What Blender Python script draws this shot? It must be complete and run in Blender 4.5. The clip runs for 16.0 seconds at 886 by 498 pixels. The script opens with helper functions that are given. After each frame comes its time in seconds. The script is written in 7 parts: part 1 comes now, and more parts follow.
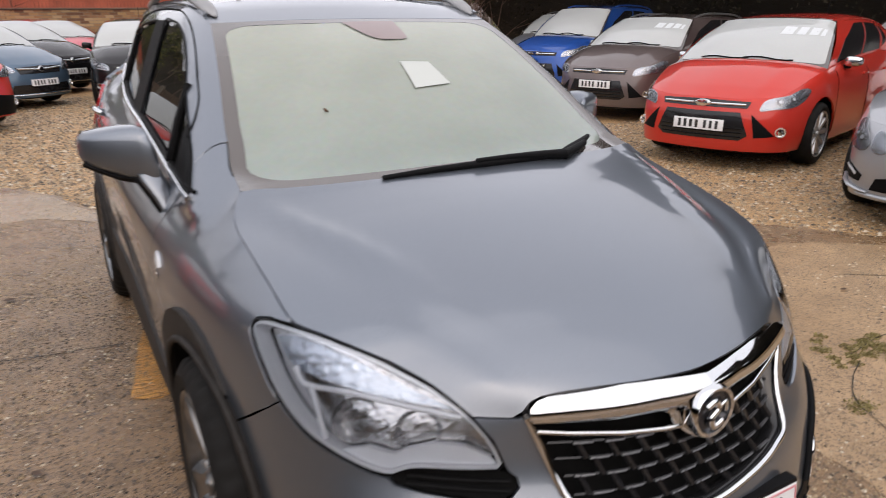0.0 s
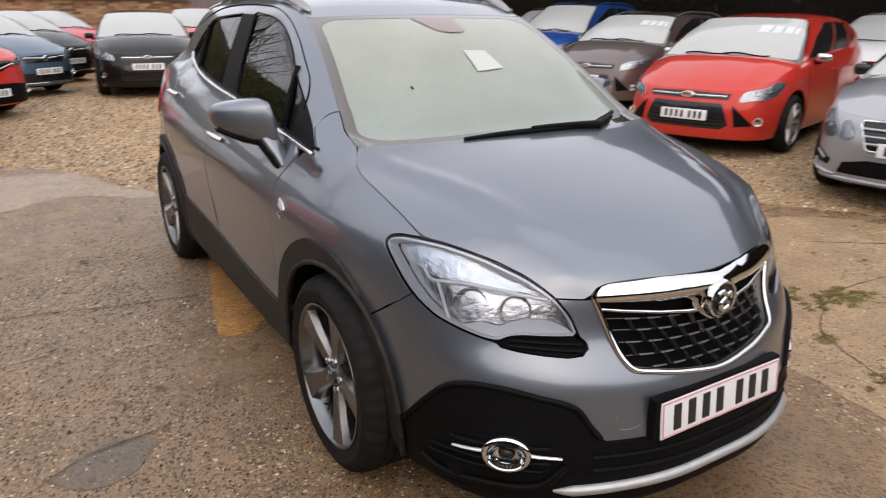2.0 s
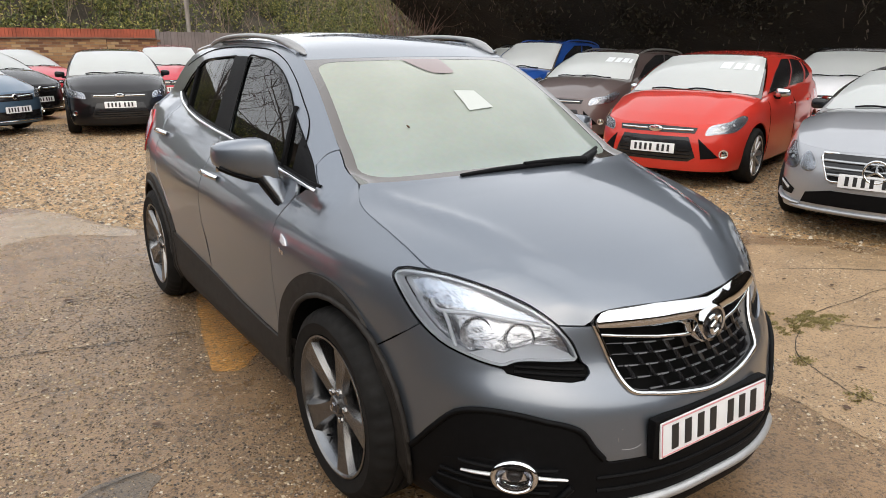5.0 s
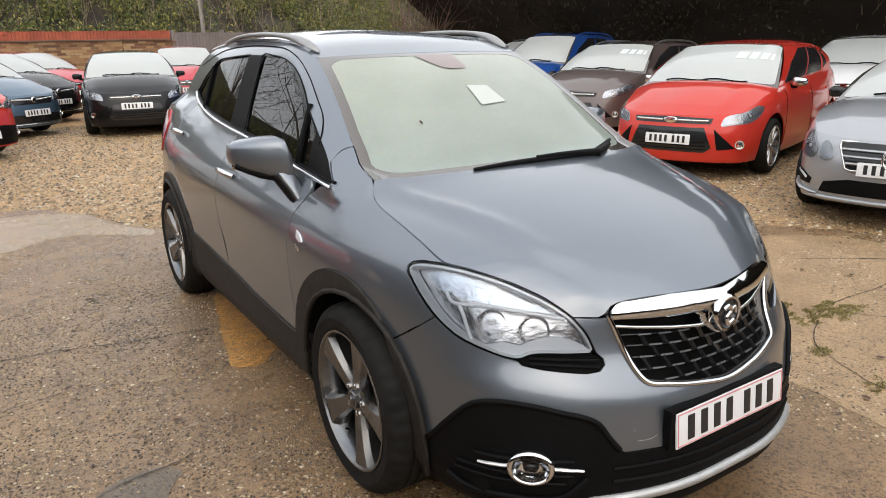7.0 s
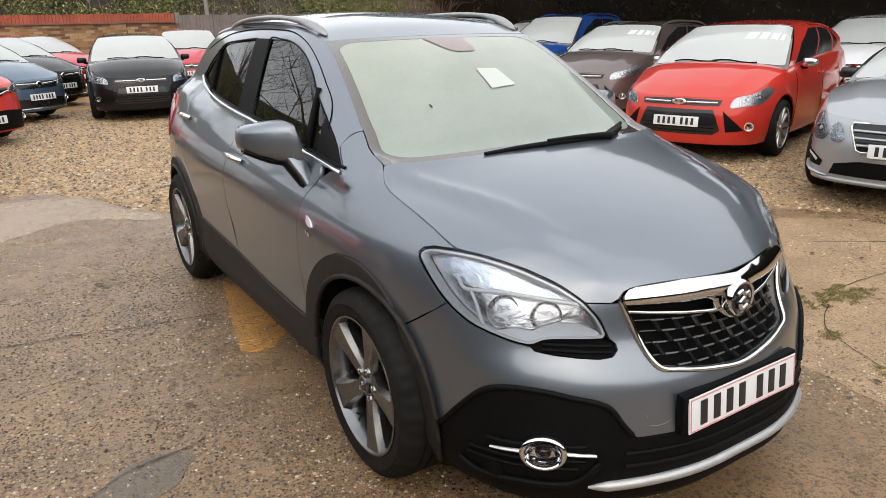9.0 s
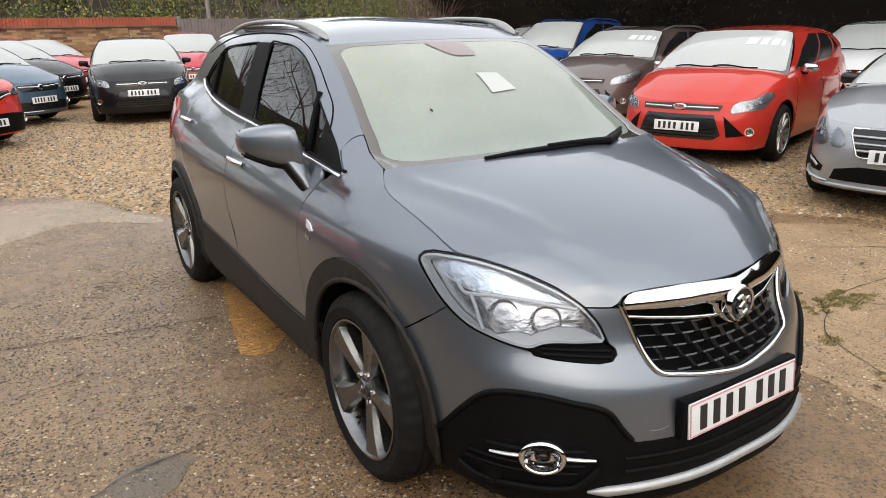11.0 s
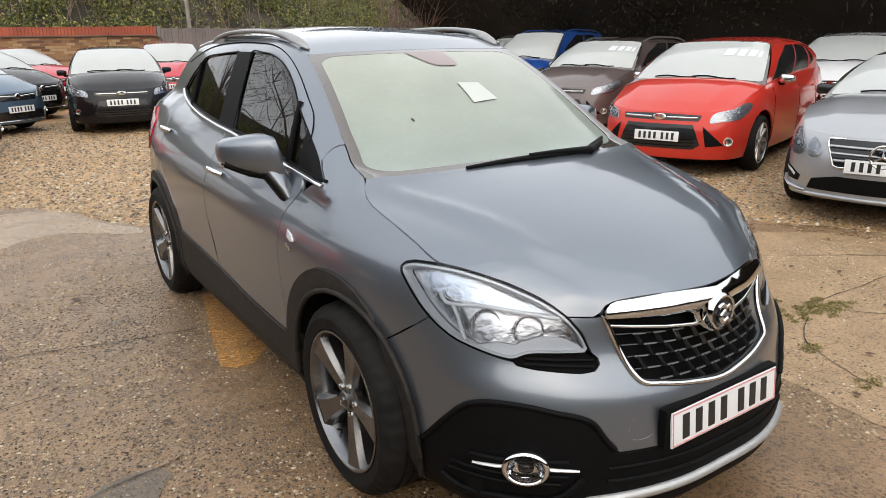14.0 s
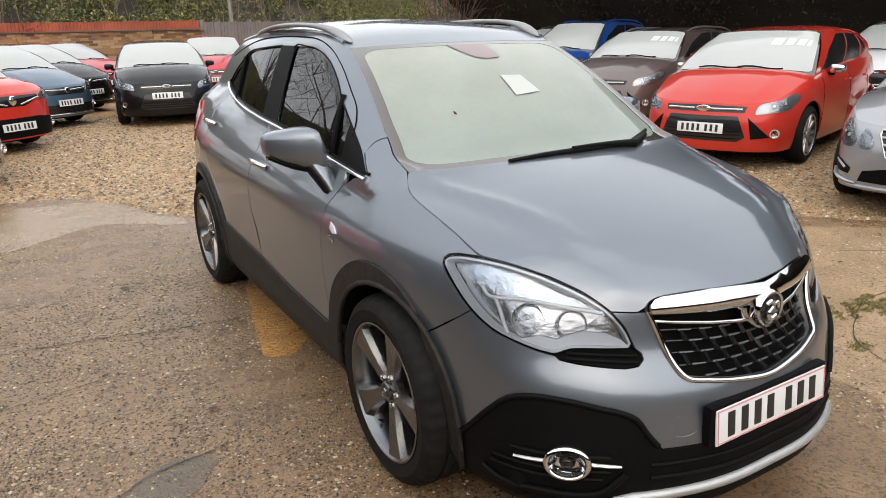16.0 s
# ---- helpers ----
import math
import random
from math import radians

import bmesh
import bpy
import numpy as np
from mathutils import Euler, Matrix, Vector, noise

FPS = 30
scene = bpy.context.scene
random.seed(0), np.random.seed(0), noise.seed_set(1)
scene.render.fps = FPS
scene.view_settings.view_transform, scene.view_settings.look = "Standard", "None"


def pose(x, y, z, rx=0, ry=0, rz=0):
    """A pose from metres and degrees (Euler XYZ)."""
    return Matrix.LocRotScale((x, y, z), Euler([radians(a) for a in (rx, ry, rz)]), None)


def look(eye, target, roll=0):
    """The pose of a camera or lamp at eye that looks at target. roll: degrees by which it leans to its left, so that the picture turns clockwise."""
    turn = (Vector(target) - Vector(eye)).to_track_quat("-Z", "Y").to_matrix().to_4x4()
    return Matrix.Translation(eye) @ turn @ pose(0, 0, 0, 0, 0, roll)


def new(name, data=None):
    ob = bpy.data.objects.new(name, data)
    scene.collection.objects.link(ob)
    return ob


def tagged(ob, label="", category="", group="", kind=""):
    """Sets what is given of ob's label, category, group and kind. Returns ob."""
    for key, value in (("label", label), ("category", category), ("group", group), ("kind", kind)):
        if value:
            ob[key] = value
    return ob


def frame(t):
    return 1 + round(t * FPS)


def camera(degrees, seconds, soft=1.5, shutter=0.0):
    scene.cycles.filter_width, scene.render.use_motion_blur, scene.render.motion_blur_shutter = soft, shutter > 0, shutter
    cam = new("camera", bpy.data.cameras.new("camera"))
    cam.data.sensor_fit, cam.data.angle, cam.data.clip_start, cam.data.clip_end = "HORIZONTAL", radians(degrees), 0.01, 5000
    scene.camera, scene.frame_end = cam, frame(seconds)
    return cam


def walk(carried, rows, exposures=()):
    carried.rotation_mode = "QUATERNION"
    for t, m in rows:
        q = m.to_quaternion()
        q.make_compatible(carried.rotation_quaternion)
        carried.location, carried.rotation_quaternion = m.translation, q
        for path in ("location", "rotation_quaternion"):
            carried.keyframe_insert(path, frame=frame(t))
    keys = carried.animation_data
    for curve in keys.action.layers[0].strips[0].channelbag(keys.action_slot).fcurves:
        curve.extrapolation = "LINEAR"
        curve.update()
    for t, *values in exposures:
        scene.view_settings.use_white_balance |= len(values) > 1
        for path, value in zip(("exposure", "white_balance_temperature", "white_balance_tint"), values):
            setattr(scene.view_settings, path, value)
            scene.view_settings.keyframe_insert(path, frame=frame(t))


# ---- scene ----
cam = camera(64.4, 16.0, soft=0.8, shutter=0.5)
PATH = [
    (0, (-1.092, -0.77, 1.522), (-0.154, 0.88, 0.889), -0.5),
    (0.5, (-1.266, -0.907, 1.505), (-0.39, 0.779, 0.881), -1.9),
    (1, (-1.38, -1.029, 1.529), (-0.488, 0.644, 0.894), -1.4),
    (1.5, (-1.449, -1.103, 1.538), (-0.665, 0.625, 0.906), -2.2),
    (1.7, (-1.524, -1.115, 1.536), (-0.698, 0.578, 0.865), 0.0),
    (2, (-1.654, -1.12, 1.535), (-0.663, 0.493, 0.889), 0.2),
    (2.5, (-1.769, -1.132, 1.568), (-0.685, 0.443, 0.983), 0.7),
    (3, (-1.777, -1.116, 1.566), (-0.692, 0.474, 1.025), 0.5),
    (3.5, (-1.783, -1.118, 1.561), (-0.686, 0.467, 1.028), 0.5),
    (4, (-1.786, -1.129, 1.56), (-0.684, 0.443, 0.997), 0.9),
    (6.5, (-1.801, -1.147, 1.559), (-0.761, 0.474, 1.018), -1.5),
    (7, (-1.798, -1.155, 1.559), (-0.757, 0.456, 0.992), -1.1),
    (7.5, (-1.801, -1.153, 1.555), (-0.772, 0.449, 0.942), -1.2),
    (8, (-1.802, -1.14, 1.556), (-0.778, 0.458, 0.925), -1.3),
    (8.5, (-1.808, -1.134, 1.564), (-0.787, 0.47, 0.945), -1.4),
    (11, (-1.807, -1.136, 1.564), (-0.786, 0.475, 0.962), -1.2),
    (11.5, (-1.807, -1.131, 1.562), (-0.781, 0.484, 0.979), -1.1),
    (12, (-1.802, -1.128, 1.562), (-0.772, 0.482, 0.974), -1.1),
    (12.5, (-1.803, -1.127, 1.558), (-0.761, 0.477, 0.974), -1.0),
    (13, (-1.802, -1.132, 1.559), (-0.738, 0.468, 1.007), -0.9),
    (13.5, (-1.801, -1.133, 1.56), (-0.736, 0.458, 0.981), -1.1),
    (14, (-1.799, -1.129, 1.562), (-0.732, 0.462, 0.985), -1.0),
    (14.5, (-1.803, -1.118, 1.56), (-0.739, 0.479, 0.995), -1.0),
    (15, (-1.806, -1.115, 1.559), (-0.757, 0.481, 0.966), -1.1),
    (15.5, (-1.811, -1.119, 1.565), (-0.811, 0.504, 0.961), -1.5),
    (16, (-1.816, -1.122, 1.567), (-0.841, 0.519, 0.971), -1.5),
]
walk(cam, [(t, look(eye, target, roll)) for t, eye, target, roll in PATH],
     exposures=[(0, -0.19, 6550, 15), (1.5, -0.23, 6550, 16), (2.2, -0.06, 6550, 13), (3, 0.05, 6550, 11), (6.5, 0.05, 6550, 8), (16, 0.05, 6550, 8)])

# ---- light ----
world = bpy.data.worlds.new("overcast_sky")
scene.world = world
world.use_nodes = True
wn = world.node_tree.nodes
wl = world.node_tree.links
sky = wn.new("ShaderNodeTexSky")
sky.sky_type, sky.sun_disc = "NISHITA", False
sky.sun_elevation, sky.sun_rotation = radians(38), radians(200)
sky.air_density, sky.dust_density, sky.ozone_density = 1.0, 6.0, 1.0
# cloud cover: the clear sky washed out by an even grey layer
cover = wn.new("ShaderNodeMix")
cover.data_type = "RGBA"
cover.inputs[0].default_value = 0.72
cover.inputs[7].default_value = (13.0, 13.1, 13.5, 1)
wl.new(sky.outputs[0], cover.inputs[6])
wl.new(cover.outputs[2], wn["Background"].inputs[0])
wn["Background"].inputs[1].default_value = 0.15

sun = new("sun", bpy.data.lights.new("sun", "SUN"))
sun.data.energy, sun.data.angle, sun.data.color = 1.0, radians(110), (1.0, 0.96, 0.9)
sun.matrix_world = look((-6, -14, 15), (0, 2, 0))


# ---- materials ----
def mat(name, base, rough=0.5, metal=0.0, spec=0.5, coat=0.0, coat_rough=0.03):
    m = bpy.data.materials.new(name)
    m.use_nodes = True
    b = m.node_tree.nodes["Principled BSDF"]
    b.inputs["Base Color"].default_value = (*base, 1)
    b.inputs["Roughness"].default_value = rough
    b.inputs["Metallic"].default_value = metal
    b.inputs["Specular IOR Level"].default_value = spec
    b.inputs["Coat Weight"].default_value = coat
    b.inputs["Coat Roughness"].default_value = coat_rough
    return m


def bsdf(m):
    return m.node_tree.nodes["Principled BSDF"]


def noise_tex(m, scale, detail=4.0, rough=0.55, coords="Object", stretch=None, kind="ShaderNodeTexNoise"):
    """A noise texture on the object's own metres."""
    n, l = m.node_tree.nodes, m.node_tree.links
    tc = n.new("ShaderNodeTexCoord")
    tex = n.new(kind)
    tex.inputs["Scale"].default_value = scale
    if "Detail" in tex.inputs:
        tex.inputs["Detail"].default_value = detail
        tex.inputs["Roughness"].default_value = rough
    if stretch:
        mp = n.new("ShaderNodeMapping")
        mp.inputs["Scale"].default_value = stretch
        l.new(tc.outputs[coords], mp.inputs[0])
        l.new(mp.outputs[0], tex.inputs["Vector"])
    else:
        l.new(tc.outputs[coords], tex.inputs["Vector"])
    return tex


def ramp(m, fac, stops):
    n, l = m.node_tree.nodes, m.node_tree.links
    r = n.new("ShaderNodeValToRGB")
    e = r.color_ramp.elements
    while len(e) < len(stops):
        e.new(0.5)
    for k, (p, c) in zip(e, stops):
        k.position = p
        k.color = (*c, 1) if len(c) == 3 else c
    l.new(fac, r.inputs[0])
    return r.outputs[0]


def blend(m, fac, a, b, mode="MIX"):
    n, l = m.node_tree.nodes, m.node_tree.links
    x = n.new("ShaderNodeMix")
    x.data_type, x.blend_type = "RGBA", mode
    for sock, v in ((x.inputs[0], fac), (x.inputs[6], a), (x.inputs[7], b)):
        if isinstance(v, (int, float)):
            sock.default_value = v
        elif isinstance(v, tuple):
            sock.default_value = (*v, 1)
        else:
            l.new(v, sock)
    return x.outputs[2]


def bump(m, height, strength, distance, normal=None):
    n, l = m.node_tree.nodes, m.node_tree.links
    b = n.new("ShaderNodeBump")
    b.inputs["Strength"].default_value = strength
    b.inputs["Distance"].default_value = distance
    l.new(height, b.inputs["Height"])
    if normal is not None:
        l.new(normal, b.inputs["Normal"])
    return b.outputs[0]


def paint(name, base, flake=0.5, dirt=0.12, rough=0.42):
    """Car lacquer: metallic base under a clear coat, with a thin film of road dirt."""
    m = mat(name, base, rough, flake, 0.2, 1.0, 0.03)
    n, l = m.node_tree.nodes, m.node_tree.links
    big = noise_tex(m, 2.3, 5)
    fine = noise_tex(m, 900, 2)
    spots = noise_tex(m, 60, 5, 0.7)
    film = ramp(m, big.outputs[0], [(0.4, (0, 0, 0)), (0.75, (dirt, dirt, dirt))])
    glint = ramp(m, fine.outputs[0], [(0.3, tuple(c * 0.86 for c in base)), (0.7, tuple(min(1, c * 1.12) for c in base))])
    l.new(blend(m, film, glint, (0.23, 0.2, 0.17)), bsdf(m).inputs["Base Color"])
    l.new(ramp(m, spots.outputs[0], [(0.35, (0.02, 0.02, 0.02)), (0.8, (0.12, 0.12, 0.12))]), bsdf(m).inputs["Coat Roughness"])
    return m


def glass(name, tint, ior=1.5, rough=0.0):
    m = bpy.data.materials.new(name)
    m.use_nodes = True
    n, l = m.node_tree.nodes, m.node_tree.links
    n.remove(n["Principled BSDF"])
    t, g, f, x = (n.new(k) for k in ("ShaderNodeBsdfTransparent", "ShaderNodeBsdfGlossy", "ShaderNodeFresnel", "ShaderNodeMixShader"))
    t.inputs[0].default_value = (*tint, 1)
    g.inputs["Roughness"].default_value = rough
    f.inputs[0].default_value = ior
    l.new(f.outputs[0], x.inputs[0])
    l.new(t.outputs[0], x.inputs[1])
    l.new(g.outputs[0], x.inputs[2])
    l.new(x.outputs[0], n["Material Output"].inputs[0])
    return m


def misted(name, base, clear, tones=None, heights=None):
    """Windscreen glass fogged with condensation: pale film, partly see-through, glossy outside. tones: film colours low
    and high on the pane, for a painted sheen.
    """
    m = mat(name, base, 0.9, 0, 0.5, 1.0, 0.02)
    n, l = m.node_tree.nodes, m.node_tree.links
    big = noise_tex(m, 1.6, 3)
    fine = noise_tex(m, 45, 4)
    tone = ramp(m, big.outputs[0], [(0.3, tuple(c * 0.88 for c in base)), (0.7, tuple(min(1, c * 1.08) for c in base))])
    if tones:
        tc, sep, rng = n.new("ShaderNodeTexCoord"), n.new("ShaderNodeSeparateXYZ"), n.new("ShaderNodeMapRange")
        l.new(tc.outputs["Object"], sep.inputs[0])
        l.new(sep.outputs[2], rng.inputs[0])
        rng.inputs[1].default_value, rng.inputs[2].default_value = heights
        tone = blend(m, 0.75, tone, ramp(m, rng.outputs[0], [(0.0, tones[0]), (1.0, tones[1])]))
    l.new(blend(m, 0.06, tone, fine.outputs[1]), bsdf(m).inputs["Base Color"])
    t, x = n.new("ShaderNodeBsdfTransparent"), n.new("ShaderNodeMixShader")
    t.inputs[0].default_value = (0.75, 0.8, 0.75, 1)
    l.new(ramp(m, big.outputs[0], [(0.35, (clear * 0.6,) * 3), (0.7, (clear * 1.4,) * 3)]), x.inputs[0])
    l.new(bsdf(m).outputs[0], x.inputs[1])
    l.new(t.outputs[0], x.inputs[2])
    l.new(x.outputs[0], n["Material Output"].inputs[0])
    return m


def textured(name, base, rough, scale, depth, vary=0.15, metal=0.0, spec=0.5):
    m = mat(name, base, rough, metal, spec)
    l = m.node_tree.links
    big, fine = noise_tex(m, scale * 0.06, 5), noise_tex(m, scale, 5)
    tone = ramp(m, big.outputs[0], [(0.3, tuple(c * (1 - vary) for c in base)), (0.7, tuple(min(1, c * (1 + vary)) for c in base))])
    l.new(tone, bsdf(m).inputs["Base Color"])
    l.new(bump(m, fine.outputs[0], 0.5, depth), bsdf(m).inputs["Normal"])
    return m


GREY_PAINT = paint("grey_lacquer", (0.168, 0.190, 0.222), 0.84, 0.05, 0.37)
bsdf(GREY_PAINT).inputs["Coat IOR"].default_value = 1.55
ARCH_PLASTIC = textured("dusty_black_plastic", (0.020, 0.0175, 0.0155), 0.6, 500, 0.0006, 0.35, 0.0, 0.22)
BLACK_PLASTIC = textured("grained_black_plastic", (0.0036, 0.0036, 0.004), 0.55, 700, 0.0006, 0.25, 0.0, 0.09)
GLOSS_BLACK = mat("gloss_black_plastic", (0.012, 0.012, 0.013), 0.14)
DARK = mat("dark_inner_panel", (0.003, 0.003, 0.003), 0.8, 0, 0.1)
RUBBER = textured("tyre_rubber", (0.011, 0.0105, 0.010), 0.7, 300, 0.001, 0.3, 0.0, 0.12)
CHROME = mat("chrome", (0.66, 0.67, 0.68), 0.07, 1.0)
SKID = textured("satin_silver_skid", (0.42, 0.425, 0.43), 0.45, 300, 0.0003, 0.08, 0.6)
BRIGHT_TRIM = mat("bright_trim", (0.8, 0.81, 0.82), 0.3, 0.6)
SATIN = mat("satin_silver_trim", (0.40, 0.41, 0.42), 0.32, 0.85)
ALLOY = textured("machined_alloy", (0.19, 0.187, 0.184), 0.26, 400, 0.0002, 0.12, 0.95)
BARREL = mat("silver_rim_barrel", (0.17, 0.178, 0.19), 0.22, 0.95)
BADGE_DARK = mat("badge_dark", (0.03, 0.03, 0.035), 0.2, 0.5)
ALLOY_DARK = mat("painted_alloy_pocket", (0.06, 0.06, 0.063), 0.4, 0.8)
SIDE_GLASS = glass("tinted_side_glass", (0.25, 0.29, 0.27), 1.62)
LAMP_GLASS = glass("clear_lamp_cover", (0.95, 0.97, 1.0), 1.45)
REFLECTOR = mat("lamp_reflector", (0.8, 0.81, 0.84), 0.12, 1.0)
LAMP_WHITE = mat("lamp_bezel", (0.56, 0.58, 0.61), 0.25, 0.15)
FAR_LAMP = textured("faceted_far_lamp", (0.40, 0.41, 0.43), 0.18, 26, 0.022, 0.6, 0.8)
FAR_ALLOY = textured("bright_alloy", (0.46, 0.46, 0.465), 0.3, 300, 0.0003, 0.12, 0.9)
WASHED_MARK = mat("washed_price_mark", (0.56, 0.59, 0.60), 0.8)
# two tones put the pane's sheen, paler towards the top, into the film colour
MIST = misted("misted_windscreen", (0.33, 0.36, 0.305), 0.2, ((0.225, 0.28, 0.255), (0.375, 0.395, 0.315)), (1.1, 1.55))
MIST_FAR = misted("misted_glass", (0.46, 0.48, 0.47), 0.12)
# grey film colour stands in for branches reflected in the pane
DULL_GLASS = misted("grey_reflection_windscreen", (0.15, 0.155, 0.155), 0.15)
FRIT = mat("windscreen_border", (0.07, 0.06, 0.053), 0.12, 0, 0.5, 1.0)
PLATE_WHITE = textured("plate_white", (0.72, 0.73, 0.74), 0.35, 50, 0.0002, 0.05)
PLATE_BLACK = mat("plate_characters", (0.015, 0.015, 0.016), 0.4)
PINK = mat("plate_border_pink", (0.6, 0.25, 0.27), 0.4)
RED_LENS = mat("red_lens", (0.42, 0.012, 0.02), 0.12, 0, 0.5, 1.0)
PALE_PATCH = textured("pale_screen_patch", (0.46, 0.485, 0.46), 0.7, 30, 0.0005, 0.04)
SEAT_CLOTH = textured("dark_seat_cloth", (0.03, 0.03, 0.032), 0.85, 300, 0.001, 0.2)


# ---- geometry helpers ----
def part(name, mesh_or_bm, material, parent, label=""):
    """Links one mesh object under a thing or a part."""
    me = mesh_or_bm
    if isinstance(me, bmesh.types.BMesh):
        bm, me = me, bpy.data.meshes.new(name)
        bm.to_mesh(me)
        bm.free()
    if material is not None and not me.materials:
        me.materials.append(material)
    ob = new(name, me)
    ob.parent = parent
    return tagged(ob, label)


def thing(name, label, category, at=None, group="", kind=""):
    ob = new(name)
    ob.empty_display_size = 0.2
    if at is not None:
        ob.matrix_world = at
    return tagged(ob, label, category, group, kind)


def smooth(me, angle=40):
    me.shade_smooth()
    me.set_sharp_from_angle(angle=radians(angle))
    return me


def spline(pts, n=8, closed=False):
    """Centripetal Catmull-Rom curve through points of any dimension."""
    p = np.array(pts, float)
    if len(p) < 3 and not closed:
        return np.array([p[0] + (p[-1] - p[0]) * k / n for k in range(n + 1)])
    q = np.vstack([p[-1], p, p[0], p[1]]) if closed else np.vstack([2 * p[0] - p[1], p, 2 * p[-1] - p[-2]])
    out = []
    for i in range(1, len(q) - 2):
        a, b, c, d = q[i - 1:i + 3]
        ta = max(np.linalg.norm(b - a), 1e-6) ** 0.5
        tb = max(np.linalg.norm(c - b), 1e-6) ** 0.5
        tc = max(np.linalg.norm(d - c), 1e-6) ** 0.5
        m1 = (c - b) + tb * ((b - a) / ta - (c - a) / (ta + tb))
        m2 = (c - b) + tb * ((d - c) / tc - (d - b) / (tb + tc))
        for k in range(n):
            t = k / n
            out.append(b * (2 * t**3 - 3 * t * t + 1) + m1 * (t**3 - 2 * t * t + t) + c * (3 * t * t - 2 * t**3) + m2 * (t**3 - t * t))
    if not closed:
        out.append(p[-1])
    return np.array(out)


def resample(c, n):
    c = np.asarray(c, float)
    d = np.concatenate([[0], np.cumsum(np.linalg.norm(np.diff(c, axis=0), axis=1))])
    t = np.linspace(0, d[-1], n)
    return np.stack([np.interp(t, d, c[:, k]) for k in range(c.shape[1])], 1)


def pchip(xs, ys, x):
    """Monotone cubic through (xs, ys); ys may hold rows."""
    xs, ys, x = np.asarray(xs, float), np.asarray(ys, float), np.clip(np.asarray(x, float), xs[0], xs[-1])
    h, d = np.diff(xs), np.diff(ys) / np.diff(xs)
    m = np.zeros(len(xs))
    m[0], m[-1] = d[0], d[-1]
    for i in range(1, len(xs) - 1):
        if d[i - 1] * d[i] > 0:
            w1, w2 = 2 * h[i] + h[i - 1], h[i] + 2 * h[i - 1]
            m[i] = (w1 + w2) / (w1 / d[i - 1] + w2 / d[i])
    i = np.clip(np.searchsorted(xs, x, side="right") - 1, 0, len(xs) - 2)
    t = (x - xs[i]) / h[i]
    return ys[i] * (2 * t**3 - 3 * t * t + 1) + m[i] * h[i] * (t**3 - 2 * t * t + t) + ys[i + 1] * (3 * t * t - 2 * t**3) + m[i + 1] * h[i] * (t**3 - t * t)


def blurred(a, width, axis):
    """Evens out a table along one axis; the ends are held."""
    r = int(3 * width)
    k = np.exp(-0.5 * (np.arange(-r, r + 1) / width) ** 2)
    b = np.moveaxis(np.asarray(a, float), axis, 0)
    b = np.concatenate([np.repeat(b[:1], r, 0), b, np.repeat(b[-1:], r, 0)])
    out = sum(w * b[i:i + a.shape[axis]] for i, w in enumerate(k / k.sum()))
    return np.moveaxis(out, 0, axis)


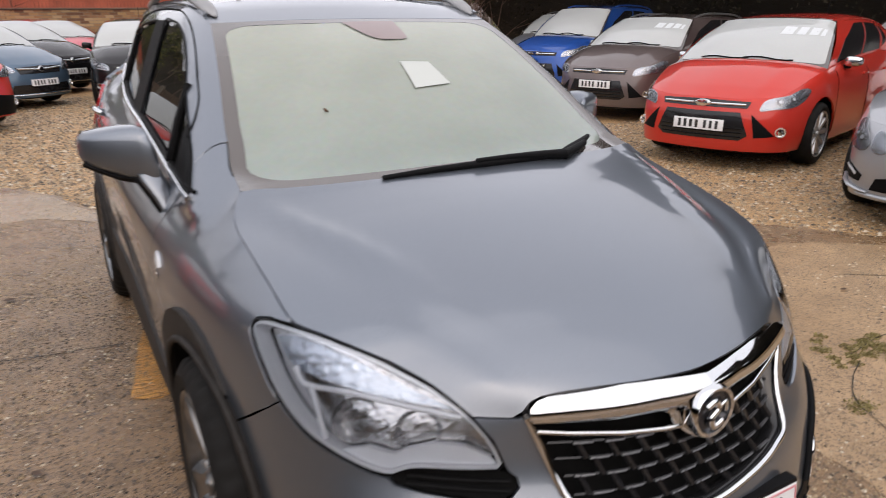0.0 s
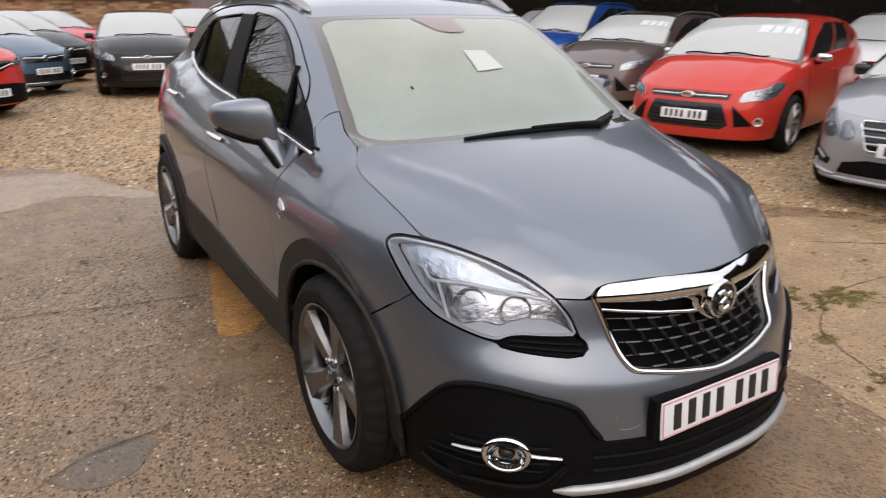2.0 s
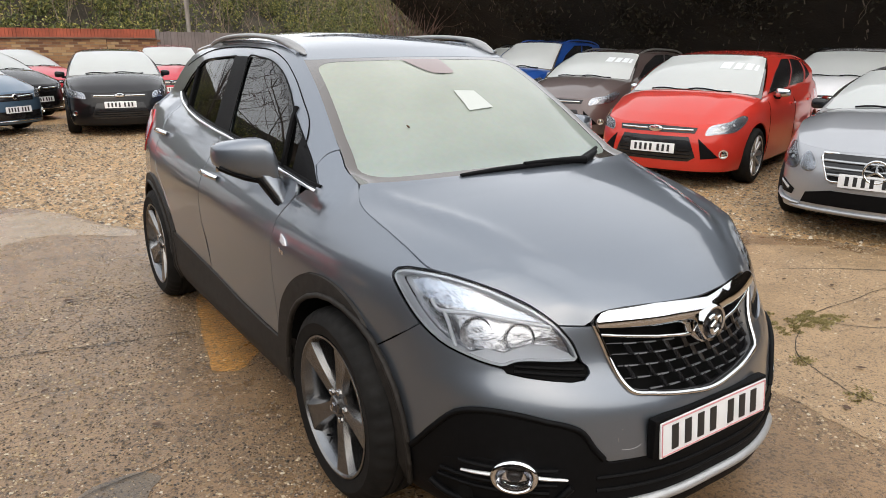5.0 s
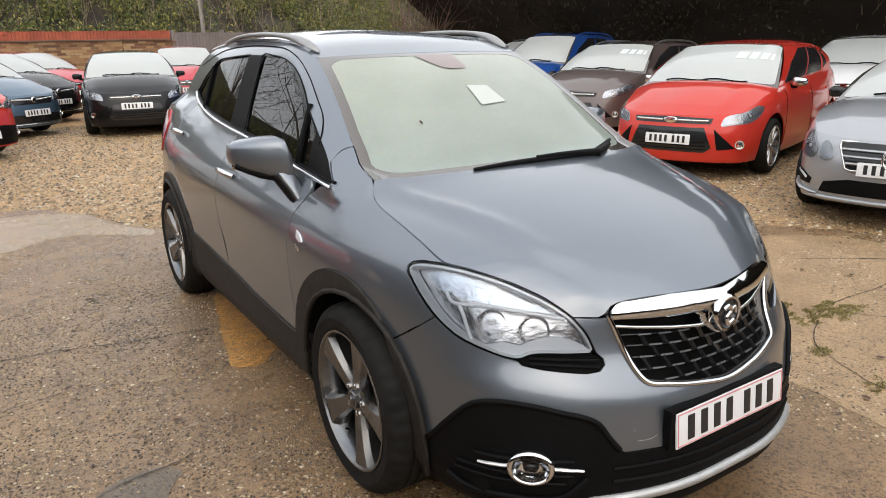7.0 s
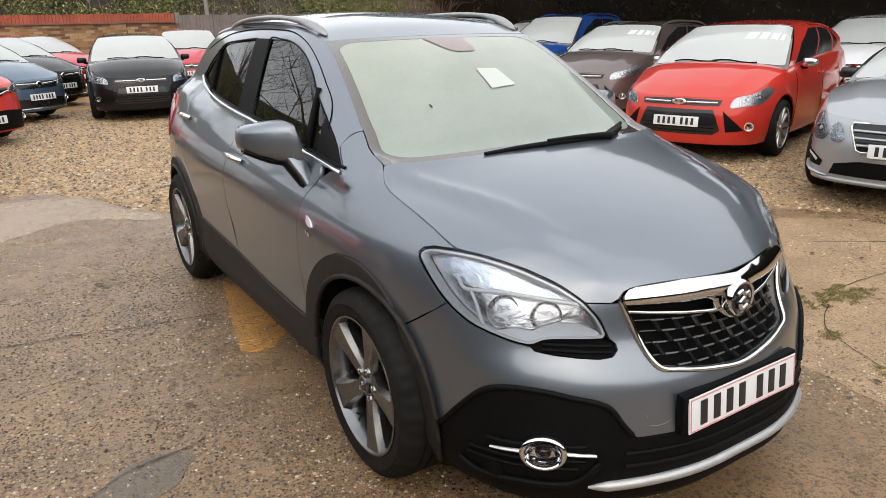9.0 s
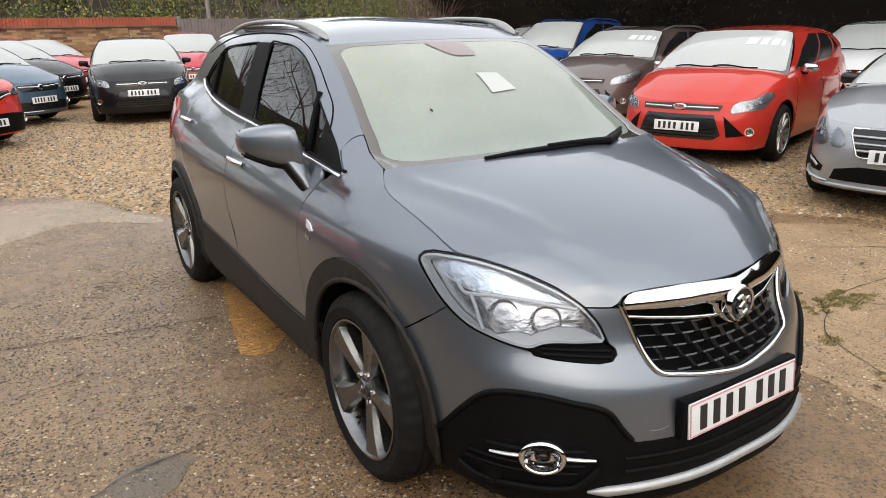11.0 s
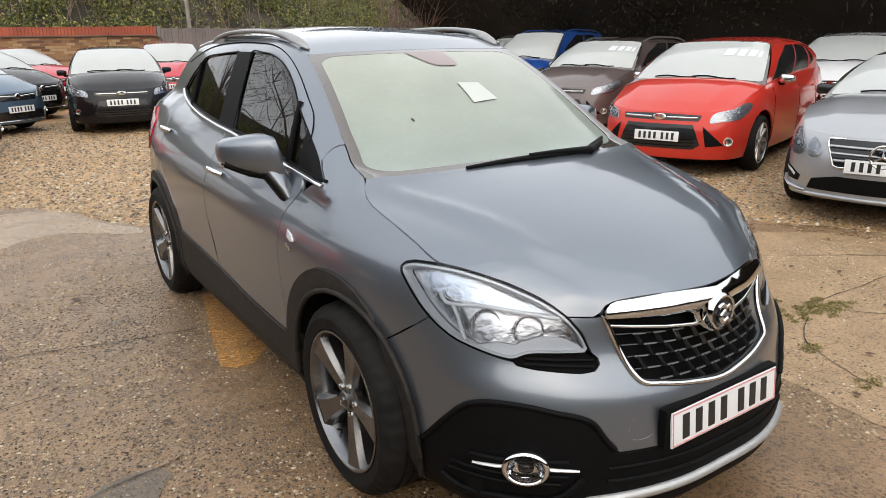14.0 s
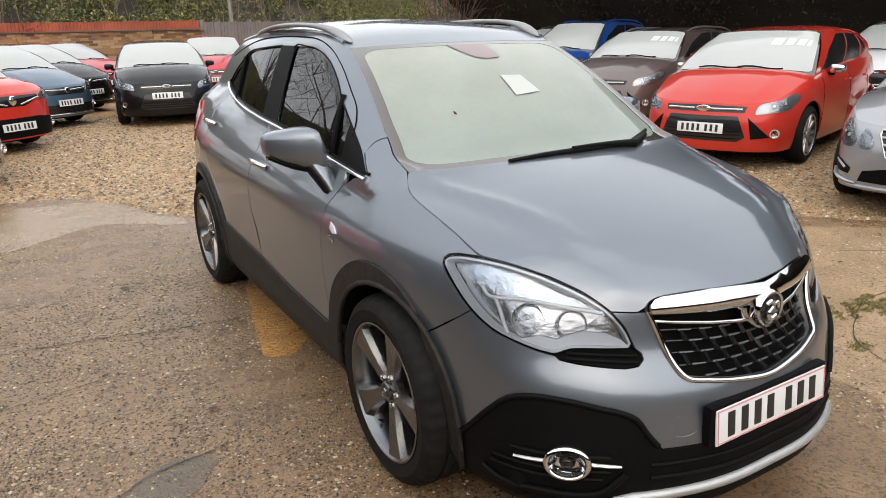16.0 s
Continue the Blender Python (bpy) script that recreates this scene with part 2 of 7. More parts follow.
class Skirt:
    """The upright outer skin of a car body: a plan curve from the middle of the nose round the side to the middle of the tail,
    and inward offsets by height. The chart is (s, z): s metres along the plan, positive on the car's own right side (x < 0)."""

    def __init__(self, plan, stations, zlow=0.12, zhigh=1.35, even=(0, 0)):
        p = np.array(plan, float)
        p = np.vstack([[-p[1][0], p[1][1]], p, [-p[-2][0], p[-2][1]]])
        c = spline(p, 40)[40:-40]
        seg = np.linalg.norm(np.diff(c, axis=0), axis=1)
        self.sd, self.c = np.concatenate([[0], np.cumsum(seg)]), c
        self.total = self.sd[-1]
        self.ss = np.linspace(0, self.total, 420)
        self.plan = np.stack([np.interp(self.ss, self.sd, c[:, k]) for k in (0, 1)], 1)
        tan = np.gradient(self.plan, axis=0)
        nrm = np.stack([-tan[:, 1], tan[:, 0]], 1)
        self.inward = nrm / np.linalg.norm(nrm, axis=1)[:, None]
        self.zs = np.linspace(zlow, zhigh, 180)
        keys = [self.near(k) for k, _ in stations]
        rows = np.array([pchip([z for z, _ in pr], [o for _, o in pr], self.zs) for _, pr in stations])
        self.off = np.stack([pchip(keys, rows[:, j], self.ss) for j in range(len(self.zs))], 1)
        for axis, width in enumerate(even):
            if width:
                self.off = blurred(self.off, width, axis)

    def near(self, xy):
        return self.ss[np.argmin(np.sum((self.plan - np.array(xy)) ** 2, axis=1))]

    def at(self, s, z):
        a = min(abs(s), self.total)
        i = a / self.total * 419
        k = min(int(i), 418)
        f = i - k
        j = np.clip((z - self.zs[0]) / (self.zs[-1] - self.zs[0]) * 179, 0, 178.999)
        m = int(j)
        g = j - m
        o = (self.off[k, m] * (1 - g) + self.off[k, m + 1] * g) * (1 - f) + (self.off[k + 1, m] * (1 - g) + self.off[k + 1, m + 1] * g) * f
        p = (self.plan[k] + self.inward[k] * 0) * (1 - f) + self.plan[k + 1] * f
        q = self.inward[k] * (1 - f) + self.inward[k + 1] * f
        p = p + q * o
        return Vector((-p[0] if s >= 0 else p[0], p[1], z))

    def row(self, z):
        """The whole plan outline at one height: |x| and y at each s."""
        j = np.clip((z - self.zs[0]) / (self.zs[-1] - self.zs[0]) * 179, 0, 178.999)
        m = int(j)
        return self.plan + self.inward * (self.off[:, m] * (1 - (j - m)) + self.off[:, m + 1] * (j - m))[:, None]

    def sx(self, x, z):
        """s on the front, where the skin is |x| from the middle, on the side of x's sign (x < 0 gives s > 0)."""
        r = float(np.interp(abs(x), np.maximum.accumulate(self.row(z)[:200, 0]), self.ss[:200]))
        return r if x <= 0 else -r

    def sy(self, y, z):
        """s on the right flank, where the skin is y behind the nose."""
        return float(np.interp(y, np.maximum.accumulate(self.row(z)[:, 1]), self.ss))


def inside(poly, pts):
    x, y = pts[:, 0], pts[:, 1]
    r = np.zeros(len(pts), bool)
    q = np.roll(poly, -1, axis=0)
    for (x1, y1), (x2, y2) in zip(poly, q):
        if y1 != y2:
            r ^= ((y1 > y) != (y2 > y)) & (x < (x2 - x1) * (y - y1) / (y2 - y1) + x1)
    return r


def shrink(loop, d):
    """Moves a closed outline inwards by d."""
    p = np.asarray(loop, float)
    area = 0.5 * np.sum(p[:, 0] * np.roll(p[:, 1], -1) - np.roll(p[:, 0], -1) * p[:, 1])
    a, b = p - np.roll(p, 1, axis=0), np.roll(p, -1, axis=0) - p
    n = []
    for u, v in zip(a, b):
        u, v = u / max(np.linalg.norm(u), 1e-9), v / max(np.linalg.norm(v), 1e-9)
        m = np.array([-(u + v)[1], (u + v)[0]])
        n.append(m / max(np.linalg.norm(m), 1e-9) / max(0.5, math.sqrt(max(0.0, (1 + u @ v) / 2))))
    return p + np.array(n) * d * (1 if area > 0 else -1)


def dense(loop, step):
    p = np.asarray(loop, float)
    out = []
    for a, b in zip(p, np.roll(p, -1, axis=0)):
        k = max(1, int(np.linalg.norm(b - a) / step))
        out += [a + (b - a) * i / k for i in range(k)]
    return np.array(out)


def seg_dist(pts, loop):
    d = np.full(len(pts), 1e9)
    for a, b in zip(loop, np.roll(loop, -1, axis=0)):
        ab = b - a
        t = np.clip(((pts - a) @ ab) / max(ab @ ab, 1e-12), 0, 1)
        d = np.minimum(d, np.linalg.norm(pts - (a + t[:, None] * ab), axis=1))
    return d


def panel_mesh(name, chart, outer, holes=(), step=0.03, thick=0.012, lift=0.0, gap=0.0, back=False):
    """A sheet cut to an outline in a chart's coordinates, with holes and a turned-in rim, shaded by the chart's own normals."""
    from mathutils.geometry import delaunay_2d_cdt
    loops = [dense(shrink(outer, gap) if gap else outer, step)]
    loops += [dense(shrink(h, -gap) if gap else h, step) for h in holes]
    lo, hi = loops[0].min(0), loops[0].max(0)
    gx, gy = np.meshgrid(np.arange(lo[0] + step / 2, hi[0], step), np.arange(lo[1] + step / 2, hi[1], step))
    g = np.stack([gx.ravel(), gy.ravel()], 1)
    ok = inside(loops[0], g)
    for h in loops[1:]:
        ok &= ~inside(h, g)
    g = g[ok]
    for h in loops:
        g = g[seg_dist(g, h) > step * 0.45]
    flat, edges, start = [], [], 0
    for h in loops:
        flat += [Vector(p) for p in h]
        edges += [(start + i, start + (i + 1) % len(h)) for i in range(len(h))]
        start += len(h)
    flat += [Vector(p) for p in g]
    v2, _, tris, *_ = delaunay_2d_cdt(flat, edges, [], 0, 1e-6)
    v2 = np.array([tuple(p) for p in v2])
    cen = np.array([v2[list(t)].mean(0) for t in tris])
    ok = inside(loops[0], cen)
    for h in loops[1:]:
        ok &= ~inside(h, cen)
    tris = [t for t, k in zip(tris, ok) if k]
    e = 0.004
    verts, norms = [], []
    for u, v in v2:
        p = chart(u, v)
        n = (chart(u + e, v) - chart(u - e, v)).cross(chart(u, v + e) - chart(u, v - e))
        n = n.normalized() if n.length > 1e-12 else Vector((0, 0, 1))
        verts.append(p + n * lift)
        norms.append(n)
    flip = back
    if flip:
        norms = [-n for n in norms]
        verts = [v + 2 * n * lift for v, n in zip(verts, norms)] if lift else verts
    count = {}
    faces = []
    for t in tris:
        a, b, c = (verts[i] for i in t)
        if (b - a).cross(c - a).dot(norms[t[0]] + norms[t[1]] + norms[t[2]]) < 0:
            t = (t[0], t[2], t[1])
        faces.append(tuple(t))
        for i in range(3):
            k = (t[i], t[(i + 1) % 3])
            count[k] = count.get(k, 0) + 1
    rim = [k for k in count if (k[1], k[0]) not in count]
    if thick:
        dup = {}
        side = {}
        for a, b in rim:
            d = (verts[b] - verts[a]).cross(norms[a])
            for i in (a, b):
                side[i] = side.get(i, Vector((0, 0, 0))) + d
        base = len(verts)
        for i in side:
            dup[i] = len(verts)
            w = side[i].normalized() if side[i].length > 1e-12 else norms[i]
            verts += [verts[i], verts[i] - norms[i] * thick]
            norms += [(w + norms[i] * 0.8).normalized(), w]
        for a, b in rim:
            faces.append((dup[b], dup[a], dup[a] + 1, dup[b] + 1))
    me = bpy.data.meshes.new(name)
    me.from_pydata([tuple(v) for v in verts], [], faces)
    me.shade_smooth()
    me.normals_split_custom_set_from_vertices([tuple(n) for n in norms])
    return me


def panel(name, material, parent, chart, outer, holes=(), step=0.03, thick=0.012, lift=0.0, gap=0.0, label="", back=False):
    return part(name, panel_mesh(name, chart, outer, holes, step, thick, lift, gap, back), material, parent, label)


def coons(bottom, top, left, right, bulge=None):
    """A chart on [0, 1]^2 between four boundary curves (dense point rows)."""
    def pick(c, t):
        i = min(max(t, 0.0), 1.0) * (len(c) - 1)
        k = min(int(i), len(c) - 2)
        p = c[k] * (1 - (i - k)) + c[k + 1] * (i - k)
        if t < 0:
            p = c[0] + (c[1] - c[0]) * t * (len(c) - 1)
        elif t > 1:
            p = c[-1] + (c[-1] - c[-2]) * (t - 1) * (len(c) - 1)
        return p
    b, t, l, r = (np.asarray(c, float) for c in (bottom, top, left, right))

    def f(u, v):
        p = pick(b, u) * (1 - v) + pick(t, u) * v + pick(l, v) * (1 - u) + pick(r, v) * u
        p = p - (b[0] * (1 - u) * (1 - v) + b[-1] * u * (1 - v) + t[0] * (1 - u) * v + t[-1] * u * v)
        if bulge:
            p = p + np.array(bulge(u, v))
        return Vector(p)
    return f


SQUARE = np.array([(0, 0), (1, 0), (1, 1), (0, 1)], float)


def mirrored(pts):
    """The points and their mirror image behind them, from one side to the other."""
    p = [tuple(q) for q in pts]
    return p + [(-q[0], *q[1:]) for q in reversed(p) if abs(q[0]) > 1e-6]


def arc(cy, cz, r, a0, a1, n=18, squash=1.0):
    return [(cy + r * math.cos(radians(a0 + (a1 - a0) * i / n)), cz + r * squash * math.sin(radians(a0 + (a1 - a0) * i / n))) for i in range(n + 1)]


def lathe(bm, profile, n=48, axis="x", at=(0, 0, 0)):
    """Turns (radius, along) pairs round an axis."""
    rings = []
    for r, x in profile:
        ring = []
        for k in range(n):
            a = 2 * math.pi * k / n
            p = {"x": (x, r * math.cos(a), r * math.sin(a)), "y": (r * math.cos(a), x, r * math.sin(a)), "z": (r * math.cos(a), r * math.sin(a), x)}[axis]
            ring.append(bm.verts.new(Vector(p) + Vector(at)))
        rings.append(ring)
    for a, b in zip(rings, rings[1:]):
        for k in range(n):
            bm.faces.new((a[k], a[(k + 1) % n], b[(k + 1) % n], b[k]))
    return rings


def tube(points, radius, n=10, closed=False, flat=1.0, up=(0, 0, 1)):
    """A swept bar along points. radius: one, or one for each point."""
    bm = bmesh.new()
    p = [Vector(q) for q in points]
    rings = []
    for i, q in enumerate(p):
        d = (p[min(i + 1, len(p) - 1)] - p[max(i - 1, 0)]) if not closed else (p[(i + 1) % len(p)] - p[i - 1])
        d.normalize()
        x = d.cross(Vector(up))
        x = x.normalized() if x.length > 1e-4 else d.orthogonal().normalized()
        y = x.cross(d)
        r = radius[i] if isinstance(radius, (list, tuple, np.ndarray)) else radius
        rings.append([bm.verts.new(q + x * r * math.cos(2 * math.pi * k / n) + y * r * flat * math.sin(2 * math.pi * k / n)) for k in range(n)])
    for a, b in (zip(rings, rings[1:] + rings[:1]) if closed else zip(rings, rings[1:])):
        for k in range(n):
            bm.faces.new((a[k], a[(k + 1) % n], b[(k + 1) % n], b[k]))
    if not closed:
        bm.faces.new(rings[0][::-1])
        bm.faces.new(rings[-1])
    bmesh.ops.recalc_face_normals(bm, faces=bm.faces)
    return bm


def tube_part(name, points, radius, material, parent, n=10, closed=False, flat=1.0, up=(0, 0, 1), label=""):
    ob = part(name, tube(points, radius, n, closed, flat, up), material, parent, label)
    smooth(ob.data, 50)
    return ob


def box(size, at=(0, 0, 0), bevel=0.0, segments=2):
    bm = bmesh.new()
    bmesh.ops.create_cube(bm, size=1.0, matrix=Matrix.Translation(at) @ Matrix.Diagonal((*size, 1)))
    if bevel:
        bmesh.ops.bevel(bm, geom=list(bm.edges), offset=bevel, segments=segments, affect="EDGES", profile=0.6)
    return bm


def box_part(name, size, at, material, parent, bevel=0.0, label="", turn=None):
    bm = box(size, (0, 0, 0), bevel)
    bmesh.ops.transform(bm, matrix=Matrix.Translation(at) @ (turn or Matrix()), verts=bm.verts)
    ob = part(name, bm, material, parent, label)
    smooth(ob.data, 50)
    return ob


# ---- cars ----
def round_rect(x0, y0, x1, y1, r):
    out = []
    for cx, cy, a0 in ((x1 - r, y0 + r, -90), (x1 - r, y1 - r, 0), (x0 + r, y1 - r, 90), (x0 + r, y0 + r, 180)):
        out += [(cx + r * math.cos(radians(a0 + k * 18)), cy + r * math.sin(radians(a0 + k * 18))) for k in range(6)]
    return out


def mirror_loop(half):
    """A closed outline from its right half, which runs from the middle line to the middle line."""
    h = [tuple(p) for p in half]
    return np.array(h + [(-s, z) for s, z in reversed(h) if abs(s) > 1e-6])


def tyre_mesh(radius, rim, h, n, treads):
    """A tyre turned round x: bulged walls, grooved tread and notched shoulders."""
    prof = [(rim, -h * 0.9, 0), (rim + 0.01, -h, 0), ((rim + radius) / 2, -h * 1.07, 0), (radius - 0.032, -h, 0), (radius - 0.012, -h * 0.86, 1), (radius - 0.003, -h * 0.66, 1)]
    for c in (-0.4, 0.0, 0.4) if treads else ():
        prof += [(radius, h * (c - 0.07), 0), (radius - 0.007, h * (c - 0.055), 0), (radius - 0.007, h * (c + 0.055), 0), (radius, h * (c + 0.07), 0)]
    prof += [(radius - 0.003, h * 0.66, 1), (radius - 0.012, h * 0.86, 1), (radius - 0.032, h, 0), ((rim + radius) / 2, h * 1.07, 0), (rim + 0.01, h, 0), (rim, h * 0.9, 0)]
    bm = bmesh.new()
    rings = lathe(bm, [(r, x) for r, x, _ in prof], n)
    if treads:
        for ring, (r, x, notch) in zip(rings, prof):
            if notch:
                for k, v in enumerate(ring):
                    if k % 4 == 0:
                        f = (r - 0.008) / r
                        v.co.y *= f
                        v.co.z *= f
    bmesh.ops.recalc_face_normals(bm, faces=bm.faces)
    return bm


def wheel(parent, at, radius, rim, width, side, spokes=5, name="wheel", rim_mat=None, detail=1.0, start=20):
    """A wheel under a car: tyre, rim with spokes, hub. side: -1 where the outer face looks to -x."""
    hub = new(name)
    hub.parent = parent
    hub.location = at
    h = width / 2
    n = int(60 * detail)
    fine = detail >= 1
    t = part("tyre", tyre_mesh(radius, rim, h, 168 if fine else n, fine), RUBBER, hub)
    smooth(t.data, 35)
    x0 = side * h
    bm = bmesh.new()
    lathe(bm, [(rim + 0.005, x0 * 0.93), (rim + 0.003, x0 * 1.0), (rim - 0.004, x0 * 1.01), (rim - 0.010, x0 * 0.93)], n)
    bmesh.ops.recalc_face_normals(bm, faces=bm.faces)
    r = part("rim", bm, rim_mat or ALLOY, hub)
    smooth(r.data, 45)
    bm = bmesh.new()
    lathe(bm, [(rim - 0.010, x0 * 0.93), (rim - 0.024, x0 * 0.6), (rim - 0.032, x0 * 0.2), (rim - 0.034, -x0 * 0.9)], n)
    bmesh.ops.recalc_face_normals(bm, faces=bm.faces)
    smooth(part("rim_barrel", bm, BARREL if fine else ALLOY_DARK, hub).data, 45)
    bm = bmesh.new()
    lathe(bm, [(0.001, x0 * 0.05), (rim - 0.075, x0 * 0.0), (rim - 0.075, -x0 * 0.2), (rim - 0.035, -x0 * 0.5)], 32)
    part("brake_disc", bm, DARK, hub)
    # one spoke, turned round the hub
    bm = bmesh.new()
    ri, ro = 0.036, rim - 0.007
    rows = 10
    prof = []
    for i in range(rows):
        f = i / (rows - 1)
        rr = ri + (ro - ri) * f
        if spokes <= 5:
            wd = rim * (0.11 + 0.06 * f + 0.11 * f**3)
            dep = x0 * (0.70 + 0.24 * f ** 0.8)
            bev, dish = wd * 0.30 * (0.6 + 0.4 * f), side * 0.006 * math.sin(math.pi * f)
        else:
            wd, dep = rim * (0.085 + 0.05 * f), x0 * (0.74 + 0.16 * f)
            bev, dish = wd * 0.3, 0.0
        drop = side * 0.014
        a = [(-wd, dep - side * 0.06), (-wd, dep - drop * 1.5), (-wd + bev * 0.4, dep - drop), (-wd + bev, dep), (0, dep - dish), (wd - bev, dep), (wd - bev * 0.4, dep - drop), (wd, dep - drop * 1.5), (wd, dep - side * 0.06)]
        prof.append([bm.verts.new((d, w, math.sqrt(max(rr * rr - w * w * f, 1e-6)))) for w, d in a])
    for a, b in zip(prof, prof[1:]):
        for k in range(len(a) - 1):
            bm.faces.new((a[k], a[k + 1], b[k + 1], b[k]))
    bmesh.ops.recalc_face_normals(bm, faces=bm.faces)
    me = bpy.data.meshes.new("spoke")
    bm.to_mesh(me)
    bm.free()
    me.materials.append(rim_mat or ALLOY)
    smooth(me, 22)
    for k in range(spokes):
        ob = part("spoke", me, None, hub)
        ob.matrix_basis = pose(0, 0, 0, 360 / spokes * k + start)
    bm = bmesh.new()
    lathe(bm, [(0.072, x0 * 0.45), (0.070, x0 * 0.66), (0.062, x0 * 0.69), (0.036, x0 * 0.69), (0.034, x0 * 0.84), (0.031, x0 * 0.865), (0.026, x0 * 0.86), (0.024, x0 * 0.845), (0.001, x0 * 0.85)], 32)
    bmesh.ops.recalc_face_normals(bm, faces=bm.faces)
    c = part("hub_cap", bm, rim_mat or ALLOY, hub)
    smooth(c.data, 30)
    if fine:
        bm = bmesh.new()
        lathe(bm, [(0.023, x0 * 0.85), (0.022, x0 * 0.87), (0.001, x0 * 0.875)], 24)
        part("cap_disc", bm, BADGE_DARK, c)
        tube_part("cap_mark", [(x0 * 0.885, y, z) for y, z in ((-0.012, 0.006), (0.0, 0.012), (0.002, -0.002), (0.012, -0.010))], 0.003, CHROME, c, 6)
        for k in range(5):
            a = 2 * math.pi * k / 5 + math.radians(90 - start + 36)
            y, z = -0.054 * math.cos(a) * -1, 0.054 * math.sin(a)
            bm = bmesh.new()
            lathe(bm, [(0.0165, x0 * 0.66), (0.0165, x0 * 0.70), (0.0125, x0 * 0.70)], 16, at=(0, y, z))
            part("nut_well", bm, DARK, hub)
            bm = bmesh.new()
            lathe(bm, [(0.0115, x0 * 0.68), (0.011, x0 * 0.78), (0.008, x0 * 0.80), (0.001, x0 * 0.805)], 6, at=(0, y, z))
            part("wheel_nut", bm, CHROME, hub)
        tube_part("tyre_valve", [(x0 * 0.55, 0.215 * math.sin(2.6), 0.215 * math.cos(2.6)), (x0 * 0.72, 0.200 * math.sin(2.6), 0.200 * math.cos(2.6))], 0.004, BLACK_PLASTIC, hub, 6)
    return hub


def number_plate(parent, centre, turn, seed, style="bars", pink=False):
    """A white plate with dark characters as plain bars."""
    rng = random.Random(seed)
    w, h = 0.52, 0.111
    base = box_part("number_plate", (w, 0.006, h), (0, 0, 0), PLATE_WHITE, parent, 0.0015, "white number plate with dark bars")
    m = Matrix.Translation(centre) @ turn
    base.matrix_basis = m
    x = -0.222
    for k in range(7):
        box_part("dark_bar", (0.029, 0.003, 0.076), (x + 0.025, -0.0042, 0), PLATE_BLACK, base)
        x += 0.06 + (0.028 if k == 3 else 0)
    if pink:
        for name, size, at in (("border_strip", (w - 0.01, 0.002, 0.004), (0, -0.004, h / 2 - 0.005)), ("border_strip", (w - 0.01, 0.002, 0.003), (0, -0.004, -h / 2 + 0.005)),
                               ("border_strip", (0.003, 0.002, h - 0.012), (-w / 2 + 0.006, -0.004, 0)), ("border_strip", (0.003, 0.002, h - 0.012), (w / 2 - 0.006, -0.004, 0))):
            box_part(name, size, at, PINK, base)
    return base


def both(name, material, parent, chart, outer, holes=(), **kw):
    """A panel on the right flank and its twin on the left."""
    back = kw.pop("back", True)
    a = panel(name, material, parent, chart, outer, holes, back=back, **kw)
    b = part(name, flipped(a.data), None, parent, kw.get("label", ""))
    return a, b


def flipped(me):
    """A mirror copy of a mesh, across x, with its custom normals."""
    vs = [(-v.co.x, v.co.y, v.co.z) for v in me.vertices]
    fs = [tuple(reversed(p.vertices)) for p in me.polygons]
    ns = [None] * len(vs)
    cn = me.corner_normals
    for lp in me.loops:
        n = cn[lp.index].vector
        ns[lp.vertex_index] = (-n.x, n.y, n.z)
    out = bpy.data.meshes.new(me.name)
    out.from_pydata(vs, [], fs)
    out.shade_smooth()
    out.normals_split_custom_set_from_vertices([n or (0, 0, 1) for n in ns])
    for m in me.materials:
        out.materials.append(m)
    return out


